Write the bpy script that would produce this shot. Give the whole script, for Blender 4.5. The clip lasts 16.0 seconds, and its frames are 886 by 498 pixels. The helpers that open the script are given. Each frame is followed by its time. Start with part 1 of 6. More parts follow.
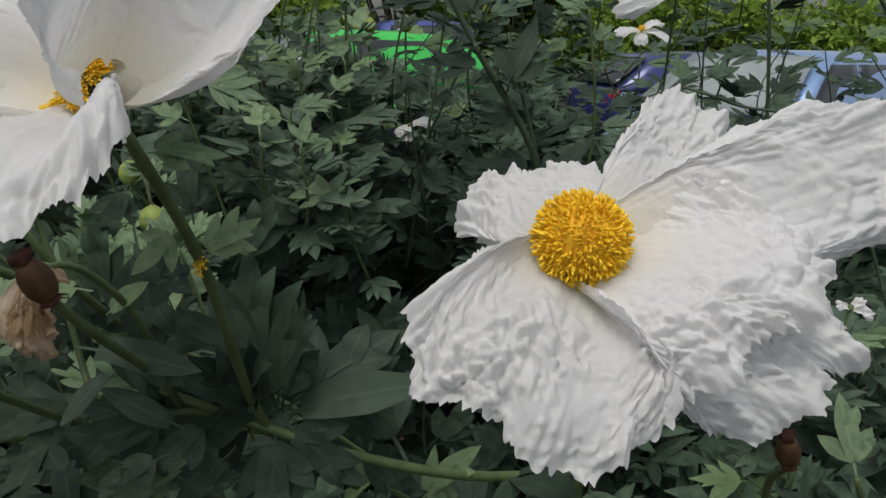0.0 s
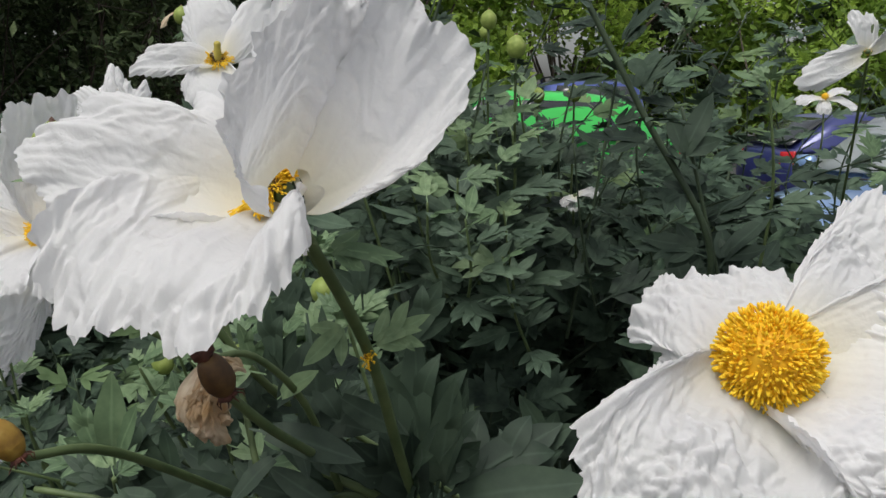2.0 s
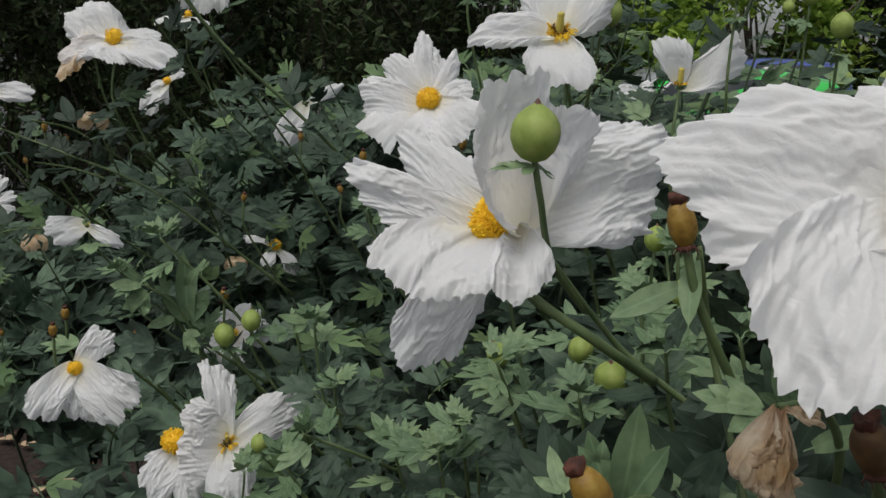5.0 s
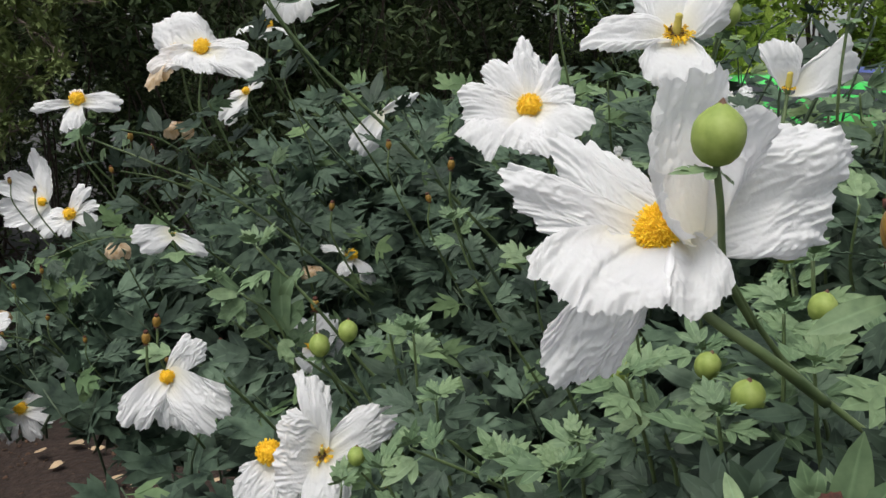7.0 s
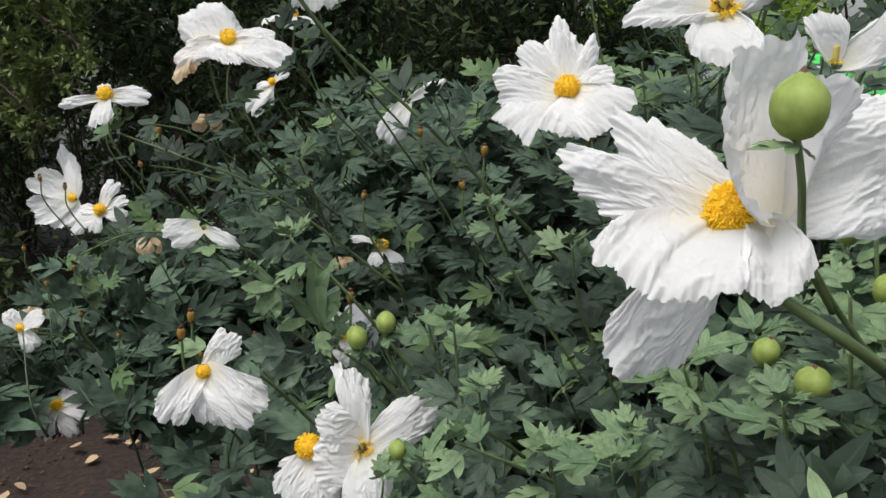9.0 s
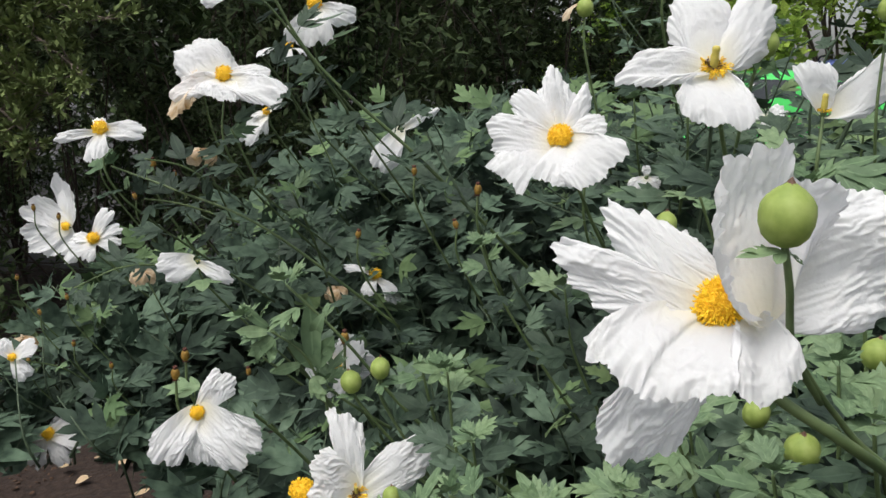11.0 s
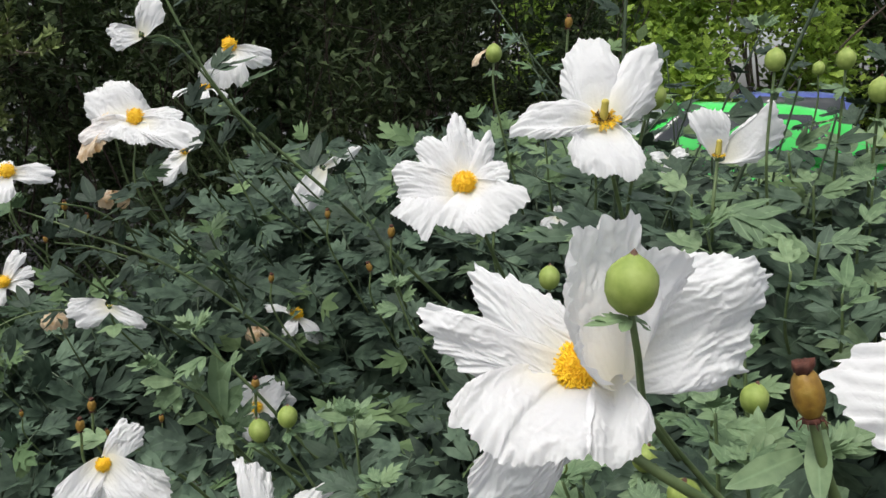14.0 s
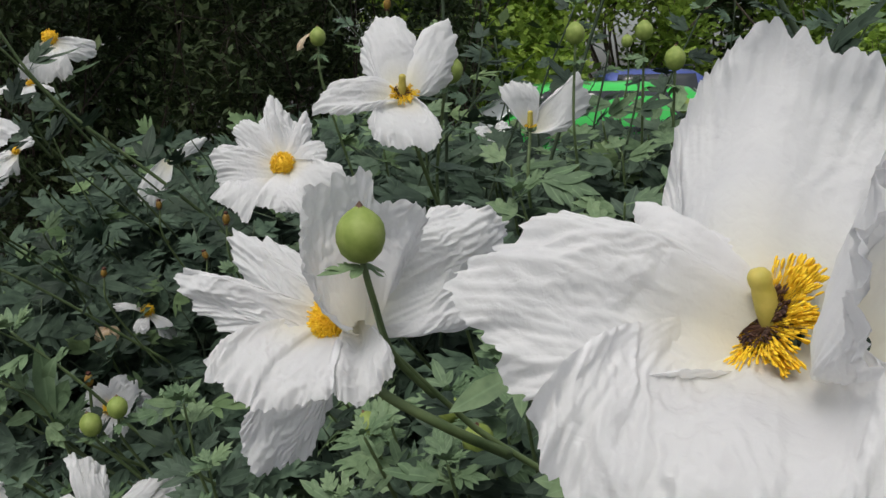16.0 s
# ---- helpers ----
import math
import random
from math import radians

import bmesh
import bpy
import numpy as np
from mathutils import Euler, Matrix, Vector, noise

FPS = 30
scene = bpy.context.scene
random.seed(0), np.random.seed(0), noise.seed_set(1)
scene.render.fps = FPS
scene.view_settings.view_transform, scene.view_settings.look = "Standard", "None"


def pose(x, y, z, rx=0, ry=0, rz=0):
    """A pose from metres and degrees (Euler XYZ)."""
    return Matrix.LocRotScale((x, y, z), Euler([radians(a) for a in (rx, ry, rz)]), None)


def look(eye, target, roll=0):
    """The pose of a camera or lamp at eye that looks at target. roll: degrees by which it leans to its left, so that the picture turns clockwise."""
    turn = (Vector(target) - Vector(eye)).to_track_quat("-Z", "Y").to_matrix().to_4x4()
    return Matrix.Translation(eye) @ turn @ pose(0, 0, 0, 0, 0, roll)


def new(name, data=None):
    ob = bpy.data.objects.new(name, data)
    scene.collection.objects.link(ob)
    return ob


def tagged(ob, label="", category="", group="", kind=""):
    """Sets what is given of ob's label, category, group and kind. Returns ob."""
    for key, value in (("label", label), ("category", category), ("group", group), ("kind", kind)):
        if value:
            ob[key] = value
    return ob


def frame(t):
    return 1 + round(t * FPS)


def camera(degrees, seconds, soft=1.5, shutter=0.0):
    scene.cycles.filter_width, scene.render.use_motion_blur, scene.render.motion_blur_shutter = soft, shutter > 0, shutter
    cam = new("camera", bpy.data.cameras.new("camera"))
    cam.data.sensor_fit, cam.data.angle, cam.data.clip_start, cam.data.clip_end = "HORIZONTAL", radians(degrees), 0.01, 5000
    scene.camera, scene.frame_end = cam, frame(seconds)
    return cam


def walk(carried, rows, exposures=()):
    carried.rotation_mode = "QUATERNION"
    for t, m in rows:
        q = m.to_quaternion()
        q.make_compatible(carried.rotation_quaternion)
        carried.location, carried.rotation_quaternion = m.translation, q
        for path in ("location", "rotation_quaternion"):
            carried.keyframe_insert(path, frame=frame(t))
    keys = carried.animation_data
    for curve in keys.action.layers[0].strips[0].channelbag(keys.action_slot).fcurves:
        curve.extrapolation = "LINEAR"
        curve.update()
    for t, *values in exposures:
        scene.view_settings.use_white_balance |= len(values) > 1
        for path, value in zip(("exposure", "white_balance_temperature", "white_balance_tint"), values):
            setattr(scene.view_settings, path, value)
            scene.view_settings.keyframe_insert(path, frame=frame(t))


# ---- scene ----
cam = camera(54.0, 16.0, soft=1.5)
PATH = [
    (0, (0.0000, 0.0000, 1.5500), (0.0000, 1.9456, 1.0865), 1.00),
    (0.5, (-0.0139, -0.0041, 1.5542), (-0.0201, 1.9481, 1.1194), 1.38),
    (1, (-0.0296, -0.0097, 1.5569), (-0.0641, 1.9492, 1.1551), 1.16),
    (1.5, (-0.0190, -0.0148, 1.5678), (-0.2201, 1.9413, 1.2031), 1.52),
    (2, (-0.0052, 0.0097, 1.5641), (-0.3713, 1.9460, 1.2227), 0.94),
    (2.5, (0.0012, 0.0045, 1.5643), (-0.4593, 1.9234, 1.2396), 0.38),
    (3, (-0.0411, 0.0083, 1.5690), (-0.5683, 1.9074, 1.2290), 0.14),
    (3.5, (-0.0873, 0.0228, 1.5800), (-0.6563, 1.9050, 1.2143), 1.42),
    (4, (-0.1246, 0.0189, 1.5653), (-0.7678, 1.8767, 1.1983), 2.35),
    (4.5, (-0.1276, 0.0292, 1.5761), (-0.8148, 1.8648, 1.1780), 2.21),
    (5, (-0.1492, 0.0255, 1.5653), (-0.8707, 1.8427, 1.1443), 3.18),
    (7.5, (-0.2005, 0.0263, 1.5579), (-1.0515, 1.7910, 1.1557), 2.51),
    (8, (-0.2059, 0.0283, 1.5569), (-1.0677, 1.7852, 1.1435), 2.49),
    (8.5, (-0.2133, 0.0310, 1.5579), (-1.0930, 1.7758, 1.1315), 1.87),
    (9, (-0.2157, 0.0367, 1.5541), (-1.0975, 1.7791, 1.1224), 1.17),
    (11.5, (-0.2180, 0.0349, 1.5941), (-1.0763, 1.8010, 1.2143), 1.69),
    (12, (-0.2113, 0.0335, 1.6002), (-1.0448, 1.8210, 1.2684), 1.91),
    (12.5, (-0.2035, 0.0359, 1.6095), (-1.0244, 1.8304, 1.2841), 1.62),
    (13, (-0.2022, 0.0368, 1.6030), (-1.0085, 1.8386, 1.2813), 1.74),
    (13.5, (-0.1997, 0.0404, 1.6046), (-0.9875, 1.8480, 1.2699), 1.67),
    (14, (-0.1907, 0.0437, 1.6034), (-0.9357, 1.8693, 1.2684), 1.42),
    (14.5, (-0.1862, 0.0370, 1.5994), (-0.8976, 1.8733, 1.2501), 0.67),
    (15, (-0.1607, 0.0431, 1.6013), (-0.7777, 1.9102, 1.2361), 0.27),
    (15.5, (-0.1407, 0.0330, 1.6030), (-0.6899, 1.9258, 1.2625), 0.02),
    (16, (-0.1295, 0.0371, 1.5950), (-0.6175, 1.9432, 1.2360), -0.92),
]
walk(cam, [(t, look(eye, target, roll)) for t, eye, target, roll in PATH],
     [(0, 0.0), (1.5, 0.20), (2.5, 0.37), (3, 0.35), (3.5, 0.23), (5, 0.06), (7.5, 0.70), (9, 0.70), (12.5, 0.80), (14.5, 0.75), (15, 0.60), (16, 0.21)])

# ---- sky, sun ----
world = bpy.data.worlds.new("overcast_sky")
scene.world = world
world.use_nodes = True
wn = world.node_tree
sky = wn.nodes.new("ShaderNodeTexSky")
sky.sky_type, sky.sun_disc = "NISHITA", False
sky.sun_elevation, sky.sun_rotation = radians(62), radians(200)
sky.air_density, sky.dust_density, sky.ozone_density = 1.0, 4.0, 1.0
grey = wn.nodes.new("ShaderNodeHueSaturation")
grey.inputs["Saturation"].default_value = 0.35
wn.links.new(sky.outputs[0], grey.inputs["Color"])
wn.links.new(grey.outputs[0], wn.nodes["Background"].inputs["Color"])
wn.nodes["Background"].inputs["Strength"].default_value = 0.11
sun = new("sun", bpy.data.lights.new("sun", "SUN"))
sun.data.energy, sun.data.angle, sun.data.color = 1.15, radians(30), (1.0, 0.97, 0.93)
sun.matrix_world = look((0, -4, 9), (0.9, 0.3, 0))

# ---- materials ----
def links(m, *pairs):
    for a, b in pairs:
        m.node_tree.links.new(a, b)


def base_material(name, rough=0.6, metal=0.0):
    m = bpy.data.materials.new(name)
    m.use_nodes = True
    b = m.node_tree.nodes["Principled BSDF"]
    b.inputs["Roughness"].default_value, b.inputs["Metallic"].default_value = rough, metal
    return m, b, m.node_tree.nodes


def noise_ramp(m, n, stops, scale, detail=4.0, coords="Object"):
    """A colour ramp over noise. stops: (place, colour)."""
    tc, tx, rp = n.new("ShaderNodeTexCoord"), n.new("ShaderNodeTexNoise"), n.new("ShaderNodeValToRGB")
    tx.inputs["Scale"].default_value, tx.inputs["Detail"].default_value = scale, detail
    links(m, (tc.outputs[coords], tx.inputs["Vector"]), (tx.outputs["Fac"], rp.inputs["Fac"]))
    els = rp.color_ramp.elements
    els[0].position, els[0].color = stops[0][0], (*stops[0][1], 1)
    els[1].position, els[1].color = stops[-1][0], (*stops[-1][1], 1)
    for p, c in stops[1:-1]:
        els.new(p).color = (*c, 1)
    return rp, tx, tc


def bumped(m, n, bsdf, fac, strength, distance):
    bp = n.new("ShaderNodeBump")
    bp.inputs["Strength"].default_value, bp.inputs["Distance"].default_value = strength, distance
    links(m, (fac, bp.inputs["Height"]), (bp.outputs[0], bsdf.inputs["Normal"]))


def plain(name, stops, scale, rough=0.6, metal=0.0, bump=0.3, depth=0.0005):
    m, b, n = base_material(name, rough, metal)
    rp, tx, tc = noise_ramp(m, n, stops, scale)
    links(m, (rp.outputs[0], b.inputs["Base Color"]))
    if bump:
        bumped(m, n, b, tx.outputs["Fac"], bump, depth)
    return m


def leaf_material(name, dark, mid, pale, spread, rough=0.62, through_light=0.10, attribute="", scale=45.0):
    """Matt leaf: tone differs from leaf to leaf, faint mottling, light shines through a little."""
    m, b, n = base_material(name, rough)
    rp, tx, tc = noise_ramp(m, n, [(0.3, dark), (0.55, mid), (0.8, pale)], scale)
    if attribute:
        rnd = n.new("ShaderNodeAttribute")
        rnd.attribute_name = attribute
        tone = rnd.outputs["Fac"]
    else:
        rnd = n.new("ShaderNodeObjectInfo")
        tone = rnd.outputs["Random"]
    hs, mp, mp2 = n.new("ShaderNodeHueSaturation"), n.new("ShaderNodeMapRange"), n.new("ShaderNodeMapRange")
    mp.inputs["To Min"].default_value, mp.inputs["To Max"].default_value = 1 - spread, 1 + spread
    mp2.inputs["To Min"].default_value, mp2.inputs["To Max"].default_value = 0.505, 0.475
    links(m, (tone, mp.inputs["Value"]), (tone, mp2.inputs["Value"]), (mp.outputs[0], hs.inputs["Value"]), (mp2.outputs[0], hs.inputs["Hue"]),
          (rp.outputs[0], hs.inputs["Color"]), (hs.outputs[0], b.inputs["Base Color"]))
    b.inputs["Specular IOR Level"].default_value = 0.18 if attribute else 0.32
    if not attribute:
        rib, sharp, vein = n.new("ShaderNodeAttribute"), n.new("ShaderNodeMapRange"), n.new("ShaderNodeMixRGB")
        rib.attribute_name = "rib"
        sharp.inputs["From Min"].default_value, sharp.inputs["From Max"].default_value, sharp.inputs["To Max"].default_value = 0.84, 1.0, 0.5
        vein.inputs[2].default_value = (*[1.35 * k for k in pale], 1)
        links(m, (rib.outputs["Fac"], sharp.inputs["Value"]), (sharp.outputs[0], vein.inputs[0]), (hs.outputs[0], vein.inputs[1]), (vein.outputs[0], b.inputs["Base Color"]))
    tr, mx = n.new("ShaderNodeBsdfTranslucent"), n.new("ShaderNodeMixShader")
    mx.inputs[0].default_value = through_light
    links(m, (hs.outputs[0], tr.inputs["Color"]), (b.outputs[0], mx.inputs[1]), (tr.outputs[0], mx.inputs[2]),
          (mx.outputs[0], n["Material Output"].inputs["Surface"]))
    bumped(m, n, b, tx.outputs["Fac"], 0.25, 0.001)
    return m


def petal_material(name, a, c, base_tint):
    m, b, n = base_material(name, 0.75)
    rp, tx, tc = noise_ramp(m, n, [(0.3, a), (0.7, c)], 60.0)
    at, mix = n.new("ShaderNodeAttribute"), n.new("ShaderNodeMixRGB")
    at.attribute_name = "claw"
    mix.inputs[2].default_value = (*base_tint, 1)
    tr, mx = n.new("ShaderNodeBsdfTranslucent"), n.new("ShaderNodeMixShader")
    mx.inputs[0].default_value = 0.44
    b.inputs["Specular IOR Level"].default_value = 0.15
    links(m, (at.outputs["Fac"], mix.inputs[0]), (rp.outputs[0], mix.inputs[1]), (mix.outputs[0], b.inputs["Base Color"]),
          (mix.outputs[0], tr.inputs["Color"]), (b.outputs[0], mx.inputs[1]), (tr.outputs[0], mx.inputs[2]), (mx.outputs[0], n["Material Output"].inputs["Surface"]))
    fine = n.new("ShaderNodeTexNoise")
    fine.inputs["Scale"].default_value, fine.inputs["Detail"].default_value = 420.0, 3.0
    links(m, (tc.outputs["Object"], fine.inputs["Vector"]))
    crease, centre, fold, height = n.new("ShaderNodeTexNoise"), n.new("ShaderNodeMath"), n.new("ShaderNodeMath"), n.new("ShaderNodeMath")
    crease.inputs["Scale"].default_value, crease.inputs["Detail"].default_value, crease.inputs["Distortion"].default_value = 150.0, 2.5, 0.6
    centre.operation, fold.operation, height.operation = "SUBTRACT", "ABSOLUTE", "MULTIPLY_ADD"
    centre.inputs[1].default_value, height.inputs[1].default_value = 0.5, 2.6
    links(m, (tc.outputs["Object"], crease.inputs["Vector"]), (crease.outputs["Fac"], centre.inputs[0]), (centre.outputs[0], fold.inputs[0]),
          (fold.outputs[0], height.inputs[0]), (fine.outputs["Fac"], height.inputs[2]))
    bumped(m, n, b, height.outputs[0], 0.30, 0.0009)
    links(m, (b.inputs["Normal"].links[0].from_socket, tr.inputs["Normal"]))
    return m


PETAL = petal_material("white_crepe_petal", (0.87, 0.87, 0.875), (0.91, 0.91, 0.905), (0.88, 0.83, 0.60))
WILTED = petal_material("wilted_petal", (0.54, 0.36, 0.18), (0.90, 0.80, 0.64), (0.36, 0.15, 0.04))
STAMEN = plain("golden_stamen", [(0.3, (0.90, 0.52, 0.010)), (0.7, (0.97, 0.70, 0.035))], 300, 0.6, bump=0)
STAMEN_CORE = plain("orange_stamen_core", [(0.3, (0.74, 0.40, 0.01)), (0.7, (0.88, 0.55, 0.02))], 400, 0.7)
FILAMENT = plain("dark_purple_filament", [(0.3, (0.03, 0.012, 0.015)), (0.7, (0.12, 0.05, 0.02))], 300, 0.6, bump=0)
PISTIL = plain("yellow_green_pistil", [(0.3, (0.42, 0.36, 0.06)), (0.7, (0.55, 0.45, 0.10))], 250, 0.6)
BUD = plain("green_bud_skin", [(0.25, (0.175, 0.245, 0.044)), (0.5, (0.250, 0.325, 0.070)), (0.8, (0.340, 0.400, 0.120))], 140, 0.65, bump=0.5)
BUD_TIP = plain("brown_bud_tip", [(0.3, (0.06, 0.032, 0.02)), (0.7, (0.13, 0.06, 0.035))], 300, 0.7)
STEM = plain("grey_green_stem", [(0.3, (0.066, 0.106, 0.036)), (0.7, (0.122, 0.170, 0.064))], 90, 0.55, bump=0.2)
DARK_STEM = plain("dark_green_stem", [(0.3, (0.036, 0.060, 0.032)), (0.7, (0.064, 0.096, 0.048))], 90, 0.6, bump=0.2)
CAPSULE = plain("brown_seed_capsule", [(0.25, (0.13, 0.060, 0.010)), (0.5, (0.25, 0.145, 0.018)), (0.8, (0.33, 0.23, 0.045))], 200, 0.6, bump=0.8, depth=0.0012)
CAPSULE_TOP = plain("dark_capsule_crown", [(0.3, (0.030, 0.010, 0.006)), (0.7, (0.120, 0.035, 0.018))], 300, 0.8, bump=0.6)
CAPSULE_DARK = plain("dark_brown_seed_capsule", [(0.25, (0.035, 0.016, 0.006)), (0.5, (0.085, 0.042, 0.012)), (0.8, (0.150, 0.085, 0.022))], 160, 0.6, bump=0.5)
# Darker than MID_LEAF: shade under the near flowers is put into this green.
LEAF = leaf_material("grey_green_leaf_painted_shade", (0.025, 0.045, 0.031), (0.038, 0.063, 0.041), (0.055, 0.086, 0.057), 0.25, scale=5.0)
YOUNG = leaf_material("young_green_leaf", (0.100, 0.170, 0.086), (0.145, 0.232, 0.118), (0.195, 0.295, 0.155), 0.25, 0.55, 0.22, scale=5.0)
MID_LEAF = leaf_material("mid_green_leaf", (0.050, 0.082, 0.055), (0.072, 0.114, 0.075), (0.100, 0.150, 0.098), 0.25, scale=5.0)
FOLIAGE = leaf_material("shrub_foliage_leaf", (0.026, 0.046, 0.034), (0.078, 0.121, 0.083), (0.112, 0.165, 0.114), 0.54, attribute="tone")
FOLIAGE_YOUNG = leaf_material("shrub_foliage_young", (0.092, 0.155, 0.068), (0.122, 0.198, 0.088), (0.160, 0.240, 0.110), 0.25, attribute="tone")
HEDGE = leaf_material("dark_hedge_leaf", (0.024, 0.040, 0.017), (0.052, 0.082, 0.033), (0.120, 0.160, 0.070), 0.5, attribute="tone")
TREE = leaf_material("fresh_tree_leaf", (0.16, 0.29, 0.050), (0.29, 0.45, 0.085), (0.43, 0.59, 0.155), 0.5, 0.5, 0.5, attribute="tone")
SPRAY = leaf_material("olive_hedge_tuft_leaf", (0.06, 0.095, 0.032), (0.10, 0.145, 0.050), (0.17, 0.215, 0.085), 0.35, attribute="tone")
DARK_TREE = leaf_material("deep_green_tree_leaf", (0.036, 0.066, 0.024), (0.060, 0.102, 0.036), (0.096, 0.144, 0.054), 0.4, attribute="tone")
BARK = plain("grey_brown_bark", [(0.3, (0.07, 0.05, 0.04)), (0.7, (0.20, 0.16, 0.13))], 30, 0.9, bump=0.8, depth=0.004)
HEDGE_BARK = plain("dark_brown_twig", [(0.3, (0.018, 0.012, 0.009)), (0.7, (0.055, 0.039, 0.028))], 40, 0.9, bump=0.6)
MULCH = plain("brown_mulch", [(0.25, (0.012, 0.007, 0.005)), (0.5, (0.026, 0.015, 0.010)), (0.75, (0.046, 0.029, 0.021))], 38, 0.95, bump=1.0, depth=0.012)
LITTER = plain("dry_fallen_leaf", [(0.3, (0.30, 0.19, 0.10)), (0.7, (0.58, 0.46, 0.30))], 60, 0.8)
CHIP = plain("bark_chip", [(0.3, (0.032, 0.018, 0.011)), (0.7, (0.109, 0.058, 0.032))], 80, 0.9, bump=0.6)
ASPHALT = plain("worn_asphalt", [(0.3, (0.045, 0.045, 0.047)), (0.7, (0.075, 0.073, 0.07))], 120, 0.9, bump=0.8, depth=0.004)
RUBBER = plain("tyre_rubber", [(0.3, (0.015, 0.015, 0.015)), (0.7, (0.03, 0.03, 0.03))], 60, 0.8)
RIM = plain("alloy_rim", [(0.3, (0.45, 0.45, 0.46)), (0.7, (0.6, 0.6, 0.61))], 30, 0.35, 0.9, bump=0)
TRIM = plain("black_plastic_trim", [(0.3, (0.012, 0.012, 0.013)), (0.7, (0.025, 0.025, 0.026))], 60, 0.55)
LAMP_RED = plain("red_lamp_lens", [(0.3, (0.45, 0.01, 0.02)), (0.7, (0.6, 0.03, 0.03))], 40, 0.15, bump=0)
LAMP_CLEAR = plain("clear_lamp_lens", [(0.3, (0.6, 0.62, 0.64)), (0.7, (0.75, 0.76, 0.78))], 40, 0.12, bump=0)


def paint(name, a, c, metal=0.0):
    m = plain(name, [(0.3, a), (0.7, c)], 3.0, 0.28, metal, bump=0)
    m.node_tree.nodes["Principled BSDF"].inputs["Coat Weight"].default_value = 0.8
    return m


GREEN_PAINT = paint("bright_green_paint", (0.045, 0.56, 0.08), (0.06, 0.64, 0.11))
BLUE_PAINT = paint("light_blue_paint", (0.22, 0.36, 0.62), (0.28, 0.42, 0.68), 0.3)
NAVY_PAINT = paint("navy_paint", (0.03, 0.04, 0.16), (0.05, 0.06, 0.22), 0.3)
WAGON_PAINT = paint("royal_blue_paint", (0.06, 0.09, 0.32), (0.08, 0.12, 0.38), 0.3)
RED_PAINT = paint("red_paint", (0.50, 0.025, 0.02), (0.60, 0.04, 0.03))
GLASS, gb, gn = base_material("tinted_car_glass", 0.05)
gb.inputs["Base Color"].default_value, gb.inputs["Specular IOR Level"].default_value = (0.025, 0.03, 0.032, 1), 0.8
grp, gtx, gtc = noise_ramp(GLASS, gn, [(0.3, (0.02, 0.024, 0.026)), (0.7, (0.04, 0.045, 0.045))], 2.0)
links(GLASS, (grp.outputs[0], gb.inputs["Base Color"]))


# Pale base colour paints the sky's reflection and light interior onto the glass.
WINDSCREEN, sb, sn = base_material("windscreen_painted_reflection", 0.06)
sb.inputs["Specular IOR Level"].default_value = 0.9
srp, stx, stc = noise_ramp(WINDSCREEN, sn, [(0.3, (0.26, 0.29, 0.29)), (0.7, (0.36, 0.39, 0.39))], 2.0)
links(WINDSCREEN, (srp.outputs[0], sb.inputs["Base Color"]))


# ---- mesh helpers ----
def mesh_of(name, verts, faces, mat, smooth=True, attrs=None):
    me = bpy.data.meshes.new(name)
    me.from_pydata([tuple(v) for v in verts], [], [tuple(f) for f in faces])
    me.materials.append(mat)
    if smooth:
        me.polygons.foreach_set("use_smooth", np.ones(len(me.polygons), dtype=bool))
    for key, values in (attrs or {}).items():
        me.attributes.new(key, "FLOAT", "POINT").data.foreach_set("value", np.asarray(values, dtype=np.float32))
    me.update()
    return me


def under(name, data, parent, label="", m=None):
    """An object under its thing, in the thing's own coordinates."""
    ob = new(name, data)
    ob.parent = parent
    if m is not None:
        ob.matrix_basis = m
    return tagged(ob, label)


def thing(name, place, label, category, group="", kind=""):
    ob = new(name)
    ob.empty_display_size = 0.02
    ob.location = place
    return tagged(ob, label, category, group, kind)


def smooth_path(points, steps):
    """Catmull-Rom through the points."""
    p = [Vector(q) for q in points]
    p = [2 * p[0] - p[1], *p, 2 * p[-1] - p[-2]]
    line = []
    for i in range(1, len(p) - 2):
        a, b, c, d = p[i - 1:i + 3]
        for k in range(steps):
            t = k / steps
            line.append(0.5 * ((2 * b) + (c - a) * t + (2 * a - 5 * b + 4 * c - d) * t * t + (3 * b - a - 3 * c + d) * t ** 3))
    return line + [p[-2]]


def tube(line, r0, r1, sides=7, offset=0):
    """A tapered tube along a line: verts, faces."""
    verts, faces, n = [], [], len(line)
    side = None
    for i, q in enumerate(line):
        way = (line[min(i + 1, n - 1)] - line[max(i - 1, 0)]).normalized()
        if side is None:
            side = way.orthogonal().normalized()
        side = (side - way * side.dot(way)).normalized()
        up = way.cross(side)
        r = r0 + (r1 - r0) * i / max(n - 1, 1)
        for k in range(sides):
            a = 2 * math.pi * k / sides
            verts.append(q + r * (math.cos(a) * side + math.sin(a) * up))
        if i:
            for k in range(sides):
                a, b = offset + (i - 1) * sides + k, offset + (i - 1) * sides + (k + 1) % sides
                faces.append((a, b, b + sides, a + sides))
    faces.append(tuple(offset + k for k in reversed(range(sides))))
    faces.append(tuple(offset + (n - 1) * sides + k for k in range(sides)))
    return verts, faces


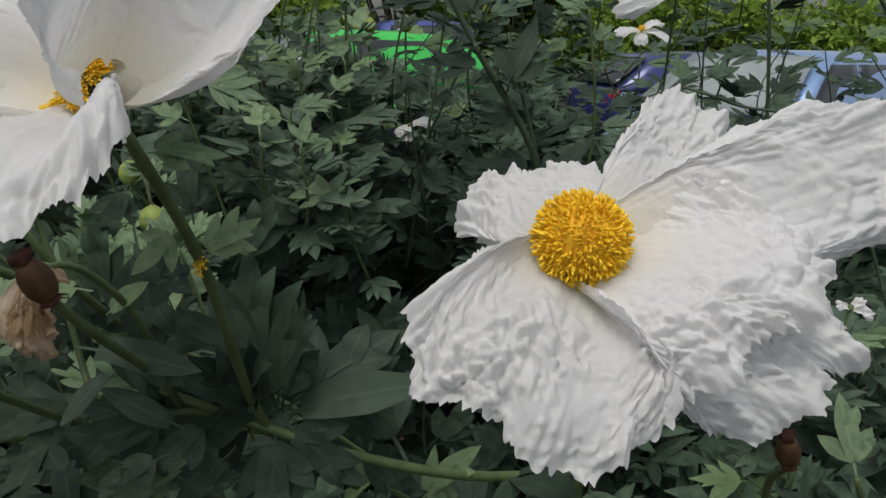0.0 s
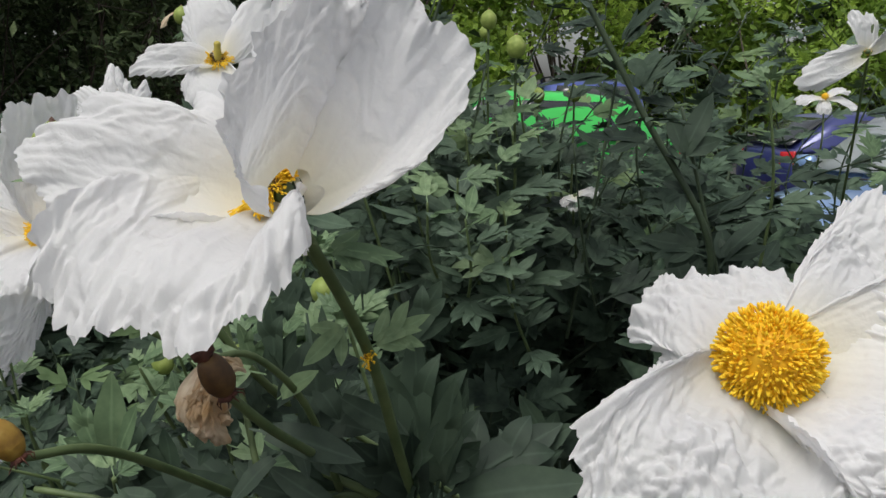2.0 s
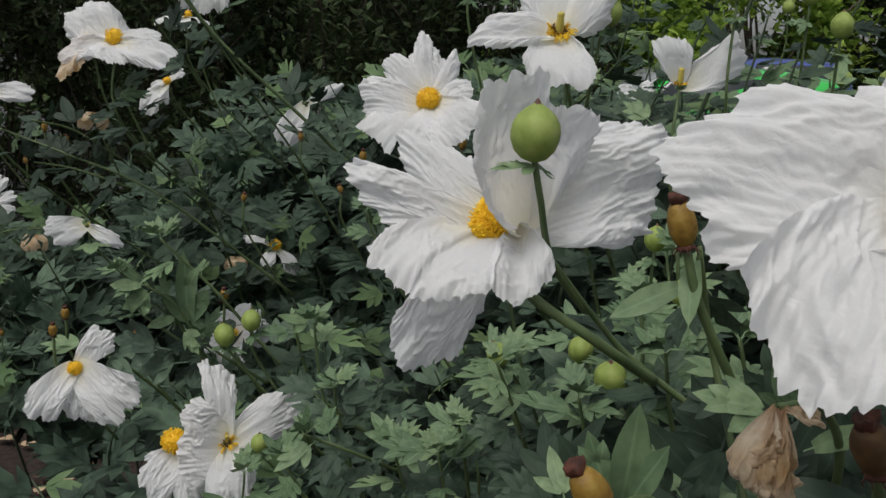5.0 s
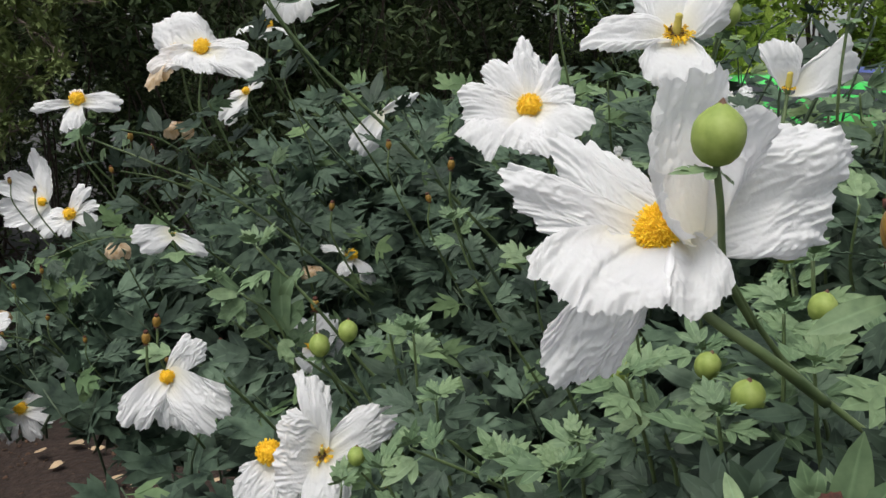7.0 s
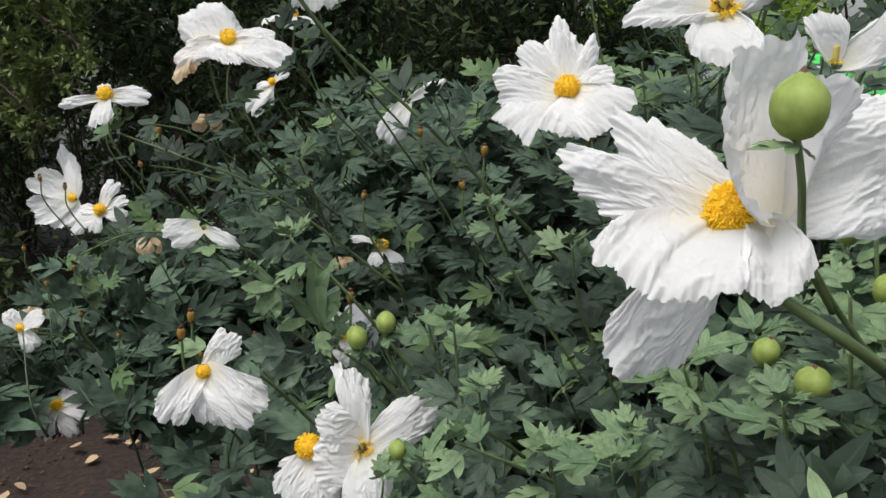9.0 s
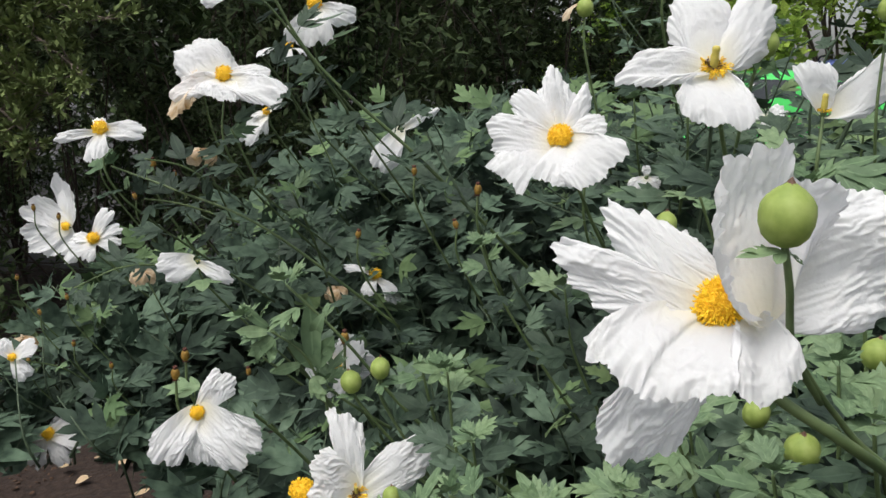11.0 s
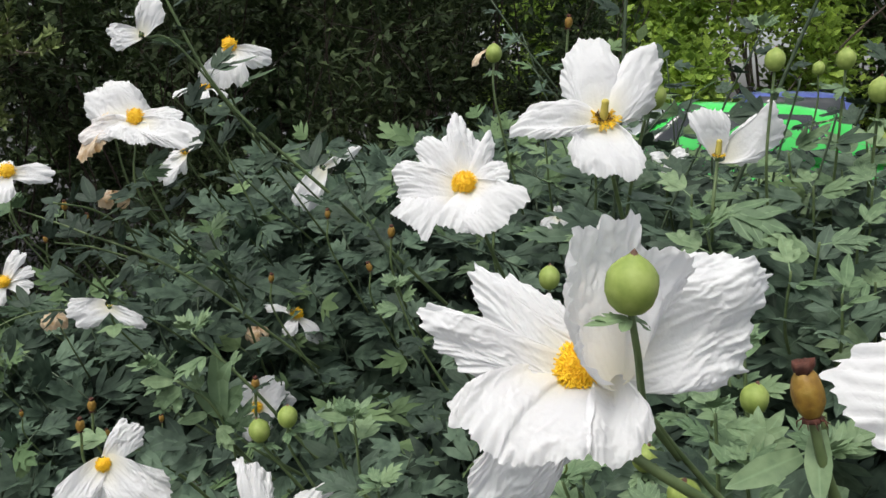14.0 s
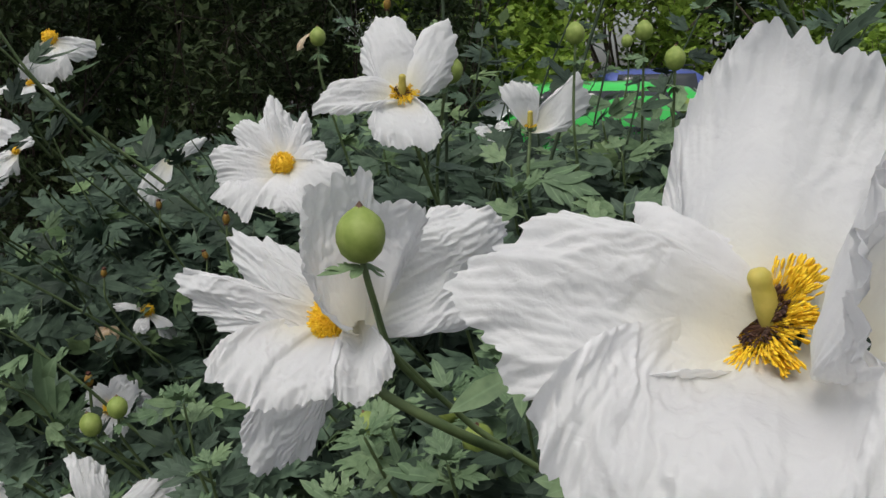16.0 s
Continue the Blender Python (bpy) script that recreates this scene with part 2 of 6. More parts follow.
def lathe(profile, sides=16, axis=Vector((0, 0, 1)), wobble=0.0, ribs=0):
    """A turned form. profile: (radius, height) from below to the top."""
    turn = Vector((0, 0, 1)).rotation_difference(axis).to_matrix()
    verts, faces = [], []
    for i, (r, h) in enumerate(profile):
        for k in range(sides):
            a = 2 * math.pi * k / sides
            rr = r * (1 + wobble * noise.noise(Vector((math.cos(a) * 2, math.sin(a) * 2, h * 120))) + (0.05 * abs(math.sin(a * ribs / 2)) - 0.03 if ribs else 0))
            verts.append(turn @ Vector((rr * math.cos(a), rr * math.sin(a), h)))
        if i:
            for k in range(sides):
                a, b = (i - 1) * sides + k, (i - 1) * sides + (k + 1) % sides
                faces.append((a, b, b + sides, a + sides))
    faces.append(tuple(reversed(range(sides))))
    faces.append(tuple((len(profile) - 1) * sides + k for k in range(sides)))
    return verts, faces


# ---- leaves ----
def leaf_shape(lobes, stations, droop, width, rng):
    """A deeply cut leaf, 1 long, along +x with its upper face to +z: pointed lobes joined at their feet. lobes: pairs of side lobes."""
    verts, faces = [], []

    def strip(x0, y0, ang, length, w, lift):
        n0 = len(verts)
        ca, sa = math.cos(ang), math.sin(ang)
        for i in range(stations + 1):
            s = i / stations
            half = w * float(np.interp(s, (0, 0.22, 0.48, 0.75, 0.90, 1), (0.50, 0.84, 1.0, 0.72, 0.35, 0.02)))
            for k in (-1, 0, 1):
                lx, ly = s * length, k * half
                x, y = x0 + ca * lx - sa * ly, y0 + sa * lx + ca * ly
                z = lift + 0.20 * abs(k) * half - droop * (x * x + 0.9 * y * y) + 0.025 * math.sin(6 * s + x0 * 9)
                verts.append((x, y, z))
        for i in range(stations):
            for k in (0, 1):
                a = n0 + i * 3 + k
                faces.append((a, a + 3, a + 4, a + 1))

    strip(0.0 if lobes == 0 else 0.10, 0.0, 0.0, 1.0 if lobes == 0 else 0.90, width, 0.0)
    for s in (-1, 1):
        if lobes and rng.random() < 0.55:
            strip(0.46, 0.0, s * radians(rng.uniform(24, 34)), rng.uniform(0.34, 0.42), width * rng.uniform(0.52, 0.68), 0.004 * s)
    for j in range(lobes):
        x0 = 0.10 + 0.24 * j / max(lobes - 1, 1)
        for s in (-1, 1):
            ang, size = radians(rng.uniform(34, 50)), rng.uniform(0.50, 0.66) * (1 - 0.10 * j)
            strip(x0, 0.0, s * ang, size, width * rng.uniform(0.66, 0.86), 0.006 * (j + 1) * s)
            if rng.random() < 0.22:
                strip(x0 + 0.42 * size * math.cos(ang), s * 0.42 * size * math.sin(ang), s * (ang + radians(30)), size * 0.42, width * 0.42, 0.003 * s)
    n0 = len(verts)
    for x, h in ((-0.20, 0.012), (0.14, 0.018)):
        verts.extend([(x, -h, -0.02), (x, h, -0.02)])
    faces.append((n0, n0 + 2, n0 + 3, n0 + 1))
    v = np.array(verts)
    v[:, 0] += 0.20
    return v / 1.20, faces


LR = random.Random(4)
SHAPES = [leaf_shape(n, 3, d, w, LR) for n, d, w in ((2, 0.15, 0.122), (1, 0.35, 0.135), (2, 0.2, 0.132), (1, 0.1, 0.15), (2, 0.45, 0.115), (1, 0.3, 0.14), (2, 0.2, 0.125))]
FINE = [leaf_shape(n, 6, d, w, LR) for n, d, w in ((2, 0.15, 0.14), (2, 0.28, 0.15), (1, 0.22, 0.15), (1, 0.1, 0.17), (2, 0.3, 0.13), (0, 0.15, 0.18), (1, 0.2, 0.18))]
DEEP_SHAPES = [leaf_shape(n, 2, d, w, random.Random(n + k)) for k, (n, d, w) in enumerate(((2, 0.15, 0.135), (1, 0.35, 0.15), (2, 0.2, 0.145), (1, 0.1, 0.165), (2, 0.45, 0.125), (1, 0.3, 0.155), (2, 0.2, 0.14)))]
LEAF_MESHES = {m: [mesh_of("leaf", v, f, m, True, {"rib": [1.0 if i % 3 == 1 or i > len(v) - 5 else 0.0 for i in range(len(v))]}) for v, f in FINE] for m in (LEAF, YOUNG, MID_LEAF)}


def leaf_pose(place, way, roll_rng, size, face=Vector((0, 0, 1))):
    """Leaf along way, upper face turned towards face as far as that allows."""
    x = way.normalized()
    z = face - x * face.dot(x)
    z = z.normalized() if z.length > 0.05 else x.orthogonal()
    y = z.cross(x)
    m = Matrix((x, y, z)).transposed().to_4x4() @ pose(0, 0, 0, roll_rng, 0, 0)
    return Matrix.Translation(place) @ m @ Matrix.Scale(size, 4)


class Batch:
    """Many leaves joined into one mesh."""

    def __init__(self):
        self.v, self.f, self.t, self.n = [], [], [], 0

    def add(self, shape, m, tone):
        v, f = shape
        a = np.array(m)
        self.v.append(v @ a[:3, :3].T + a[:3, 3])
        self.f.extend([tuple(i + self.n for i in q) for q in f])
        self.t.append(np.full(len(v), tone))
        self.n += len(v)

    def mesh(self, name, mat):
        return mesh_of(name, np.concatenate(self.v), self.f, mat, True, {"tone": np.concatenate(self.t)})


# ---- flowers ----
PERM = np.random.RandomState(3).permutation(512)
GRAD = np.random.RandomState(8).normal(size=(512, 2))
GRAD /= np.linalg.norm(GRAD, axis=1)[:, None]


def waves(x, y, seed):
    """Smooth gradient noise over a plane, about -0.7 to 0.7."""
    x, y = np.asarray(x) + 17.31 * seed, np.asarray(y) - 9.73 * seed
    xi, yi = np.floor(x).astype(int), np.floor(y).astype(int)
    fx, fy = x - xi, y - yi
    ux, uy = fx ** 3 * (fx * (6 * fx - 15) + 10), fy ** 3 * (fy * (6 * fy - 15) + 10)

    def corner(i, j):
        g = GRAD[PERM[(PERM[(xi + i) % 512] + yi + j) % 512]]
        return g[..., 0] * (fx - i) + g[..., 1] * (fy - j)

    low = corner(0, 0) * (1 - ux) + corner(1, 0) * ux
    high = corner(0, 1) * (1 - ux) + corner(1, 1) * ux
    return low * (1 - uy) + high * uy


def folds(x, y, seed):
    """Creased noise with sharp ridges, about -0.5 to 0.5."""
    return 0.5 - 2.2 * np.abs(waves(x, y, seed))


def rim_line(points, n):
    """A smooth line through the rim's points, evenly stepped."""
    p = np.array([tuple(q) for q in points], dtype=float)
    if len(p) == 3:
        v = np.linspace(-1, 1, 9)[:, None]
        p = (p[0] * 0.5 * (v * v - v) + p[1] * (1 - v * v) + p[2] * 0.5 * (v * v + v)) * (0.93 + 0.52 * np.abs(v) * (1 - np.abs(v)))
    line = np.array([tuple(q) for q in smooth_path([Vector(q) for q in p], 10)])
    run = np.concatenate([[0], np.cumsum(np.linalg.norm(np.diff(line, axis=0), axis=1))])
    at = np.linspace(0, run[-1], n)
    return np.stack([np.interp(at, run, line[:, k]) for k in range(3)], axis=1), run[-1]


def petal_mesh(points, normal, bend, seed, nu, nv, crumple, mat, stretch=1.6, puffed=False, grain=1.0, root=(0, 0, 0), broad=0.13):
    """A crepe petal from the flower's middle out to its rim, a line through the points; inner face towards normal.
    crumple: depth of the creases; stretch: how much longer than wide they run, outwards; puffed: round between sharp valleys; grain: how fine they are; root: where it is attached."""
    rim, run = rim_line(points, nv + 1)
    tip = rim[nv // 6:nv - nv // 6].mean(0) * 1.04
    L = np.linalg.norm(tip)
    z = np.cross(rim[:-1], rim[1:]).sum(0)
    z /= np.linalg.norm(z)
    if z @ np.array(normal) < 0:
        z = -z
    side = np.linspace(-0.5, 0.5, nv + 1) * run
    teeth = 1 + 0.12 * waves(side * 75, 0, seed) + 0.075 * folds(side * 150, 0, seed + 1) + 0.070 * waves(side * 310, 0, seed + 2) + 0.055 * waves(side * 640, 0, seed + 3)
    teeth = 0.62 * (teeth - 1) * min(1.0, 0.06 / L) * np.clip((0.5 - np.abs(side) / run) * 9, 0.25, 1)
    u = np.linspace(0.04, 1, nu + 1)
    r = u[None, :] + (0.25 * u + 0.75 * u ** 7)[None, :] * teeth[:, None]
    out = np.clip(rim @ tip / (L * L), 0, 1)
    power = (1.0 - 0.50 * out)[:, None]
    p = tip * r[..., None] + (rim - tip)[:, None, :] * (r ** power)[..., None]
    p = p + (bend * L * 6.75 * r * r * (1 - r) - 0.03 * run * r * (2 * side[:, None] / run) ** 2)[..., None] * z
    p = p + np.array(root) * ((1 - np.clip(r, 0, 1)) ** 1.5)[..., None] + broad * (rim - rim.mean(0))[:, None, :] * ((1 - np.clip(r, 0, 1)) ** 2)[..., None]
    across = np.gradient(p, axis=0)
    nrm = np.cross(np.gradient(p, axis=1), across)
    nrm /= np.maximum(np.linalg.norm(nrm, axis=2), 1e-9)[..., None]
    if (nrm[nv // 2, nu // 2] @ z) < 0:
        nrm = -nrm
    nrm = 0.6 * nrm + 0.4 * z
    s, q = side[:, None] * r ** 0.75, L * r
    s, q = s + 0.0060 * waves(s * 45, q * 45, seed + 11) + 0.0022 * waves(s * 130, q * 130, seed + 14), q + 0.0060 * waves(s * 45, q * 45, seed + 12) + 0.0022 * waves(s * 130, q * 130, seed + 15)
    s, q = s * grain, q * grain
    spread = np.clip((r - 0.10) / 0.46, 0, 1) ** 1.15
    edge = np.clip((r - 0.55) / 0.45, 0, 1)
    h = L * 0.060 * spread * waves(side[:, None] * 28 + 0 * r, q * 26, seed + 4)
    h += L * 0.045 * edge * waves(side[:, None] * 75 + 0 * r, q * 20, seed + 5)
    k = crumple * spread * (-1 if puffed else 1)
    k = k / grain ** 0.8 * np.clip(0.70 + 1.5 * waves(s * 32, q * 32, seed + 16), 0.12, 1.4)
    h += k * 0.0024 * folds(s * 120 + 0.9 * waves(s * 60, q * 60, seed + 17), q * 125 / stretch, seed + 6)
    h += k * 0.0015 * folds(s * 240 + 0.5 * waves(s * 90, q * 90, seed), q * 250 / stretch, seed + 7)
    h += k * 0.0006 * folds(s * 480, q * 460 / stretch, seed + 8)
    h += min(1.0, crumple) * 0.0006 * np.clip(r * 3, 0, 1) * folds(side[:, None] * 190 * (0.6 + 0.4 * r), q * 24, seed + 9)
    h += edge ** 1.6 * (min(0.0070, 0.095 * L) * waves(side[:, None] * 110 + 0 * r, q * 30, seed + 10) + 0.0044 * waves(side[:, None] * 310 + 0 * r, q * 50, seed + 13))
    p = (p + h[..., None] * nrm).reshape(-1, 3)
    claw = np.clip(1 - r * 2.1, 0, 1) ** 1.4 * 0.75
    faces = [(j * (nu + 1) + i, j * (nu + 1) + i + 1, (j + 1) * (nu + 1) + i + 1, (j + 1) * (nu + 1) + i) for j in range(nv) for i in range(nu)]
    return mesh_of("petal", p.tolist(), faces, mat, True, {"claw": claw.reshape(-1)})


def fan(tip, normal, half, bend, seed, nu, nv, crumple, mat, grain=1.0):
    """The same from a tip and a half-angle alone."""
    n = normal - tip * (normal.dot(tip) / tip.length_squared)
    n = n.normalized() if n.length > 0.1 else tip.orthogonal().normalized()
    turn = Matrix.Rotation(radians(half), 3, n)
    return petal_mesh((turn @ tip * 0.86, tip, turn.inverted() @ tip * 0.86), normal, bend, seed, nu, nv, crumple, mat, grain=grain)


def stamen_template():
    """One stamen 1 long along +z: thin filament and a plump anther, a little askew."""
    v, f = [], []
    for r, h, o in ((0.011, 0.0, 0.0), (0.010, 0.86, 0.0), (0.034, 0.885, 0.004), (0.040, 0.94, 0.014), (0.034, 0.985, 0.030), (0.010, 1.0, 0.036)):
        for k in range(4):
            a = math.pi / 2 * k
            v.append((r * math.cos(a) + o, 0.8 * r * math.sin(a), h))
    for i in range(5):
        for k in range(4):
            a, b = i * 4 + k, i * 4 + (k + 1) % 4
            f.append((a, b, b + 4, a + 4))
    return np.array(v), f


STAMEN_SHAPE = stamen_template()


def stamen_ball(count, radius, axis, rng, flat=1.0, spread=0.75, thick=1.0, least=0.82):
    """Stamens in all directions within a dome round axis."""
    v0, f0 = STAMEN_SHAPE
    turn = Vector((0, 0, 1)).rotation_difference(axis).to_matrix()
    vs, fs = [], []
    for i in range(count):
        c = 1 - (1 + spread) * (i + 0.5) / count
        a = i * 2.399963 + rng.uniform(-0.2, 0.2)
        s = math.sqrt(max(0, 1 - c * c))
        d = turn @ Vector((s * math.cos(a), s * math.sin(a), c * flat))
        d = (d + Vector([rng.gauss(0, 0.15) for _ in range(3)])).normalized() * d.length
        size = radius * rng.uniform(least, 1.07)
        rot = np.array(Vector((0, 0, 1)).rotation_difference(d).to_matrix() @ Matrix.Rotation(rng.uniform(0, 6.28), 3, "Z"))
        vs.append((v0 * np.array([radius * thick, radius * thick, size * d.length])) @ rot.T)
        fs.extend([tuple(q + i * len(v0) for q in f) for f in f0])
    return np.concatenate(vs), fs


def stamen_crown(count, radius, axis, rng, rise, reach, thick):
    """Stamens splayed in uneven tufts round axis, between two heights and two lengths."""
    v0, f0 = STAMEN_SHAPE
    turn = Vector((0, 0, 1)).rotation_difference(axis).to_matrix()
    vs, fs = [], []
    for i in range(count):
        a = rng.uniform(0, 2 * math.pi)
        a += 0.28 * math.sin(7 * a + 1)
        c = rng.uniform(*rise)
        s = math.sqrt(1 - c * c)
        d = turn @ Vector((s * math.cos(a), s * math.sin(a), c))
        size = radius * rng.uniform(*reach) * (1 + 0.12 * math.sin(3 * a))
        rot = np.array(Vector((0, 0, 1)).rotation_difference(d).to_matrix())
        vs.append((v0 * np.array([radius * thick, radius * thick, size])) @ rot.T)
        fs.extend([tuple(q + i * len(v0) for q in f) for f in f0])
    return np.concatenate(vs), fs


FLOWERS = 0
HELD = []


PETAL_STEPS = {1: (24, 44), 2: (46, 80), 3: (84, 152)}


def petal(fl, axis, rim, bend, crumple, seed, fine=3, wilted=False, stretch=1.6, puffed=False, grain=1.0, root=(0, 0, 0), broad=0.13):
    """One petal of a flower. rim: points along its outer edge, x, y, z by turns, from the flower's middle in millimetres."""
    points = [Vector(rim[k:k + 3]) / 1000 for k in range(0, len(rim), 3)]
    return under("petal", petal_mesh(points, Vector(axis), bend, seed, *PETAL_STEPS[fine], crumple, WILTED if wilted else PETAL, stretch, puffed, grain, Vector(root) / 1000, broad), fl, "beige dried petal" if wilted else "")


def poppy(label, place, axis, petals, fine=1, ball=0.012, flat=1.0, ring=0.0, pistil=0.0, crumple=1.0, stalk=(), wilted=False, lift=0.45):
    """A crepe poppy. petals: outer corner, tip, other corner from the middle in millimetres, and bend. stalk: points below the flower, from its middle."""
    global FLOWERS
    FLOWERS += 1
    seed = 3.7 * FLOWERS
    rng = random.Random(FLOWERS)
    axis = Vector(axis).normalized()
    HELD.append(place)
    fl = thing("poppy_flower", place, label, "flower", "poppies on the shrub")
    for i, p in enumerate(petals):
        petal(fl, axis, p[:9], p[9], (p[10] if len(p) > 10 else 1) * crumple, seed + 1.3 * i, fine, wilted)
    if ball:
        n = {1: 170, 2: 480, 3: 1750}[fine]
        mid = axis * ball * lift
        v, f = stamen_ball(n, ball, axis, rng, flat, thick={1: 1.85, 2: 1.3, 3: 0.85}[fine], least=0.80)
        under("stamen_ball", mesh_of("stamen_ball", v, f, STAMEN), fl, "golden yellow stamens", Matrix.Translation(mid))
        prof = [(ball * 0.80 * math.sin(math.pi * (0.08 + 0.84 * k / 7)), -ball * 0.80 * flat * math.cos(math.pi * (0.08 + 0.84 * k / 7))) for k in range(8)]
        v, f = lathe(prof, 14, axis)
        under("stamen_core", mesh_of("stamen_core", v, f, STAMEN_CORE), fl, "orange core of the stamens", Matrix.Translation(mid))
    if ring:
        n = {1: 80, 2: 260, 3: 1400}[fine]
        v, f = stamen_crown(n, ring, axis, rng, (-0.05, 0.38), (0.50, 1.05), {1: 1.5, 2: 1.1, 3: 0.55}[fine])
        under("stamen_ring", mesh_of("stamen_ring", v, f, STAMEN), fl, "flattened yellow stamens", Matrix.Translation(axis * ring * 0.16))
        v, f = stamen_crown(n // 2, ring, axis, rng, (0.02, 0.55), (0.30, 0.62), {1: 1.2, 2: 1.0, 3: 0.55}[fine])
        under("filament_ring", mesh_of("filament_ring", v, f, FILAMENT), fl, "dark purple filaments", Matrix.Translation(axis * ring * 0.18))
    if pistil:
        k = pistil
        v, f = lathe([(k * 0.13, 0), (k * 0.165, k * 0.15), (k * 0.175, k * 0.4), (k * 0.165, k * 0.64), (k * 0.150, k * 0.73), (k * 0.165, k * 0.80), (k * 0.165, k * 0.90), (k * 0.12, k * 0.97), (k * 0.04, k)], 14, (axis * 0.7 + Vector((0, 0, 1.0))).normalized(), 0.06)
        under("pistil", mesh_of("pistil", v, f, PISTIL), fl, "yellow-green pistil")
    if stalk:
        line = smooth_path([-axis * 0.001, *[Vector(p) for p in stalk]], 8)
        r = {1: 0.0014, 2: 0.0017, 3: 0.0021}[fine]
        v, f = tube(line, r, r * 1.25, 8)
        under("stem", mesh_of("stem", v, f, STEM), fl)
        v, f = lathe([(r, -0.006), (r * 2.1, -0.001), (r * 1.8, 0.002)], 10, axis)
        if fine < 3 and not wilted:
            for k in range(6 if line[-1].length > 0.2 else 3):
                t = (0.34 + 0.11 * k) * (len(line) - 1)
                q = line[int(t)].lerp(line[int(t) + 1], t - int(t))
                a = 2.4 * k + FLOWERS
                small_leaf(fl, q, (math.cos(a), math.sin(a), rng.uniform(-0.1, 0.6)), rng.uniform(0.045, 0.08), k == 0, rng, mat=MID_LEAF if k else None)
        under("receptacle", mesh_of("receptacle", v, f, STEM), fl)
    return fl


def small_leaf(parent, place, way, size, young, rng, face=Vector((0, -0.5, 0.85)), name="leaf", shape=None, mat=None):
    me = rng.choice(LEAF_MESHES[mat or (YOUNG if young else LEAF)][:5]) if shape is None else LEAF_MESHES[mat or (YOUNG if young else LEAF)][shape]
    return under(name, me, parent, "", leaf_pose(Vector(place), Vector(way), rng.uniform(-25, 25), size, face))


BUDS = 0


def bud(place, r, stalk, tip=(0, 0, 1), bracts=2, label="round green poppy bud with a pointed tip on its stem", dried=False):
    """A closed bud. place: its middle; stalk: points below, from the middle; tip: where its beak points."""
    global BUDS
    BUDS += 1
    rng = random.Random(100 + BUDS)
    axis = Vector(tip).normalized()
    HELD.append(place)
    b = thing("flower_bud", place, label, "bud", "buds on the shrub")
    sides = 22 if r > 0.008 else 12
    prof = [(r * 0.22, -r * 1.12), (r * 0.55, -r * 0.98), (r * 0.83, -r * 0.68), (r * 0.98, -r * 0.25), (r, r * 0.05), (r * 0.95, r * 0.4), (r * 0.79, r * 0.70), (r * 0.53, r * 0.96), (r * 0.29, r * 1.12), (r * 0.12, r * 1.24)]
    v, f = lathe(prof, sides, axis, 0.03, 3)
    under("bud", mesh_of("bud", v, f, BUD), b)
    v, f = lathe([(r * 0.26, r * 1.13), (r * 0.17, r * 1.21), (r * 0.10, r * 1.32), (r * 0.02, r * 1.42)], 9, axis, 0.25)
    under("beak", mesh_of("beak", v, f, BUD_TIP), b, "brown pointed tip")
    pts = [-axis * r * 1.0, *[Vector(p) for p in stalk]]
    v, f = tube(smooth_path(pts, 7), max(0.0009, r * 0.14), max(0.0011, r * 0.17), 7)
    under("stem", mesh_of("stem", v, f, STEM), b)
    for k in range(bracts):
        a = BUDS * 1.3 + k * 2.6
        way, size = Vector((math.cos(a), math.sin(a), rng.uniform(-0.5, 0.2))).normalized(), r * rng.uniform(2.0, 2.9)
        small_leaf(b, pts[0].lerp(pts[1], 0.22) - way * size * 0.18, way, size, True, rng, name="bract", shape=2)
    if dried:
        under("dried_petal", fan(Vector((-1.6 * r, -0.6 * r, -2.0 * r)), Vector((-0.6, -0.6, 0.3)), 20, 0.1, BUDS, 12, 14, 1, WILTED), b, "beige dried petal", Matrix.Translation((-r * 0.7, -r * 0.3, r * 0.5)))
    return b


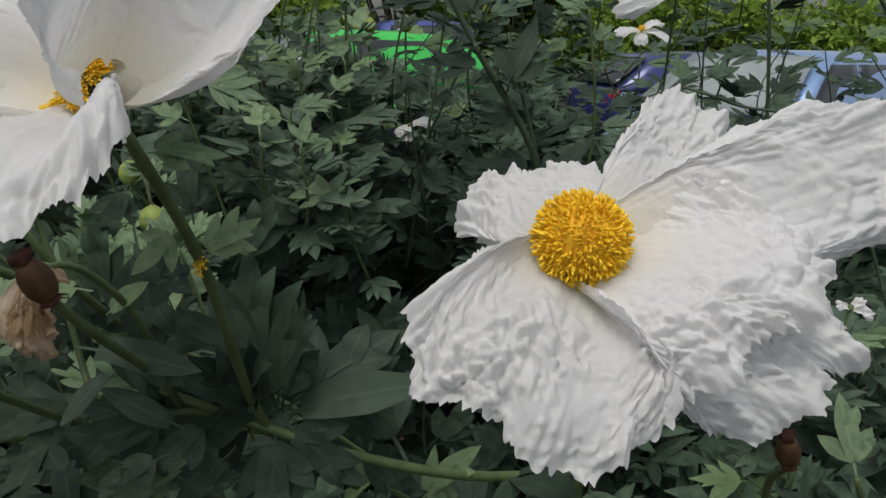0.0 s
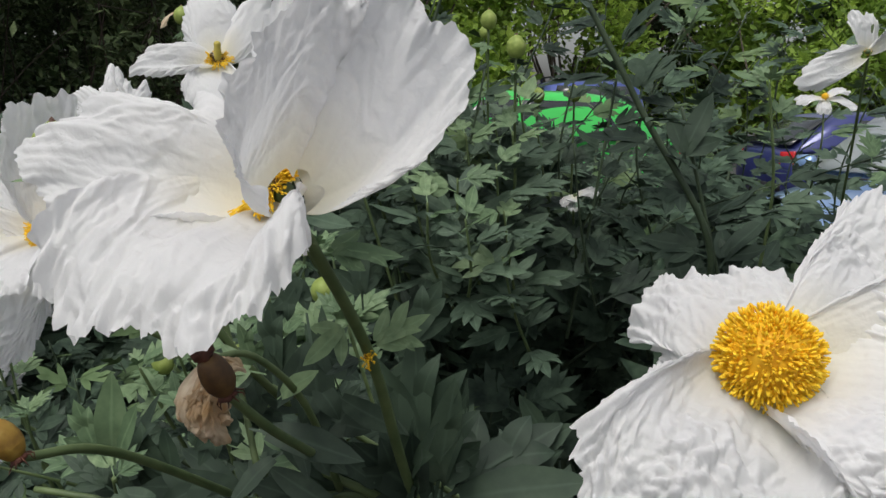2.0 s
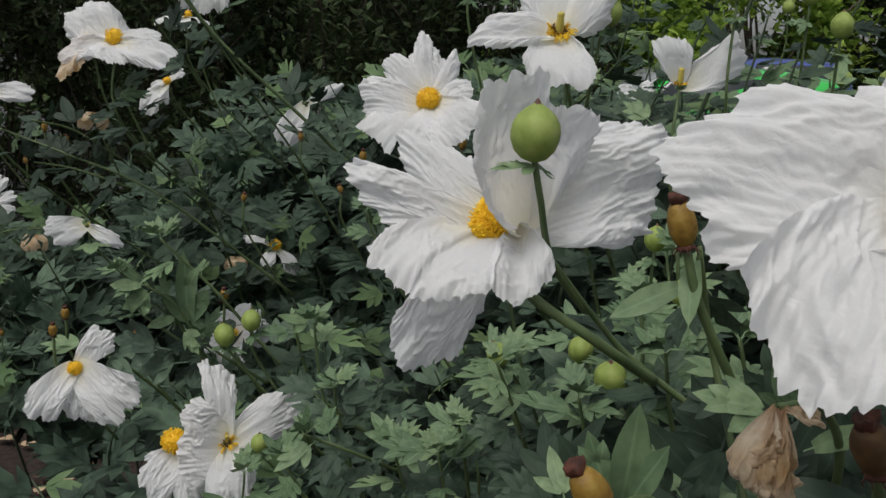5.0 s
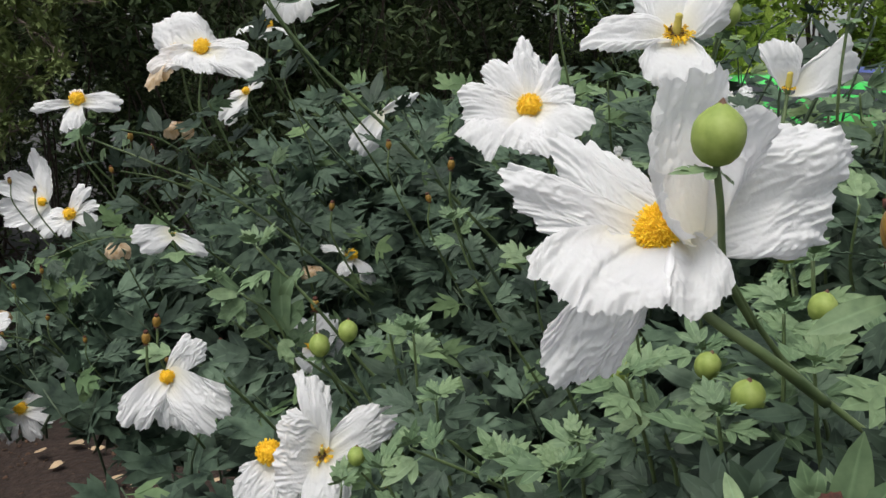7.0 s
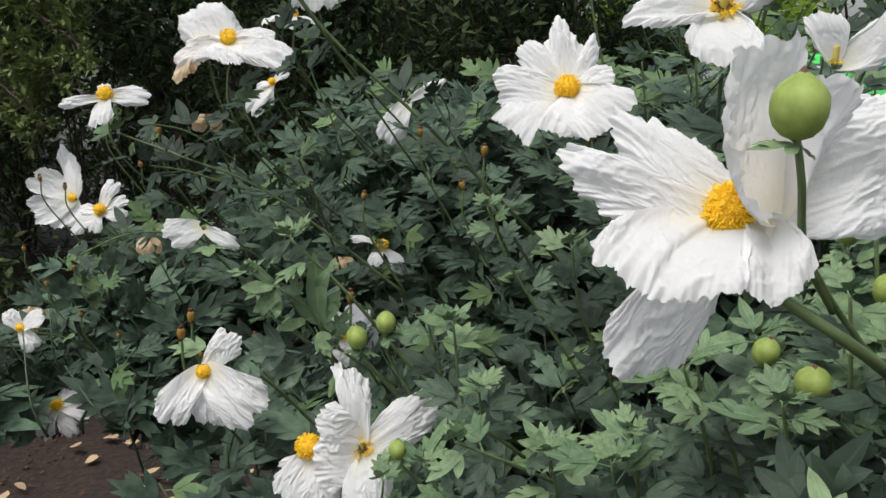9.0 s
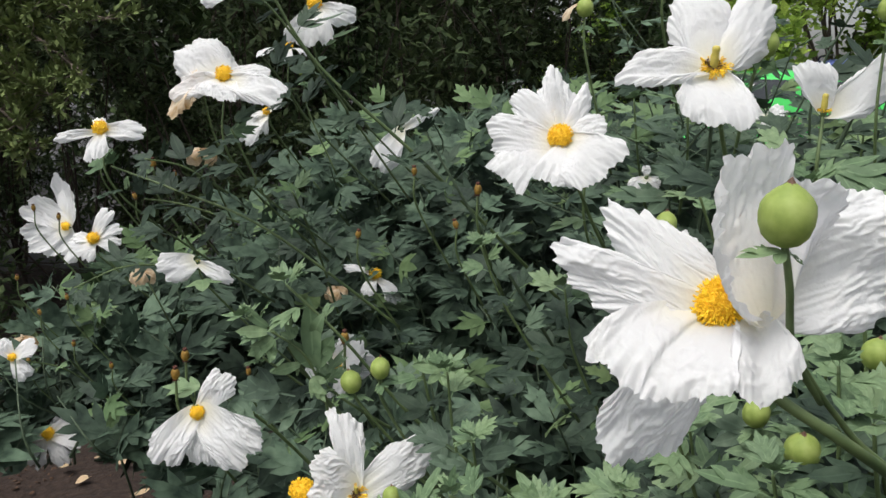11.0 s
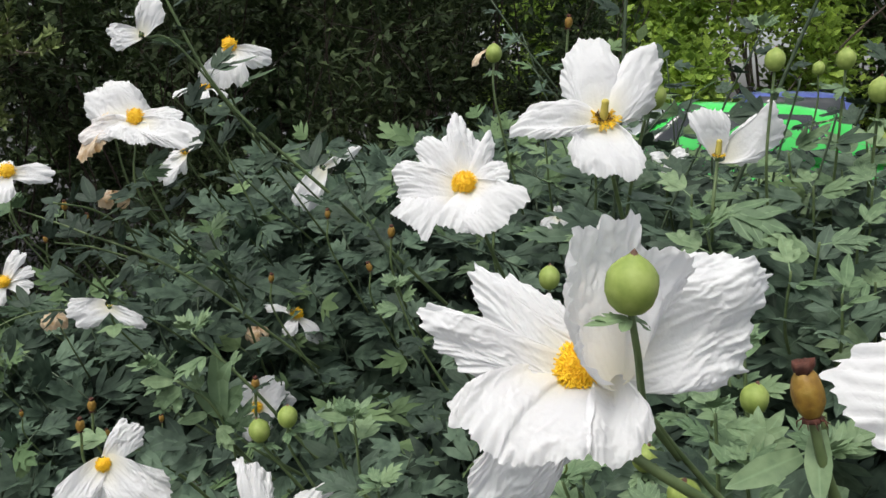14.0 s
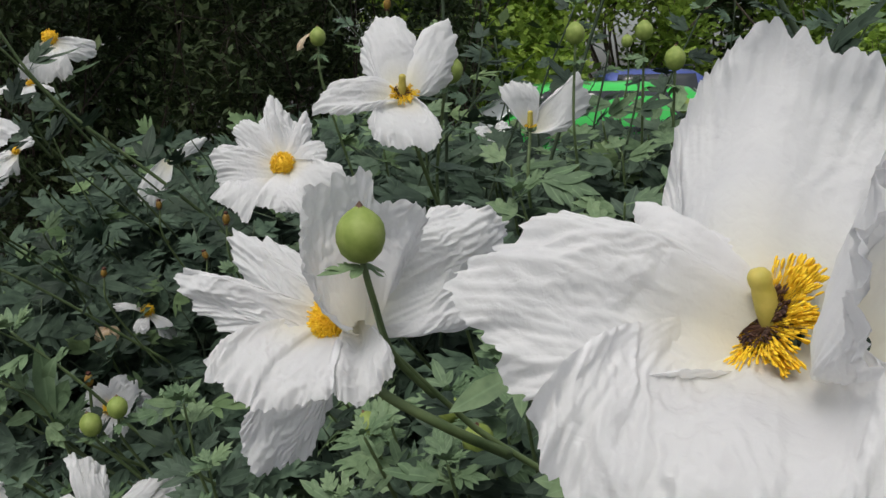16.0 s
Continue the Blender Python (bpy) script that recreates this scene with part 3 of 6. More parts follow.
def capsule(place, r, length, stalk, tip=(0, 0, 1), label="dark brown ripening seed capsule with a withered crown", skin=None):
    """A seed head after flowering. place: its foot."""
    axis = Vector(tip).normalized()
    c = thing("seed_capsule", place, label, "seed capsule", "seed capsules on the shrub")
    L, rng = length, random.Random(int(1e5 * (place[0] + place[2])))
    v, f = lathe([(r * 0.42, 0), (r * 0.70, L * 0.10), (r * 0.93, L * 0.25), (r, L * 0.42), (r * 0.95, L * 0.58), (r * 0.80, L * 0.72), (r * 0.58, L * 0.82)], 21, axis, 0.10, 7)
    under("pod", mesh_of("pod", v, f, skin or CAPSULE), c)
    v, f = lathe([(r * 0.52, L * 0.80), (r * 0.50, L * 0.84), (r * 0.62, L * 0.89), (r * 0.56, L * 0.95), (r * 0.50, L * 1.03), (r * 0.26, L * 0.97), (r * 0.06, L * 0.99)], 15, axis, 0.95)
    under("crown", mesh_of("crown", v, f, CAPSULE_TOP), c, "dark withered crown")
    v, f = lathe([(r * 0.40, -L * 0.08), (r * 0.66, -L * 0.04), (r * 0.56, L * 0.02), (r * 0.42, L * 0.05)], 12, axis, 0.6)
    under("collar", mesh_of("collar", v, f, CAPSULE_TOP), c, "brown scarred collar")
    hair_v, hair_f = [], []
    for k in range(9):
        side = axis.orthogonal().normalized()
        side.rotate(Matrix.Rotation(0.7 * k, 3, axis))
        q = side * r * 0.55
        v, f = tube([q, q + side * r * rng.uniform(0.1, 0.5) - axis * L * rng.uniform(0.02, 0.10), q + side * r * rng.uniform(0.0, 0.6) - axis * L * rng.uniform(0.10, 0.2)], r * 0.07, r * 0.03, 4, len(hair_v))
        hair_v.extend(v)
        hair_f.extend(f)
    under("withered_filaments", mesh_of("withered_filaments", hair_v, hair_f, CAPSULE_TOP), c, "dark dried filaments")
    v, f = tube(smooth_path([Vector((0, 0, 0)), *[Vector(p) for p in stalk]], 7), r * 0.32, r * 0.40, 8)
    under("stem", mesh_of("stem", v, f, STEM), c)
    return c


SHOOTS = 0


def shoot(points, r, leaves, size, young=False, label="leafy grey-green poppy shoot with lobed leaves", start=0.1, stop=0.98, rosette=0, mat=None, skin=None):
    """A leafy stem near the camera. points: its line from below to its end, in the world; leaves along it by turns."""
    global SHOOTS
    SHOOTS += 1
    rng = random.Random(300 + SHOOTS)
    foot = Vector(points[0])
    s = thing("leafy_shoot", foot, label, "shoot", "leafy shoots of the shrub")
    line = smooth_path([Vector(p) - foot for p in points], 10)
    v, f = tube(line, r, r * 0.6, 8)
    under("stem", mesh_of("stem", v, f, mat or STEM), s)
    n = len(line) - 1
    for k in range(leaves):
        t = start + (stop - start) * k / max(leaves - 1, 1)
        i = min(n - 1, int(t * n))
        q = line[i].lerp(line[i + 1], t * n - i)
        way = (line[min(i + 1, n)] - line[max(i - 1, 0)]).normalized()
        a = k * 2.4 + SHOOTS
        side = way.orthogonal().normalized()
        out = math.cos(a) * side + math.sin(a) * way.cross(side)
        d = (out + way * rng.uniform(0.2, 0.7) + Vector((0, 0, 0.15))).normalized()
        pale = t > 0.85 and mat is None or young and t > 0.72
        tone = skin if skin and not pale else None if pale or not young else (MID_LEAF if k % 3 == 0 else LEAF)
        small_leaf(s, q, d, size * rng.uniform(0.8, 1.25) * (1.05 - 0.35 * t), pale, rng, mat=tone)
    for k in range(rosette):
        a = k * 2.4
        d = Vector((math.cos(a) * 0.7, math.sin(a) * 0.7, 0.8))
        small_leaf(s, line[-1], d, size * rng.uniform(0.35, 0.6), True, rng)
    return s


# ---- ground ----
def ground_sheet(name, x0, x1, y0, y1, nx, ny, z, rough, mat, label):
    verts = []
    for j in range(ny + 1):
        for i in range(nx + 1):
            x, y = x0 + (x1 - x0) * i / nx, y0 + (y1 - y0) * j / ny
            verts.append((x, y, z + rough * noise.noise(Vector((x * 3, y * 3, 0))) + 0.4 * rough * noise.noise(Vector((x * 11, y * 11, 3)))))
    faces = [(j * (nx + 1) + i, j * (nx + 1) + i + 1, (j + 1) * (nx + 1) + i + 1, (j + 1) * (nx + 1) + i) for j in range(ny) for i in range(nx)]
    return tagged(new(name, mesh_of(name, verts, faces, mat)), label, "ground", kind="structure")


ground_sheet("ground", -600, 600, -600, 600, 40, 40, -0.02, 0.0, ASPHALT, "grey worn asphalt ground of the car park reaching far")
ground_sheet("mulch_bed", -6, 3.2, -1.5, 4.6, 150, 100, 0.012, 0.02, MULCH, "dark brown mulch bed under the shrub")

GR = random.Random(12)
chips = []
for k in range(4):
    v, f = [], []
    for i in range(6):
        a = i * math.pi / 3 + GR.uniform(-0.3, 0.3)
        r = GR.uniform(0.6, 1.0)
        v += [(r * math.cos(a), 0.55 * r * math.sin(a), 0.0), (0.8 * r * math.cos(a), 0.45 * r * math.sin(a), GR.uniform(0.10, 0.28))]
    f = [tuple(2 * i for i in range(6))[::-1], tuple(2 * i + 1 for i in range(6))] + [(2 * i, (2 * i + 2) % 12, (2 * i + 3) % 12, 2 * i + 1) for i in range(6)]
    chips.append((np.array(v), f))
mulch = Batch()
for i in range(3800):
    x, y = GR.uniform(-4.6, -1.0), GR.uniform(0.6, 4.2)
    mulch.add(GR.choice(chips), pose(x, y, 0.015, GR.uniform(-25, 25), GR.uniform(-25, 25), GR.uniform(0, 360)) @ Matrix.Scale(GR.uniform(0.006, 0.02), 4), GR.random())
tagged(new("bark_chips", mulch.mesh("bark_chips", CHIP)), "small brown bark chips strewn on the bed", "bark chips", kind="stuff")
LITTER_MESH = [mesh_of("fallen_leaf", v * np.array([1, 1.5, 1.0]), f, LITTER) for v, f in (leaf_shape(0, 4, -0.25, 0.24, GR), leaf_shape(0, 4, 0.3, 0.30, GR))]
for i in range(70):
    x, y = (GR.uniform(-2.9, -1.6), GR.uniform(1.6, 2.7)) if i < 56 else (GR.uniform(-4, -1.6), GR.uniform(1.2, 3.9))
    ob = new("fallen_leaf", GR.choice(LITTER_MESH))
    ob.matrix_basis = pose(x, y, 0.045, GR.uniform(-12, 12), GR.uniform(-12, 12), GR.uniform(0, 360)) @ Matrix.Scale(GR.uniform(0.045, 0.08), 4)
    tagged(ob, "curled tan fallen leaf on the mulch", "fallen leaf", "fallen leaves on the mulch")


# ---- hedge and trees behind ----
def leaf_card(rng):
    v = np.array([(0, 0, 0), (0.5, 0.19, 0.06), (1, 0, 0), (0.5, -0.19, 0.06)])
    return v, [(0, 2, 1), (0, 3, 2)]


def broad_card():
    v = np.array([(0, 0, 0), (0.5, 0.32, 0.06), (1, 0, -0.04), (0.5, -0.32, 0.06)])
    return v, [(0, 2, 1), (0, 3, 2)]


def woody(name, place, label, category, limbs, clumps, leaf, count, size, mat, bark, trunk_r, seed, card, spread):
    """A tree or tall shrub: trunk and limbs to each clump, leaves in tufts. limbs: number; clumps: middle and radius."""
    rng = random.Random(seed)
    t = thing(name, place, label, category)
    lv, lf = [], []
    fork = Vector((0, 0, min(c[2] for c in clumps) * 0.6))
    line = smooth_path([Vector((0, 0, -0.05)), fork * 0.5 + Vector((0.03, 0.02, 0)), fork], 5)
    v, f = tube(line, trunk_r, trunk_r * 0.7, 9)
    under("trunk", mesh_of("trunk", v, f, bark), t)
    b = Batch()
    for cx, cy, cz, cr in clumps:
        c = Vector((cx, cy, cz))
        mid = fork.lerp(c, 0.5) + Vector((rng.gauss(0, 0.35), rng.gauss(0, 0.35), rng.gauss(0, 0.3))) * cr
        v, f = tube(smooth_path([fork, mid, c], 5), trunk_r * 0.34, trunk_r * 0.10, 6, len(lv))
        lv.extend(v)
        lf.extend(f)
        for s in range(limbs):
            way = Vector((rng.gauss(0, 1), rng.gauss(0, 1), rng.gauss(0.1, 0.8))).normalized()
            end = c + way * cr * rng.uniform(0.55, 1.0)
            tw = smooth_path([c, c.lerp(end, 0.5) + Vector((rng.gauss(0, 1), rng.gauss(0, 1), rng.gauss(0, 1))) * cr * 0.08, end], 1)
            v, f = tube(tw, trunk_r * 0.16, trunk_r * 0.05, 3, len(lv))
            lv.extend(v)
            lf.extend(f)
            tone = rng.uniform(0.1, 0.9)
            for k in range(count):
                u = rng.random() ** 0.6
                q = c.lerp(end, u) + Vector((rng.gauss(0, 1), rng.gauss(0, 1), rng.gauss(0, 1))) * spread
                d = (way * 0.5 + Vector((rng.gauss(0, 1), rng.gauss(0, 1), rng.gauss(0.3, 0.8)))).normalized()
                b.add(card, leaf_pose(q, d, rng.uniform(-40, 40), size * rng.uniform(0.6, 1.3)), min(1, max(0, tone + rng.gauss(0, 0.15))))
    under("branching", mesh_of("branching", lv, lf, bark), t)
    tagged(under(leaf, b.mesh(leaf, mat), t), kind="stuff")
    return t


HR = random.Random(5)
for i, (hx, hy) in enumerate(((-4.7, 2.7), (-3.9, 3.2), (-3.0, 3.6), (-2.2, 4.1), (-1.65, 4.8), (-5.8, 2.1), (-5.2, 3.8), (-3.2, 4.9), (-2.6, 5.6), (-4.4, 5.2), (-6.6, 3.4), (-6.2, 4.6), (-5.3, 1.6), (-7.6, 5.6), (-8.3, 4.2))):
    cl = [(HR.gauss(0, 0.42), HR.gauss(0, 0.40), 0.35 + 3.3 * (k + 0.5) / 16, HR.uniform(0.44, 0.64)) for k in range(16)]
    woody("hedge_shrub", (hx, hy, 0), "tall dark green small-leaved hedge shrub with bare twigs", "hedge", 16, cl, "foliage", 46, 0.067, HEDGE, HEDGE_BARK, 0.018, 40 + i, leaf_card(HR), 0.075)
for i, (tx, ty, th, tr, dark) in enumerate(((-1.2, 24.0, 7.5, 3.0, 0), (4.5, 25.0, 5.6, 3.0, 0), (10.6, 24.0, 2.4, 2.0, 0), (16.5, 24.0, 6.0, 3.2, 0), (1.5, 29.0, 7.0, 3.2, 1), (7.5, 29.0, 5.4, 3.2, 1), (-7.0, 25.0, 9.0, 3.4, 1), (-13.0, 24.0, 9.0, 3.5, 1), (-3.9, 16.5, 5.0, 1.8, 0), (-8.5, 9.5, 5.0, 2.2, 1), (-11.5, 5.5, 5.0, 2.4, 1), (-6.0, 12.5, 5.5, 2.2, 1), (-4.6, 21.0, 7.0, 2.6, 0))):
    cl = [(HR.gauss(0, tr * 0.5), HR.gauss(0, tr * 0.4), th * HR.uniform(0.15, 0.95), tr * HR.uniform(0.3, 0.5)) for k in range(20)]
    woody("tree", (tx, ty, 0), "deep green broadleaf tree beyond the car park" if dark else "fresh green leafy tree beyond the car park", "tree", 12, cl, "crown", 56 if dark else 64, 0.24, DARK_TREE if dark else TREE, BARK, 0.14, 60 + i, broad_card(), 0.25)


# ---- cars ----
def loft(sections, cap=True):
    """Skin over closed rings of equal length."""
    v, f, n = [], [], len(sections[0])
    for i, s in enumerate(sections):
        v.extend(s)
        if i:
            for k in range(n):
                a, b = (i - 1) * n + k, (i - 1) * n + (k + 1) % n
                f.append((a, b, b + n, a + n))
    if cap:
        f.append(tuple(reversed(range(n))))
        f.append(tuple((len(sections) - 1) * n + k for k in range(n)))
    return v, f


def body_ring(x, w, z0, z1, round_top=0.12):
    """Cross-section of a car's lower body at x: half-width w, from z0 to z1."""
    h = z1 - z0
    prof = [(0.80, 0.0), (0.96, 0.10), (1.0, 0.40), (0.985, 0.62), (0.95, 0.82), (0.86, 0.95), (0.6, 1.0), (0.25, 1.015)]
    right = [(x, w * a, z0 + h * b) for a, b in prof]
    return right + [(x, -p[1], p[2]) for p in reversed(right)]


def cabin_ring(x, wb, wt, z0, z1):
    prof = [(wb, 0.0), (wb * 0.985, 0.3), ((wb + wt) / 2, 0.62), (wt * 1.03, 0.9), (wt * 0.9, 0.985), (wt * 0.5, 1.02)]
    right = [(x, a, z0 + (z1 - z0) * b) for a, b in prof]
    return right + [(x, -p[1], p[2]) for p in reversed(right)]


def panel(corners, bulge, thick=0.012):
    """A slightly domed sheet with thickness, from four corners."""
    a, b, c, d = [Vector(q) for q in corners]
    nrm = (b - a).cross(d - a).normalized()
    v, f, n = [], [], 6
    for j in range(n + 1):
        for i in range(n + 1):
            s, t = i / n, j / n
            v.append(a.lerp(b, s).lerp(d.lerp(c, s), t) + nrm * bulge * 16 * s * (1 - s) * t * (1 - t))
    m = len(v)
    v.extend([q - nrm * thick for q in v])
    for j in range(n):
        for i in range(n):
            k = j * (n + 1) + i
            f.append((k, k + 1, k + n + 2, k + n + 1))
            f.append((m + k, m + k + n + 1, m + k + n + 2, m + k + 1))
    rim = [i for i in range(n + 1)] + [j * (n + 1) + n for j in range(1, n + 1)] + [n * (n + 1) + i for i in range(n - 1, -1, -1)] + [j * (n + 1) for j in range(n - 1, 0, -1)]
    for p, q in zip(rim, rim[1:] + rim[:1]):
        f.append((p, p + m, q + m, q))
    return v, f


def car(place, heading, colour, label, length=4.2, width=1.74, height=1.48, estate=False):
    """A car with its nose to +x, turned by heading."""
    c = thing("car", place, label, "car", "parked cars")
    c.rotation_euler = (0, 0, radians(heading))
    L, W = length / 2, width / 2
    belt = 0.62 * height + 0.02
    hood = belt - 0.05
    st = [(-L, 0.78, 0.34, belt - 0.06), (-L + 0.06, 0.93, 0.26, belt - 0.01), (-L + 0.5, 1.0, 0.22, belt + 0.02), (-0.3, 1.0, 0.2, belt), (0.55, 1.0, 0.2, belt - 0.01), (L - 1.05, 0.99, 0.21, hood + 0.02), (L - 0.5, 0.96, 0.22, hood - 0.07), (L - 0.14, 0.86, 0.25, hood - 0.18), (L, 0.66, 0.32, hood - 0.30)]
    v, f = loft([body_ring(x, W * a, z0, z1) for x, a, z0, z1 in st])
    under("body", mesh_of("body", v, f, colour), c)
    rear_top = -L + (0.28 if estate else 0.75)
    rear_foot = -L + 0.12
    cab = [(rear_foot, W * 0.90, W * 0.86, belt - 0.02, belt + 0.02), (rear_top, W * 0.93, W * 0.74, belt - 0.02, height - 0.06), (rear_top + 0.5, W * 0.94, W * 0.76, belt - 0.02, height), (0.05, W * 0.94, W * 0.76, belt - 0.02, height), (0.35, W * 0.94, W * 0.74, belt - 0.02, height - 0.04), (1.12, W * 0.92, W * 0.88, belt - 0.04, belt + 0.0)]
    v, f = loft([cabin_ring(*r) for r in cab])
    under("roof", mesh_of("roof", v, f, colour), c)
    e = 0.014
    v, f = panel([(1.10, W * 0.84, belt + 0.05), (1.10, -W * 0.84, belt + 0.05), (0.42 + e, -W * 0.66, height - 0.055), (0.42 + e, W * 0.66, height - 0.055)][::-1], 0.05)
    # WINDSCREEN carries the sky's reflection in its colour.
    ws = under("windshield", mesh_of("windshield", [(q[0] + 0.03, q[1], q[2] + 0.02) for q in v], f, WINDSCREEN), c, "raked windshield with the pale sky's reflection painted into its colour")
    for s in (-1, 1):
        q = [(0.98, s * (W * 0.93), belt + 0.04), (0.02, s * (W * 0.945), belt + 0.04), (0.02, s * (W * 0.80), height - 0.1), (0.42, s * (W * 0.79), height - 0.1)]
        v, f = panel(q if s < 0 else q[::-1], 0.012)
        under("window", mesh_of("window", v, f, GLASS), c, "tinted side window")
        q = [(-0.04, s * (W * 0.945), belt + 0.04), (rear_top + 0.05, s * (W * 0.94), belt + 0.06), (rear_top + 0.34, s * (W * 0.79), height - 0.11), (-0.04, s * (W * 0.80), height - 0.1)]
        v, f = panel(q if s < 0 else q[::-1], 0.012)
        under("window", mesh_of("window", v, f, GLASS), c, "tinted side window")
        v, f = lathe([(0.02, -0.09), (0.075, -0.08), (0.085, 0.0), (0.075, 0.08), (0.03, 0.1)], 10, Vector((0, 1, 0)), 0.05)
        mir = under("mirror", mesh_of("mirror", [(a * 0.8, b, d) for a, b, d in [tuple(p) for p in v]], f, colour), c, "", Matrix.Translation((0.82, s * (W + 0.12), belt + 0.08)))
        v, f = tube([Vector((0.84, s * (W * 0.9), belt + 0.02)), Vector((0.83, s * (W + 0.1), belt + 0.06))], 0.03, 0.025, 6)
        under("mirror_arm", mesh_of("mirror_arm", v, f, TRIM), c)
        v, f = panel([(L - 0.10, s * W * 0.42, hood - 0.30), (L - 0.34, s * W * 0.80, hood - 0.28), (L - 0.42, s * W * 0.82, hood - 0.14), (L - 0.16, s * W * 0.46, hood - 0.19)][::(1 if s > 0 else -1)], 0.05)
        under("headlight", mesh_of("headlight", [(a + 0.04, b, d + 0.015) for a, b, d in [tuple(p) for p in v]], f, LAMP_CLEAR), c, "clear headlight")
        v, f = panel([(-L + 0.02, s * W * 0.62, belt - 0.22), (-L + 0.10, s * W * 0.92, belt - 0.2), (-L + 0.12, s * W * 0.90, belt + 0.0), (-L + 0.04, s * W * 0.62, belt - 0.02)][::(-1 if s > 0 else 1)], 0.02)
        under("tail_light", mesh_of("tail_light", [(a - 0.03, b, d) for a, b, d in [tuple(p) for p in v]], f, LAMP_RED), c, "red tail light")
        for x in (-L + 0.78, L - 0.82):
            w = under("wheel", None, c, "", Matrix.Translation((x, s * (W - 0.10), 0.31)))
            v, f = lathe([(0.20, -0.10), (0.29, -0.10), (0.31, -0.06), (0.31, 0.06), (0.29, 0.10), (0.20, 0.10)], 24, Vector((0, 1, 0)))
            under("tyre", mesh_of("tyre", v, f, RUBBER), w, "black rubber tyre")
            v, f = lathe([(0.05, -0.085), (0.19, -0.105), (0.21, -0.09), (0.21, 0.09), (0.19, 0.105), (0.05, 0.085)], 20, Vector((0, 1, 0)), 0, 10)
            under("rim", mesh_of("rim", v, f, RIM), w, "alloy rim")
        v, f = tube([Vector((L - 1.02, s * W * 0.35 - 0.3, hood + 0.05)), Vector((L - 1.0, s * W * 0.35 + 0.3, hood + 0.075))], 0.012, 0.008, 5)
        under("wiper", mesh_of("wiper", v, f, TRIM), c, "black wiper")
    v, f = panel([(rear_foot - 0.005, -W * 0.74, belt + 0.06), (rear_foot - 0.005, W * 0.74, belt + 0.06), (rear_top - 0.06, W * 0.62, height - 0.1), (rear_top - 0.06, -W * 0.62, height - 0.1)][::-1], 0.03)
    under("rear_window", mesh_of("rear_window", [(a - 0.03, b, d + 0.02) for a, b, d in [tuple(p) for p in v]], f, GLASS), c, "tinted rear window")
    for x in (L - 0.02, -L + 0.02):
        v, f = loft([[(x + o, y * W * (1 - 0.08 * abs(y)), z) for y in (-0.75, -0.4, 0, 0.4, 0.75)] + [(x + o, y * W * (1 - 0.08 * abs(y)), z + 0.1) for y in (0.75, 0.4, 0, -0.4, -0.75)] for o, z in ((-0.05, 0.36), (0.0, 0.36), (0.035, 0.38))])
        under("bumper", mesh_of("bumper", v, f, TRIM), c, "black bumper strip")
    if estate:
        for s in (-1, 1):
            v, f = tube(smooth_path([Vector((rear_top + 0.2, s * W * 0.66, height + 0.0)), Vector((rear_top + 0.4, s * W * 0.66, height + 0.05)), Vector((-0.2, s * W * 0.66, height + 0.06)), Vector((0.1, s * W * 0.66, height + 0.0))], 4), 0.015, 0.015, 6)
            under("roof_rail", mesh_of("roof_rail", v, f, TRIM), c, "black roof rail")
    return c


car((-1.35, 10.6, 0), 205, GREEN_PAINT, "bright green hatchback parked beyond the shrub", 4.2, 1.76, 1.66)
car((3.00, 8.05, 0), 220, BLUE_PAINT, "light blue people carrier parked facing the bed", 4.3, 1.78, 1.52)
car((-0.62, 15.2, 0), 100, WAGON_PAINT, "royal blue estate car with black roof rails", 4.4, 1.78, 1.86, True)
car((2.97, 30.85, 0), 100, RED_PAINT, "red hatchback parked far off", 3.9, 1.66, 1.42)
car((4.12, 14.11, 0), 20, NAVY_PAINT, "navy saloon parked behind other cars", 4.2, 1.72, 1.46)

# ---- poppies ----
flower = poppy('large white crepe-petalled poppy with a round golden stamen ball', (0.0483, 0.2938, 1.4801), (-0.16, -0.72, 0.68),
      [],
      fine=3, ball=0.0172, crumple=1.55, stalk=[(0.02, 0.08, -0.10), (0.01, 0.13, -0.32)])
petal(flower, (-0.16, -0.72, 0.68), (-45, -18, -3, -58, -30, -15, -59, -36, -28, -54, -42, -38, -34, -47, -41, -23, -51, -52, -4, -52, -61, 12, -49, -51, 24, -43, -42, 24, -36, -26), 0.14, 1.90, 3.7, 3, stretch=1.15, puffed=True, grain=1.05)
petal(flower, (-0.16, -0.72, 0.68), (19, -38, -26, 30, -40, -36, 45, -37, -29, 54, -32, -21, 72, -26, -17, 80, -18, -9, 82, 0, 0, 74, 10, 8, 63, 20, 25), 0.16, 1.55, 5.0, 3, stretch=1.15, puffed=True, grain=1.05)
petal(flower, (-0.16, -0.72, 0.68), (29, -26, -42, 38, -28, -51, 50, -28, -58, 81, -18, -48, 83, -12, -38, 93, -8, -40, 102, -3, -34, 91, 4, -19, 87, 8, -8), 0.10, 1.40, 6.3, 3, stretch=1.15, puffed=True, grain=1.05)
petal(flower, (-0.16, -0.72, 0.68), (56, 26, 36, 79, 30, 47, 103, 34, 52, 121, 34, 45, 134, 30, 27, 131, 22, 7, 110, 14, -1, 84, 8, -3), 0.08, 1.00, 7.6, 3, stretch=1.15, puffed=True, grain=1.05)
petal(flower, (-0.16, -0.72, 0.68), (12, 26, 26, 21, 36, 38, 30, 48, 52, 45, 54, 55, 57, 52, 45, 67, 48, 36, 66, 38, 24), 0.06, 1.00, 8.9, 3, stretch=1.15, puffed=True, grain=1.05)
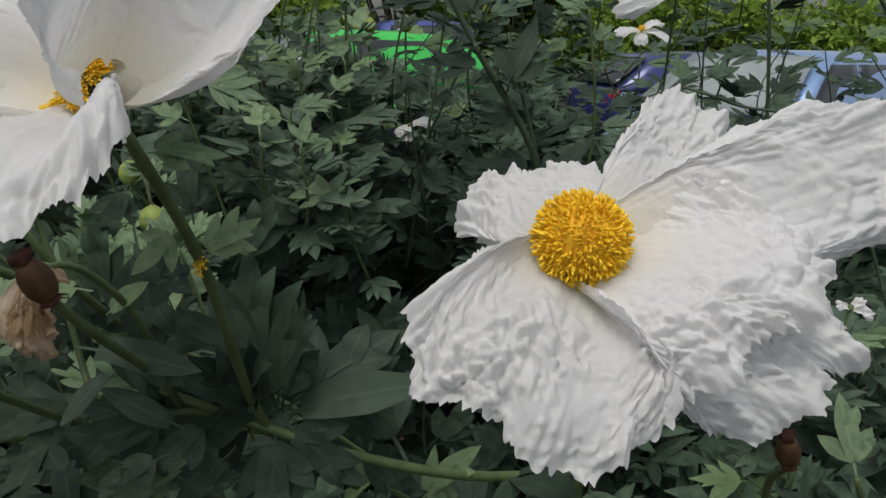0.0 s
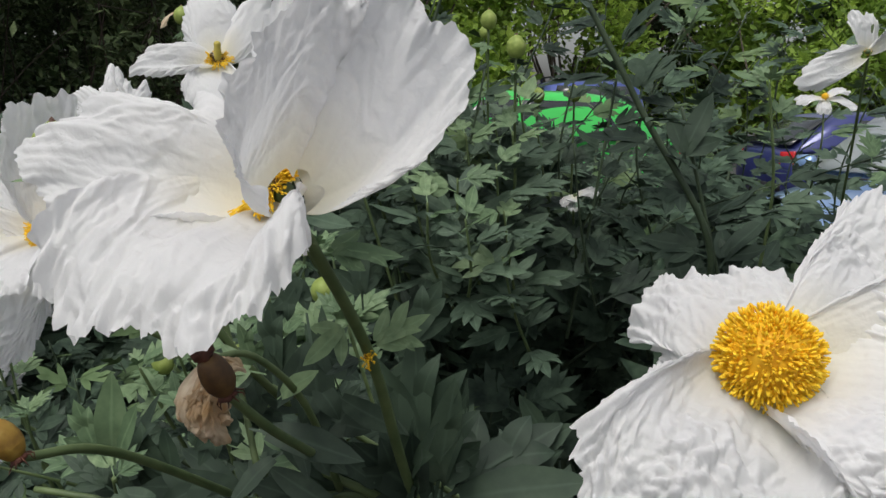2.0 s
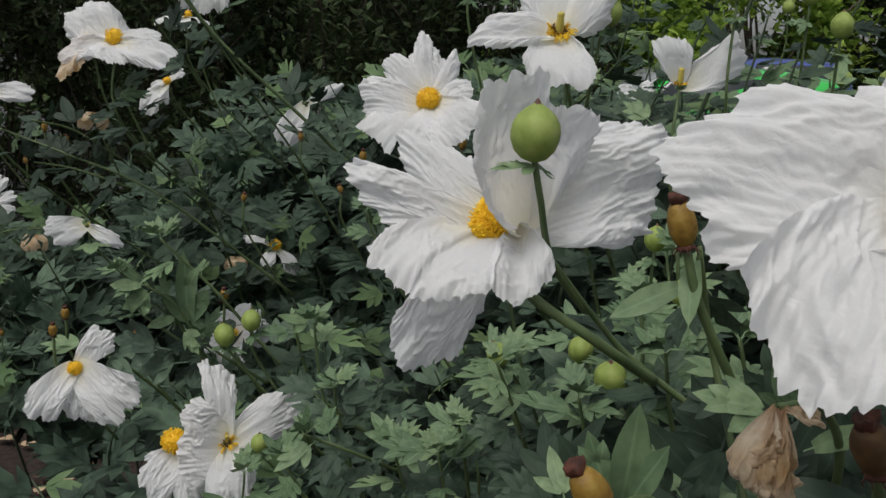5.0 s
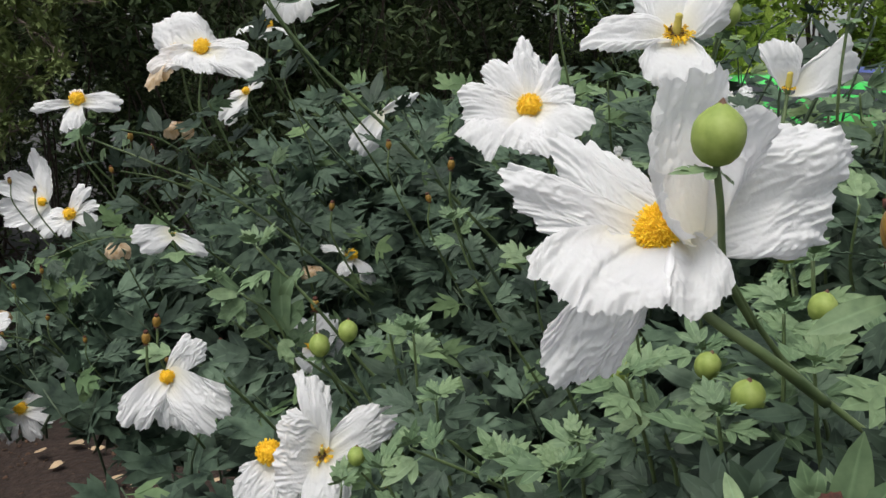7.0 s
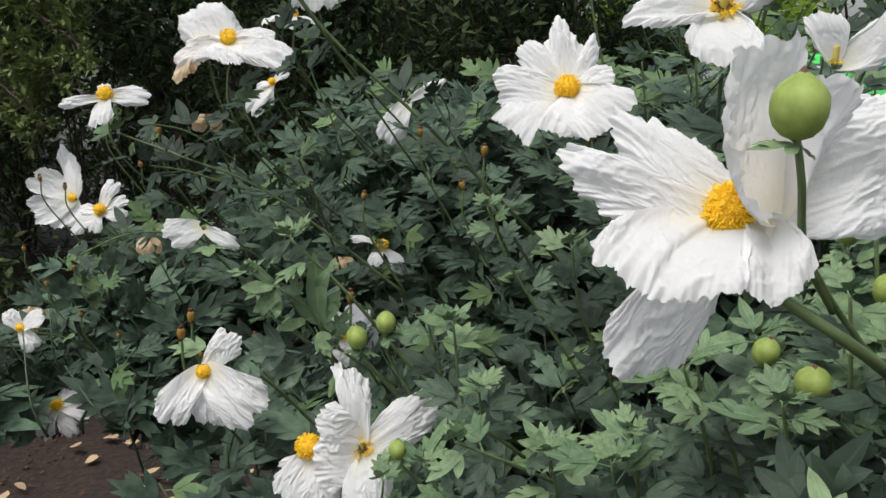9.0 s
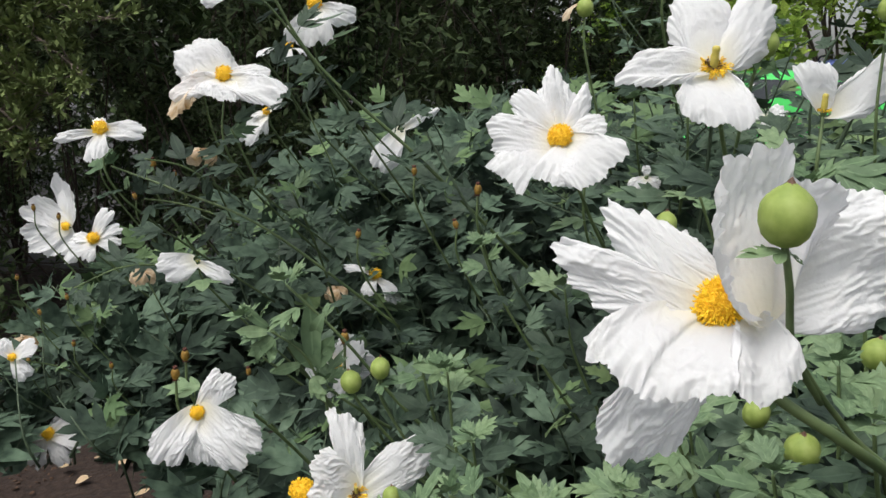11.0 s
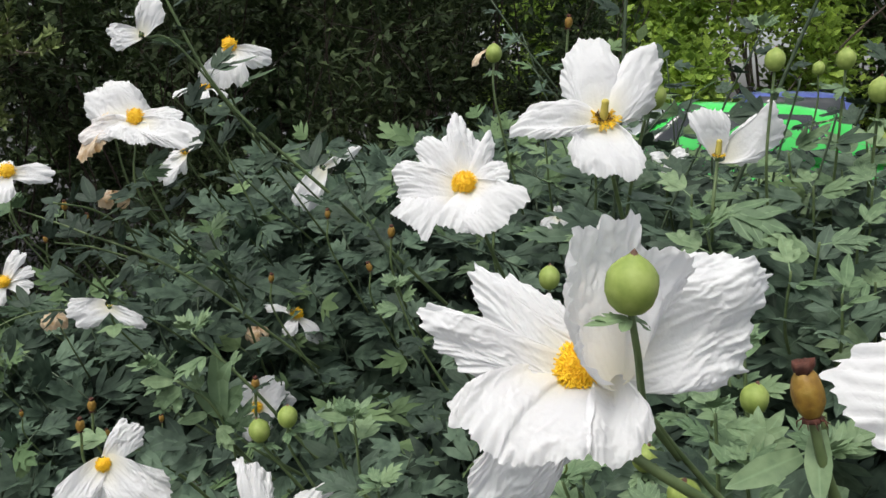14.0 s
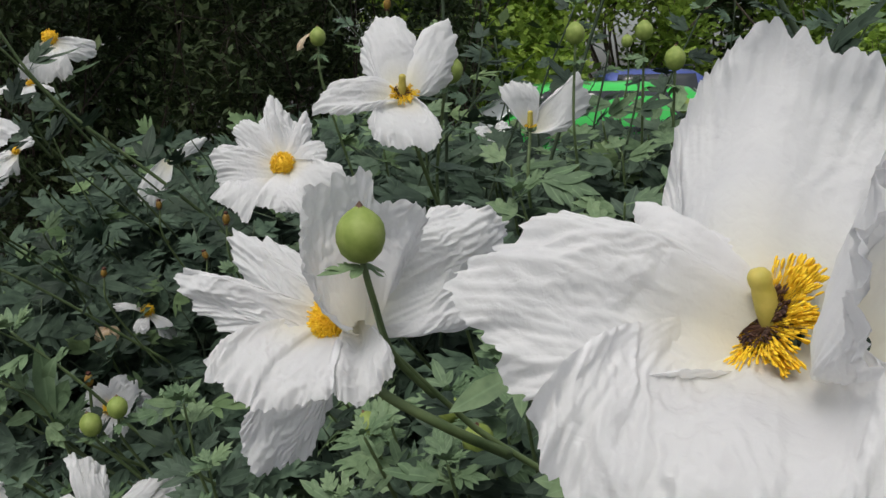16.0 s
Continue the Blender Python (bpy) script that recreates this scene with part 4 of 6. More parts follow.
petal(flower, (-0.16, -0.72, 0.68), (-32, 8, -8, -35, 18, -2, -44, 26, 2, -35, 34, 19, -19, 37, 22, -5, 40, 27, 8, 38, 24, 22, 34, 17), 0.12, 1.15, 10.2, 3, stretch=1.15, puffed=True, grain=1.05)
flower = poppy('large white poppy with upright petals and a flattened stamen ring', (-0.1020, 0.2570, 1.5352), (-0.66, -0.38, 0.65),
      [],
      fine=3, ball=0.0, ring=0.0172, pistil=0.0175, crumple=1.1, stalk=[(0.004, 0.0126, -0.016), (0.0105, 0.064, -0.070), (0.0175, 0.137, -0.170), (0.056, 0.19, -0.23)])
petal(flower, (-0.64, -0.52, 0.57), (-55, -44, -7, -47, -48, -25, -33, -56, -32, -16, -58, -29, 3, -63, -32, 12, -58, -24, 22, -50, -12, 17, -30, -6), 0.16, 1.05, 7.4, 3, stretch=1.9)
petal(flower, (-0.64, -0.52, 0.57), (-42, -26, -8, -57, -24, -10, -70, -18, 1, -77, -13, 12, -66, -6, 23, -54, 0, 28, -43, 5, 25, -36, 10, 24, -34, 16, 30, -30, 16, 22, -15, 22, 20), 0.12, 0.55, 8.7, 3, stretch=1.9)
petal(flower, (-0.64, -0.52, 0.57), (-28, 36, 28, -24, 40, 48, -14, 42, 66, 2, 42, 77, 21, 40, 68, 33, 36, 61, 38, 31, 50, 44, 30, 30, 36, 28, 11, 22, 24, 4), -0.08, 0.40, 10.0, 3, stretch=1.9)
petal(flower, (-0.64, -0.52, 0.57), (11, -40, 5, 6, -50, 14, 9, -54, 26, 11, -48, 38, 19, -34, 53, 27, -22, 62, 32, -18, 54, 34, -16, 61, 43, -12, 59, 47, -10, 49, 56, -8, 45, 58, -9, 35, 50, -22, 17, 38, -18, 10), -0.02, 0.85, 11.3, 3, stretch=1.9, root=(10, -20, 2))
flower = poppy('white crinkled poppy facing sideways behind a green bud', (-0.2631, 0.3796, 1.4972), (-0.49, -0.68, 0.55),
      [],
      fine=3, ball=0.0115, flat=0.7, crumple=1.0, lift=0.5, stalk=[(0.015, -0.006, -0.025), (0.045, 0.004, -0.046), (0.067, 0.035, -0.07)])
petal(flower, (-0.49, -0.68, 0.55), (-46, -38, -6, -41, -42, -15, -24, -46, -20, -20, -46, -25, -4, -44, -22, 10, -40, -19, 7, -34, -15, 12, -37, -19, 22, -32, -24, 31, -24, -10, 23, -18, -2), 0.14, 0.85, 11.1, 3, stretch=1.8, grain=1.5)
petal(flower, (-0.49, -0.68, 0.55), (-37, -14, -7, -55, -18, 5, -65, -20, 16, -63, -18, 24, -47, -10, 17, -37, -4, 5), 0.06, 0.85, 12.4, 3, stretch=1.8, grain=1.5)
petal(flower, (-0.49, -0.68, 0.55), (-42, -6, 0, -47, 0, 17, -52, 6, 36, -42, 9, 33, -23, 14, 27, -9, 18, 16), 0.06, 0.85, 13.7, 3, stretch=1.8, grain=1.5)
petal(flower, (-0.49, -0.68, 0.55), (11, -26, 5, 3, -32, 18, -1, -37, 39, -1, -30, 53, 6, -20, 65, 18, -10, 65, 19, -6, 56, 29, 3, 52, 35, 8, 49, 32, 12, 42, 27, 14, 26), 0.04, 0.85, 15.0, 3, stretch=1.8, grain=1.5, root=(16, -20, 2), broad=0.0)
petal(flower, (-0.49, -0.68, 0.55), (25, 28, 30, 27, 34, 41, 43, 38, 47, 64, 44, 39, 62, 44, 26, 57, 36, 9, 56, 30, -2, 48, 26, -6, 37, 20, 0), 0.10, 0.85, 16.3, 3, stretch=1.8, grain=1.5)
petal(flower, (-0.49, -0.68, 0.55), (-45, -10, -44, -47, -8, -59, -36, -7, -70, -19, -4, -61, -7, 0, -39), 0.08, 0.85, 17.6, 3, stretch=1.8, grain=1.5)
flower = poppy('white poppy opened wide with a yellow centre', (-0.4769, 0.7939, 1.5263), (0.21, -0.74, 0.63),
      [],
      fine=2, ball=0.0120, crumple=1.9, stalk=[(0.03, 0.08, -0.12), (0.08, 0.28, -0.3)])
petal(flower, (0.21, -0.74, 0.63), (-57, -38, -24, -36, -42, -33, -19, -43, -46, -9, -40, -31, 18, -36, -37, 30, -30, -27), 0.10, 0.80, 14.8, 2, stretch=1.9, grain=1.2)
petal(flower, (0.21, -0.74, 0.63), (5, -36, -35, 36, -34, -37, 57, -24, -20, 66, -14, -3, 35, -2, 7), 0.10, 0.80, 16.1, 2, stretch=1.9, grain=1.2)
petal(flower, (0.21, -0.74, 0.63), (-46, -30, -21, -54, -26, -6, -62, -18, 15, -45, -8, 18, -29, 2, 8), 0.10, 0.80, 17.4, 2, stretch=1.9, grain=1.2)
petal(flower, (0.21, -0.74, 0.63), (-36, -2, 9, -52, 4, 30, -42, 10, 45, -24, 20, 36), 0.10, 0.80, 18.7, 2, stretch=1.9, grain=1.2)
petal(flower, (0.21, -0.74, 0.63), (-30, 16, 37, -27, 20, 55, -23, 24, 66, -9, 28, 52, 5, 28, 35), 0.10, 0.80, 20.0, 2, stretch=1.9, grain=1.2)
petal(flower, (0.21, -0.74, 0.63), (0, 26, 33, 13, 30, 49, 19, 28, 27, 11, 24, 12), 0.10, 0.80, 21.3, 2, stretch=1.9, grain=1.2)
petal(flower, (0.21, -0.74, 0.63), (8, 20, 12, 28, 22, 23, 39, 14, 10, 30, 2, -2), 0.10, 0.80, 22.6, 2, stretch=1.9, grain=1.2)
flower = poppy('white poppy shedding petals round a bare green pistil', (-0.3330, 0.7090, 1.5909), (0.26, -0.62, 0.74),
      [],
      fine=2, ball=0.0, ring=0.0125, pistil=0.018, crumple=1.4, stalk=[(0.01, 0.05, -0.08), (0.03, 0.28, -0.3)])
petal(flower, (0.26, -0.62, 0.74), (-35, 10, 20, -38, 18, 48, -27, 26, 62, -10, 32, 60, 7, 38, 40, 11, 34, 10), 0.10, 0.70, 18.5, 2, stretch=2.0, grain=1.3)
petal(flower, (0.26, -0.62, 0.74), (7, 32, 12, 7, 40, 47, 26, 46, 62, 36, 42, 37, 29, 30, 10, 16, 20, 0), 0.10, 0.70, 19.8, 2, stretch=2.0, grain=1.3)
petal(flower, (0.26, -0.62, 0.74), (-26, 6, 11, -42, -10, 15, -56, -24, 5, -62, -30, -11, -35, -30, -11, -14, -22, -8), 0.10, 0.70, 21.1, 2, stretch=2.0, grain=1.3)
petal(flower, (0.26, -0.62, 0.74), (-19, -30, -17, -10, -36, -33, 9, -34, -38, 33, -28, -39, 34, -16, -23, 21, -8, -10), 0.10, 0.70, 22.4, 2, stretch=2.0, grain=1.3)
flower = poppy('nearly spent white poppy with two upright petals', (-0.2694, 0.9653, 1.5547), (0.06, -0.20, 0.98),
      [],
      fine=2, ball=0.0, ring=0.007, pistil=0.018, stalk=[(0.0, 0.01, -0.09), (0.0, 0.28, -0.3)])
petal(flower, (0.06, -0.20, 0.98), (-18, -8, 15, -30, -10, 41, -15, -4, 48, 6, 6, 39, 7, 6, 16), 0.10, 0.40, 22.2, 2, stretch=2.4, grain=1.3)
petal(flower, (0.06, -0.20, 0.98), (9, 8, 3, 14, 14, 28, 36, 28, 46, 48, 34, 56, 57, 30, 21, 41, 18, 0, 23, 8, -8), 0.10, 0.40, 23.5, 2, stretch=2.4, grain=1.3)
flower = poppy('white poppy held flat with a golden centre', (-1.0049, 0.9579, 1.5680), (0.17, -0.26, 0.95),
      [],
      fine=1, ball=0.0125, stalk=[(0.0, 0.02, -0.12), (0.02, 0.28, -0.3)])
petal(flower, (0.17, -0.26, 0.95), (-64, -4, -9, -93, 6, 11, -97, 14, 34, -77, 20, 42, -63, 24, 52, -37, 28, 49, -17, 30, 37, 6, 22, 12), 0.10, 0.90, 24.9, 2, stretch=1.6, grain=1.1)
petal(flower, (0.17, -0.26, 0.95), (2, 16, 6, 23, 22, 16, 49, 22, 15, 63, 14, 5, 29, 2, -5), 0.10, 0.90, 26.2, 2, stretch=1.6, grain=1.1)
petal(flower, (0.17, -0.26, 0.95), (26, 4, 2, 77, -2, -2, 108, -10, -9, 96, -24, -32, 44, -24, -24), 0.10, 0.90, 27.5, 2, stretch=1.6, grain=1.1)
petal(flower, (0.17, -0.26, 0.95), (47, -24, -20, 32, -30, -28, -22, -28, -18, -23, -14, -5), 0.10, 0.90, 28.8, 2, stretch=1.6, grain=1.1)
petal(flower, (0.17, -0.26, 0.95), (-11, -8, 1, -46, -10, 4, -75, -22, -23, -55, -27, -32, -9, -20, -19), 0.10, 0.90, 30.1, 2, stretch=1.6, grain=1.1)
poppy('beige wilted poppy with hanging petals', (-1.0487, 0.9579, 1.5646), (-0.17, -0.42, 0.89),
      [(4, -37, -40, -28, -27, -50, -44, -1, -32, 0.10),
       (14, -23, -28, -5, -24, -39, -21, -13, -30, 0.10),
       (-7, -21, -15, -22, -15, -17, -25, -1, -9, 0.10)],
      fine=1, ball=0.009, wilted=True, stalk=[(0.01, 0.05, -0.12), (0.02, 0.28, -0.3)])
poppy('small white poppy with few flat petals', (-1.1893, 0.9139, 1.4902), (0.07, -0.19, 0.98),
      [(-43, -27, -19, -52, -29, -9, -36, -18, 1, 0.10),
       (0, -31, -32, 15, -31, -38, 30, -14, -24, 0.10),
       (22, 8, -12, 54, 27, -3, 33, 24, 18, 0.10),
       (-29, 10, 10, -24, 21, 16, -8, 21, 10, 0.10)],
      fine=1, ball=0.0120, stalk=[(0.01, 0.03, -0.1), (0.08, 0.28, -0.3)])
poppy('white poppy with narrow petals and yellow eye', (-1.4722, 1.1407, 1.2683), (0.34, -0.68, 0.65),
      [(-17, -31, -41, -45, -31, -32, -51, -16, -7, 0.10),
       (15, -11, -31, -1, -21, -36, -17, -21, -24, 0.10),
       (30, 26, 5, 41, 18, -10, 34, 3, -21, 0.10),
       (18, 31, 26, 33, 33, 21, 36, 24, 9, 0.10),
       (-9, 20, 46, 9, 29, 51, 23, 27, 37, 0.10),
       (-32, -18, -11, -43, -10, -1, -37, 1, 11, 0.10)],
      fine=1, ball=0.0125, stalk=[(0.04, 0.06, -0.1), (0.12, 0.28, -0.3)])
poppy('white poppy turned aside among the leaves', (-1.5333, 1.1372, 1.2860), (-0.97, -0.14, 0.18),
      [(-39, -0, 78, -21, 11, 87, 10, 13, 31, 0.10),
       (-28, -12, 55, -65, -34, 42, -63, -41, 10, 0.10),
       (-64, -42, 7, -57, -47, -28, -29, -38, -50, 0.10),
       (-39, -32, -50, -6, -14, -47, 17, 2, -28, 0.10)],
      fine=1, ball=0.010, stalk=[(0.04, 0.06, -0.08), (0.14, 0.28, -0.3)])
poppy('small star-shaped white poppy low over the mulch', (-1.4903, 1.0325, 0.9275), (0.23, -0.70, 0.68),
      [(24, 40, 32, 46, 41, 25, 50, 26, 8, 0.10),
       (38, 33, 8, 54, 25, -9, 46, 6, -22, 0.10),
       (37, 14, -33, 31, 3, -51, 13, -9, -49, 0.10),
       (13, -21, -46, -9, -29, -53, -28, -25, -37, 0.10),
       (-23, -29, -31, -42, -28, -25, -45, -15, -9, 0.10),
       (-11, 16, 21, -1, 23, 24, 9, 20, 18, 0.10)],
      fine=1, ball=0.0125, stalk=[(0.05, 0.1, -0.06), (0.2, 0.28, -0.3)])
poppy('small white poppy half hidden in the foliage', (-0.9962, 1.3379, 1.2204), (0.03, -0.10, 0.99),
      [(-36, -32, 12, -51, -21, 17, -47, -3, 15, 0.10),
       (37, 22, -29, 45, 1, -40, 34, -20, -34, 0.10),
       (16, -22, -21, -0, -30, -27, -17, -23, -20, 0.10)],
      fine=1, ball=0.0120, stalk=[(0.0, 0.03, -0.1), (0.05, 0.28, -0.3)])
poppy('white poppy with a bright golden stamen ball', (-0.6653, 0.6582, 1.1913), (0.09, -0.68, 0.73),
      [(-21, -20, -16, -16, -30, -40, 10, -24, -49, 0.10),
       (-23, -17, -20, -21, -13, -9, -5, -4, -6, 0.10),
       (10, -19, -52, 26, -11, -52, 32, 8, -33, 0.10)],
      fine=2, ball=0.0130, stalk=[(0.03, 0.06, -0.12), (0.06, 0.28, -0.3)])
poppy('torn white poppy with a bare orange centre', (-0.6128, 0.6663, 1.2003), (0.28, -0.79, 0.55),
      [(-38, 7, 60, -27, 15, 70, -4, 22, 49, 0.10),
       (-21, -15, 51, -31, -29, 16, -18, -36, -39, 0.10),
       (13, 34, 41, 47, 50, 39, 39, 31, 0, 0.10),
       (-7, -31, -41, 18, -20, -48, 35, 0, -24, 0.10)],
      fine=2, ball=0.0, ring=0.010, pistil=0.010, stalk=[(0.02, 0.07, -0.12), (0.05, 0.28, -0.3)])
poppy('drooping white poppy with limp petals', (-0.8359, 0.7034, 1.2254), (0.46, -0.57, -0.68),
      [(-41, -33, -27, -23, -31, -56, 3, -15, -43, 0.10),
       (65, 20, -7, 63, 9, -45, 35, -8, -59, 0.10),
       (-2, 16, 24, 12, 27, 37, 30, 30, 13, 0.10),
       (-12, -12, -51, 8, -4, -59, 25, 5, -60, 0.10)],
      fine=2, ball=0.0085, stalk=[(0.0, 0.02, 0.012), (0.03, 0.1, -0.06), (0.1, 0.28, -0.3)])
poppy('white poppy with broad petals beside green buds', (-0.9841, 1.1936, 1.0986), (0.36, -0.72, 0.59),
      [(-31, -18, 15, -27, -5, 35, -8, 11, 36, 0.10),
       (-9, 22, 44, 21, 33, 43, 40, 25, 18, 0.10),
       (31, 34, 25, 54, 28, 5, 49, 8, -18, 0.10),
       (33, 2, -30, 10, -18, -48, -21, -25, -31, 0.10),
       (-19, -27, -31, -41, -26, -20, -44, -13, 1, 0.10)],
      fine=1, ball=0.011, stalk=[(0.0, 0.05, -0.1), (0.05, 0.28, -0.3)])
poppy('spent white poppy with two petals remaining', (-1.0426, 0.9371, 1.3182), (0.07, -0.17, 0.98),
      [(-49, -22, 11, -41, -26, -21, -9, -12, -28, 0.10),
       (16, 8, -1, 45, 18, -19, 29, 7, -31, 0.10)],
      fine=1, ball=0.0, ring=0.004, stalk=[(0.0, 0.04, -0.06), (0.05, 0.28, -0.3)])
poppy('white poppy with sagging petals and yellow centre', (-0.9688, 1.1155, 1.6707), (0.01, -0.09, 1.00),
      [(-38, -24, -36, -23, -20, -53, 12, -3, -47, 0.10),
       (33, 16, 6, 56, 24, -9, 34, 10, -30, 0.10),
       (-5, -28, -48, 21, -23, -54, 40, -5, -37, 0.10)],
      fine=1, ball=0.0125, stalk=[(0.0, 0.03, -0.1), (0.05, 0.28, -0.3)])
poppy('white poppy seen edge-on', (-1.0979, 1.2261, 1.6148), (0.01, -0.09, 1.00),
      [(-23, -37, -12, -45, -23, -13, -44, 3, -8, 0.10),
       (18, 23, -7, 31, 12, -11, 28, -5, -9, 0.10),
       (19, -13, -15, 6, -23, -21, -10, -20, -15, 0.10)],
      fine=1, ball=0.008, stalk=[(0.0, 0.03, -0.1), (0.05, 0.28, -0.3)])
poppy('spent white poppy with two broad petals', (-0.9935, 0.9610, 1.6789), (0.62, 0.03, 0.78),
      [(-36, -14, 15, -36, -17, -6, -22, -14, -23, 0.10),
       (-8, 2, 34, 11, 14, 50, 26, 15, 18, 0.10)],
      fine=1, ball=0.0, ring=0.003, stalk=[(0.04, 0.05, -0.03), (0.12, 0.28, -0.3)])
poppy('white poppy hanging sideways', (-1.0630, 1.5431, 1.4693), (-0.48, -0.76, 0.44),
      [(-47, -29, -38, -35, -31, -79, 5, -11, -71, 0.10),
       (18, 12, 21, 57, 34, 43, 52, 27, 16, 0.10)],
      fine=1, ball=0.0, stalk=[(0.0, 0.04, -0.06), (0.05, 0.28, -0.3)])
poppy('greyish white poppy in the shade', (-1.2150, 1.3169, 1.5017), (0.26, -0.60, 0.76),
      [(-3, -24, -53, -32, -25, -54, -47, -15, -31, 0.10),
       (-15, -15, -11, -25, -12, -6, -24, -4, 1, 0.10),
       (9, 17, 24, 24, 15, 22, 29, 7, 10, 0.10),
       (8, -4, -32, -3, -8, -38, -13, -9, -29, 0.10)],
      fine=1, ball=0.008, stalk=[(0.0, 0.05, -0.06), (0.05, 0.28, -0.3)])
poppy('white poppy nodding with spread petals', (0.2506, 0.9937, 1.6186), (0.11, -0.99, -0.06),
      [(-24, -1, 7, -68, -12, -27, -43, -12, -41, 0.10),
       (-23, 4, 33, -7, 7, 40, 12, 6, 26, 0.10),
       (13, 4, 16, 44, 13, 46, 47, 8, 17, 0.10)],
      fine=1, ball=0.0, ring=0.004, stalk=[(0.01, 0.03, 0.01), (0.05, 0.28, -0.3)])
poppy('ragged white poppy losing its petals', (0.3086, 1.4226, 1.5738), (0.01, -0.33, 0.94),
      [(-28, -20, -11, -41, -6, -7, -35, 12, 0, 0.10),
       (38, 21, -5, 48, 2, -15, 35, -18, -18, 0.10),
       (10, -13, -18, -3, -15, -24, -15, -10, -17, 0.10),
       (22, 24, 14, 36, 16, 12, 35, 2, 6, 0.10)],
      fine=1, ball=0.006, stalk=[(0.0, 0.01, -0.1), (0.02, 0.28, -0.3)])
poppy('white poppy with yellow centre and a hanging petal', (0.3559, 1.1181, 1.6797), (0.09, -0.91, 0.42),
      [(-12, -10, -30, -31, -8, -24, -34, -1, -5, 0.10),
       (26, 9, 14, 36, 4, -0, 27, -4, -15, 0.10),
       (25, -8, -57, 5, -13, -72, -17, -13, -59, 0.10),
       (-27, 0, 22, -10, 6, 39, 13, 8, 31, 0.10)],
      fine=1, ball=0.008, stalk=[(0.02, 0.04, -0.1), (0.05, 0.28, -0.3)])
poppy('fallen-open small white poppy in the shade', (-0.0465, 1.1448, 1.4430), (-0.01, -0.44, 0.90),
      [(-9, -10, -14, -18, -3, -13, -18, 6, -6, 0.10),
       (20, 13, 10, 29, 1, 6, 23, -11, -2, 0.10),
       (8, -12, -15, -1, -15, -19, -10, -11, -15, 0.10)],
      fine=1, ball=0.0, stalk=[(0.0, 0.03, -0.06), (0.02, 0.28, -0.3)])
poppy('white poppy half hidden by grey-green leaves', (-0.3362, 1.1067, 1.5411), (0.19, -0.47, 0.86),
      [(-11, -16, -4, -21, -9, 3, -18, 3, 8, 0.10),
       (6, 14, 13, 17, 10, 10, 19, 0, 2, 0.10),
       (12, -7, -14, 3, -13, -19, -7, -13, -13, 0.10)],
      fine=1, ball=0.0, stalk=[(0.0, 0.03, -0.06), (0.02, 0.28, -0.3)])
poppy('small white poppy low in the leaves', (-0.4828, 1.1618, 1.4549), (0.28, -0.65, 0.71),
      [(-3, -11, -18, -17, -11, -15, -21, -4, -4, 0.10),
       (13, 11, -1, 17, 6, -11, 10, -3, -14, 0.10),
       (-7, -2, 10, -3, 1, 15, 3, 4, 12, 0.10)],
      fine=1, ball=0.0, stalk=[(0.0, 0.03, -0.06), (0.02, 0.28, -0.3)])
poppy('small white poppy deep among stems', (0.3523, 0.7193, 1.3329), (-0.01, -0.66, 0.75),
      [(-11, -4, -2, -13, 1, 2, -9, 4, 5, 0.10),
       (7, 5, 9, 12, 2, 7, 12, -2, 3, 0.10),
       (18, 4, -1, 20, -2, -7, 14, -6, -10, 0.10)],
      fine=1, ball=0.0, stalk=[(0.0, 0.03, -0.06), (0.02, 0.28, -0.3)])
poppy('small white poppy beside the spent heads', (-1.5095, 0.9864, 1.0811), (0.27, -0.62, 0.73),
      [(-25, -17, 12, -26, -6, 28, -13, 8, 29, 0.10),
       (9, 23, 31, 32, 21, 26, 38, 8, 7, 0.10),
       (27, 18, -15, 26, 5, -32, 11, -10, -33, 0.10)],
      fine=1, ball=0.008, stalk=[(0.05, 0.1, -0.06), (0.1, 0.28, -0.3)])

# ---- buds ----
bud((-0.243, 0.352, 1.540), 0.0097, [(0.0028, 0.0040, -0.026), (0.0052, 0.020, -0.0535), (0.016, 0.045, -0.080)], (0.02, -0.1, 1), 2, "large round green bud with a brown pointed tip")
bud((-0.600, 0.685, 1.319), 0.0090, [(0.0, 0.01, -0.04), (0.03, 0.08, -0.16)])
bud((-0.640, 0.699, 1.294), 0.0100, [(0.01, 0.01, -0.03), (0.06, 0.08, -0.14)], (-0.2, -0.1, 1))
bud((-0.223, 0.970, 1.651), 0.0100, [(0.0, 0.0, -0.10), (0.01, 0.04, -0.20)], bracts=3)
bud((-0.181, 1.220, 1.654), 0.0075, [(0.0, 0.01, -0.06), (-0.03, 0.03, -0.20)])
bud((-0.303, 0.753, 1.611), 0.0095, [(-0.008, 0.0, -0.03), (-0.02, 0.03, -0.12), (0.0, 0.1, -0.20)], (0.25, -0.1, 1))
bud((-0.320, 0.525, 1.504), 0.0062, [(0.0, 0.02, -0.04), (0.02, 0.08, -0.2)])
bud((-0.325, 0.584, 1.366), 0.0078, [(0.012, 0.01, -0.02), (0.05, 0.05, -0.10)], (-0.4, -0.1, 0.9), 3)
bud((-0.268, 0.590, 1.378), 0.0085, [(0.0, 0.02, -0.03), (0.02, 0.06, -0.12)], (0.2, -0.2, 1), 3)
bud((-0.237, 0.538, 1.380), 0.0100, [(-0.005, 0.01, -0.025), (-0.012, 0.03, -0.06), (0.0, 0.08, -0.15)], (0, -0.3, 1), 1)
bud((-0.232, 0.636, 1.452), 0.0080, [(0.0, 0.0, -0.04), (0.0, 0.04, -0.17)], bracts=4)
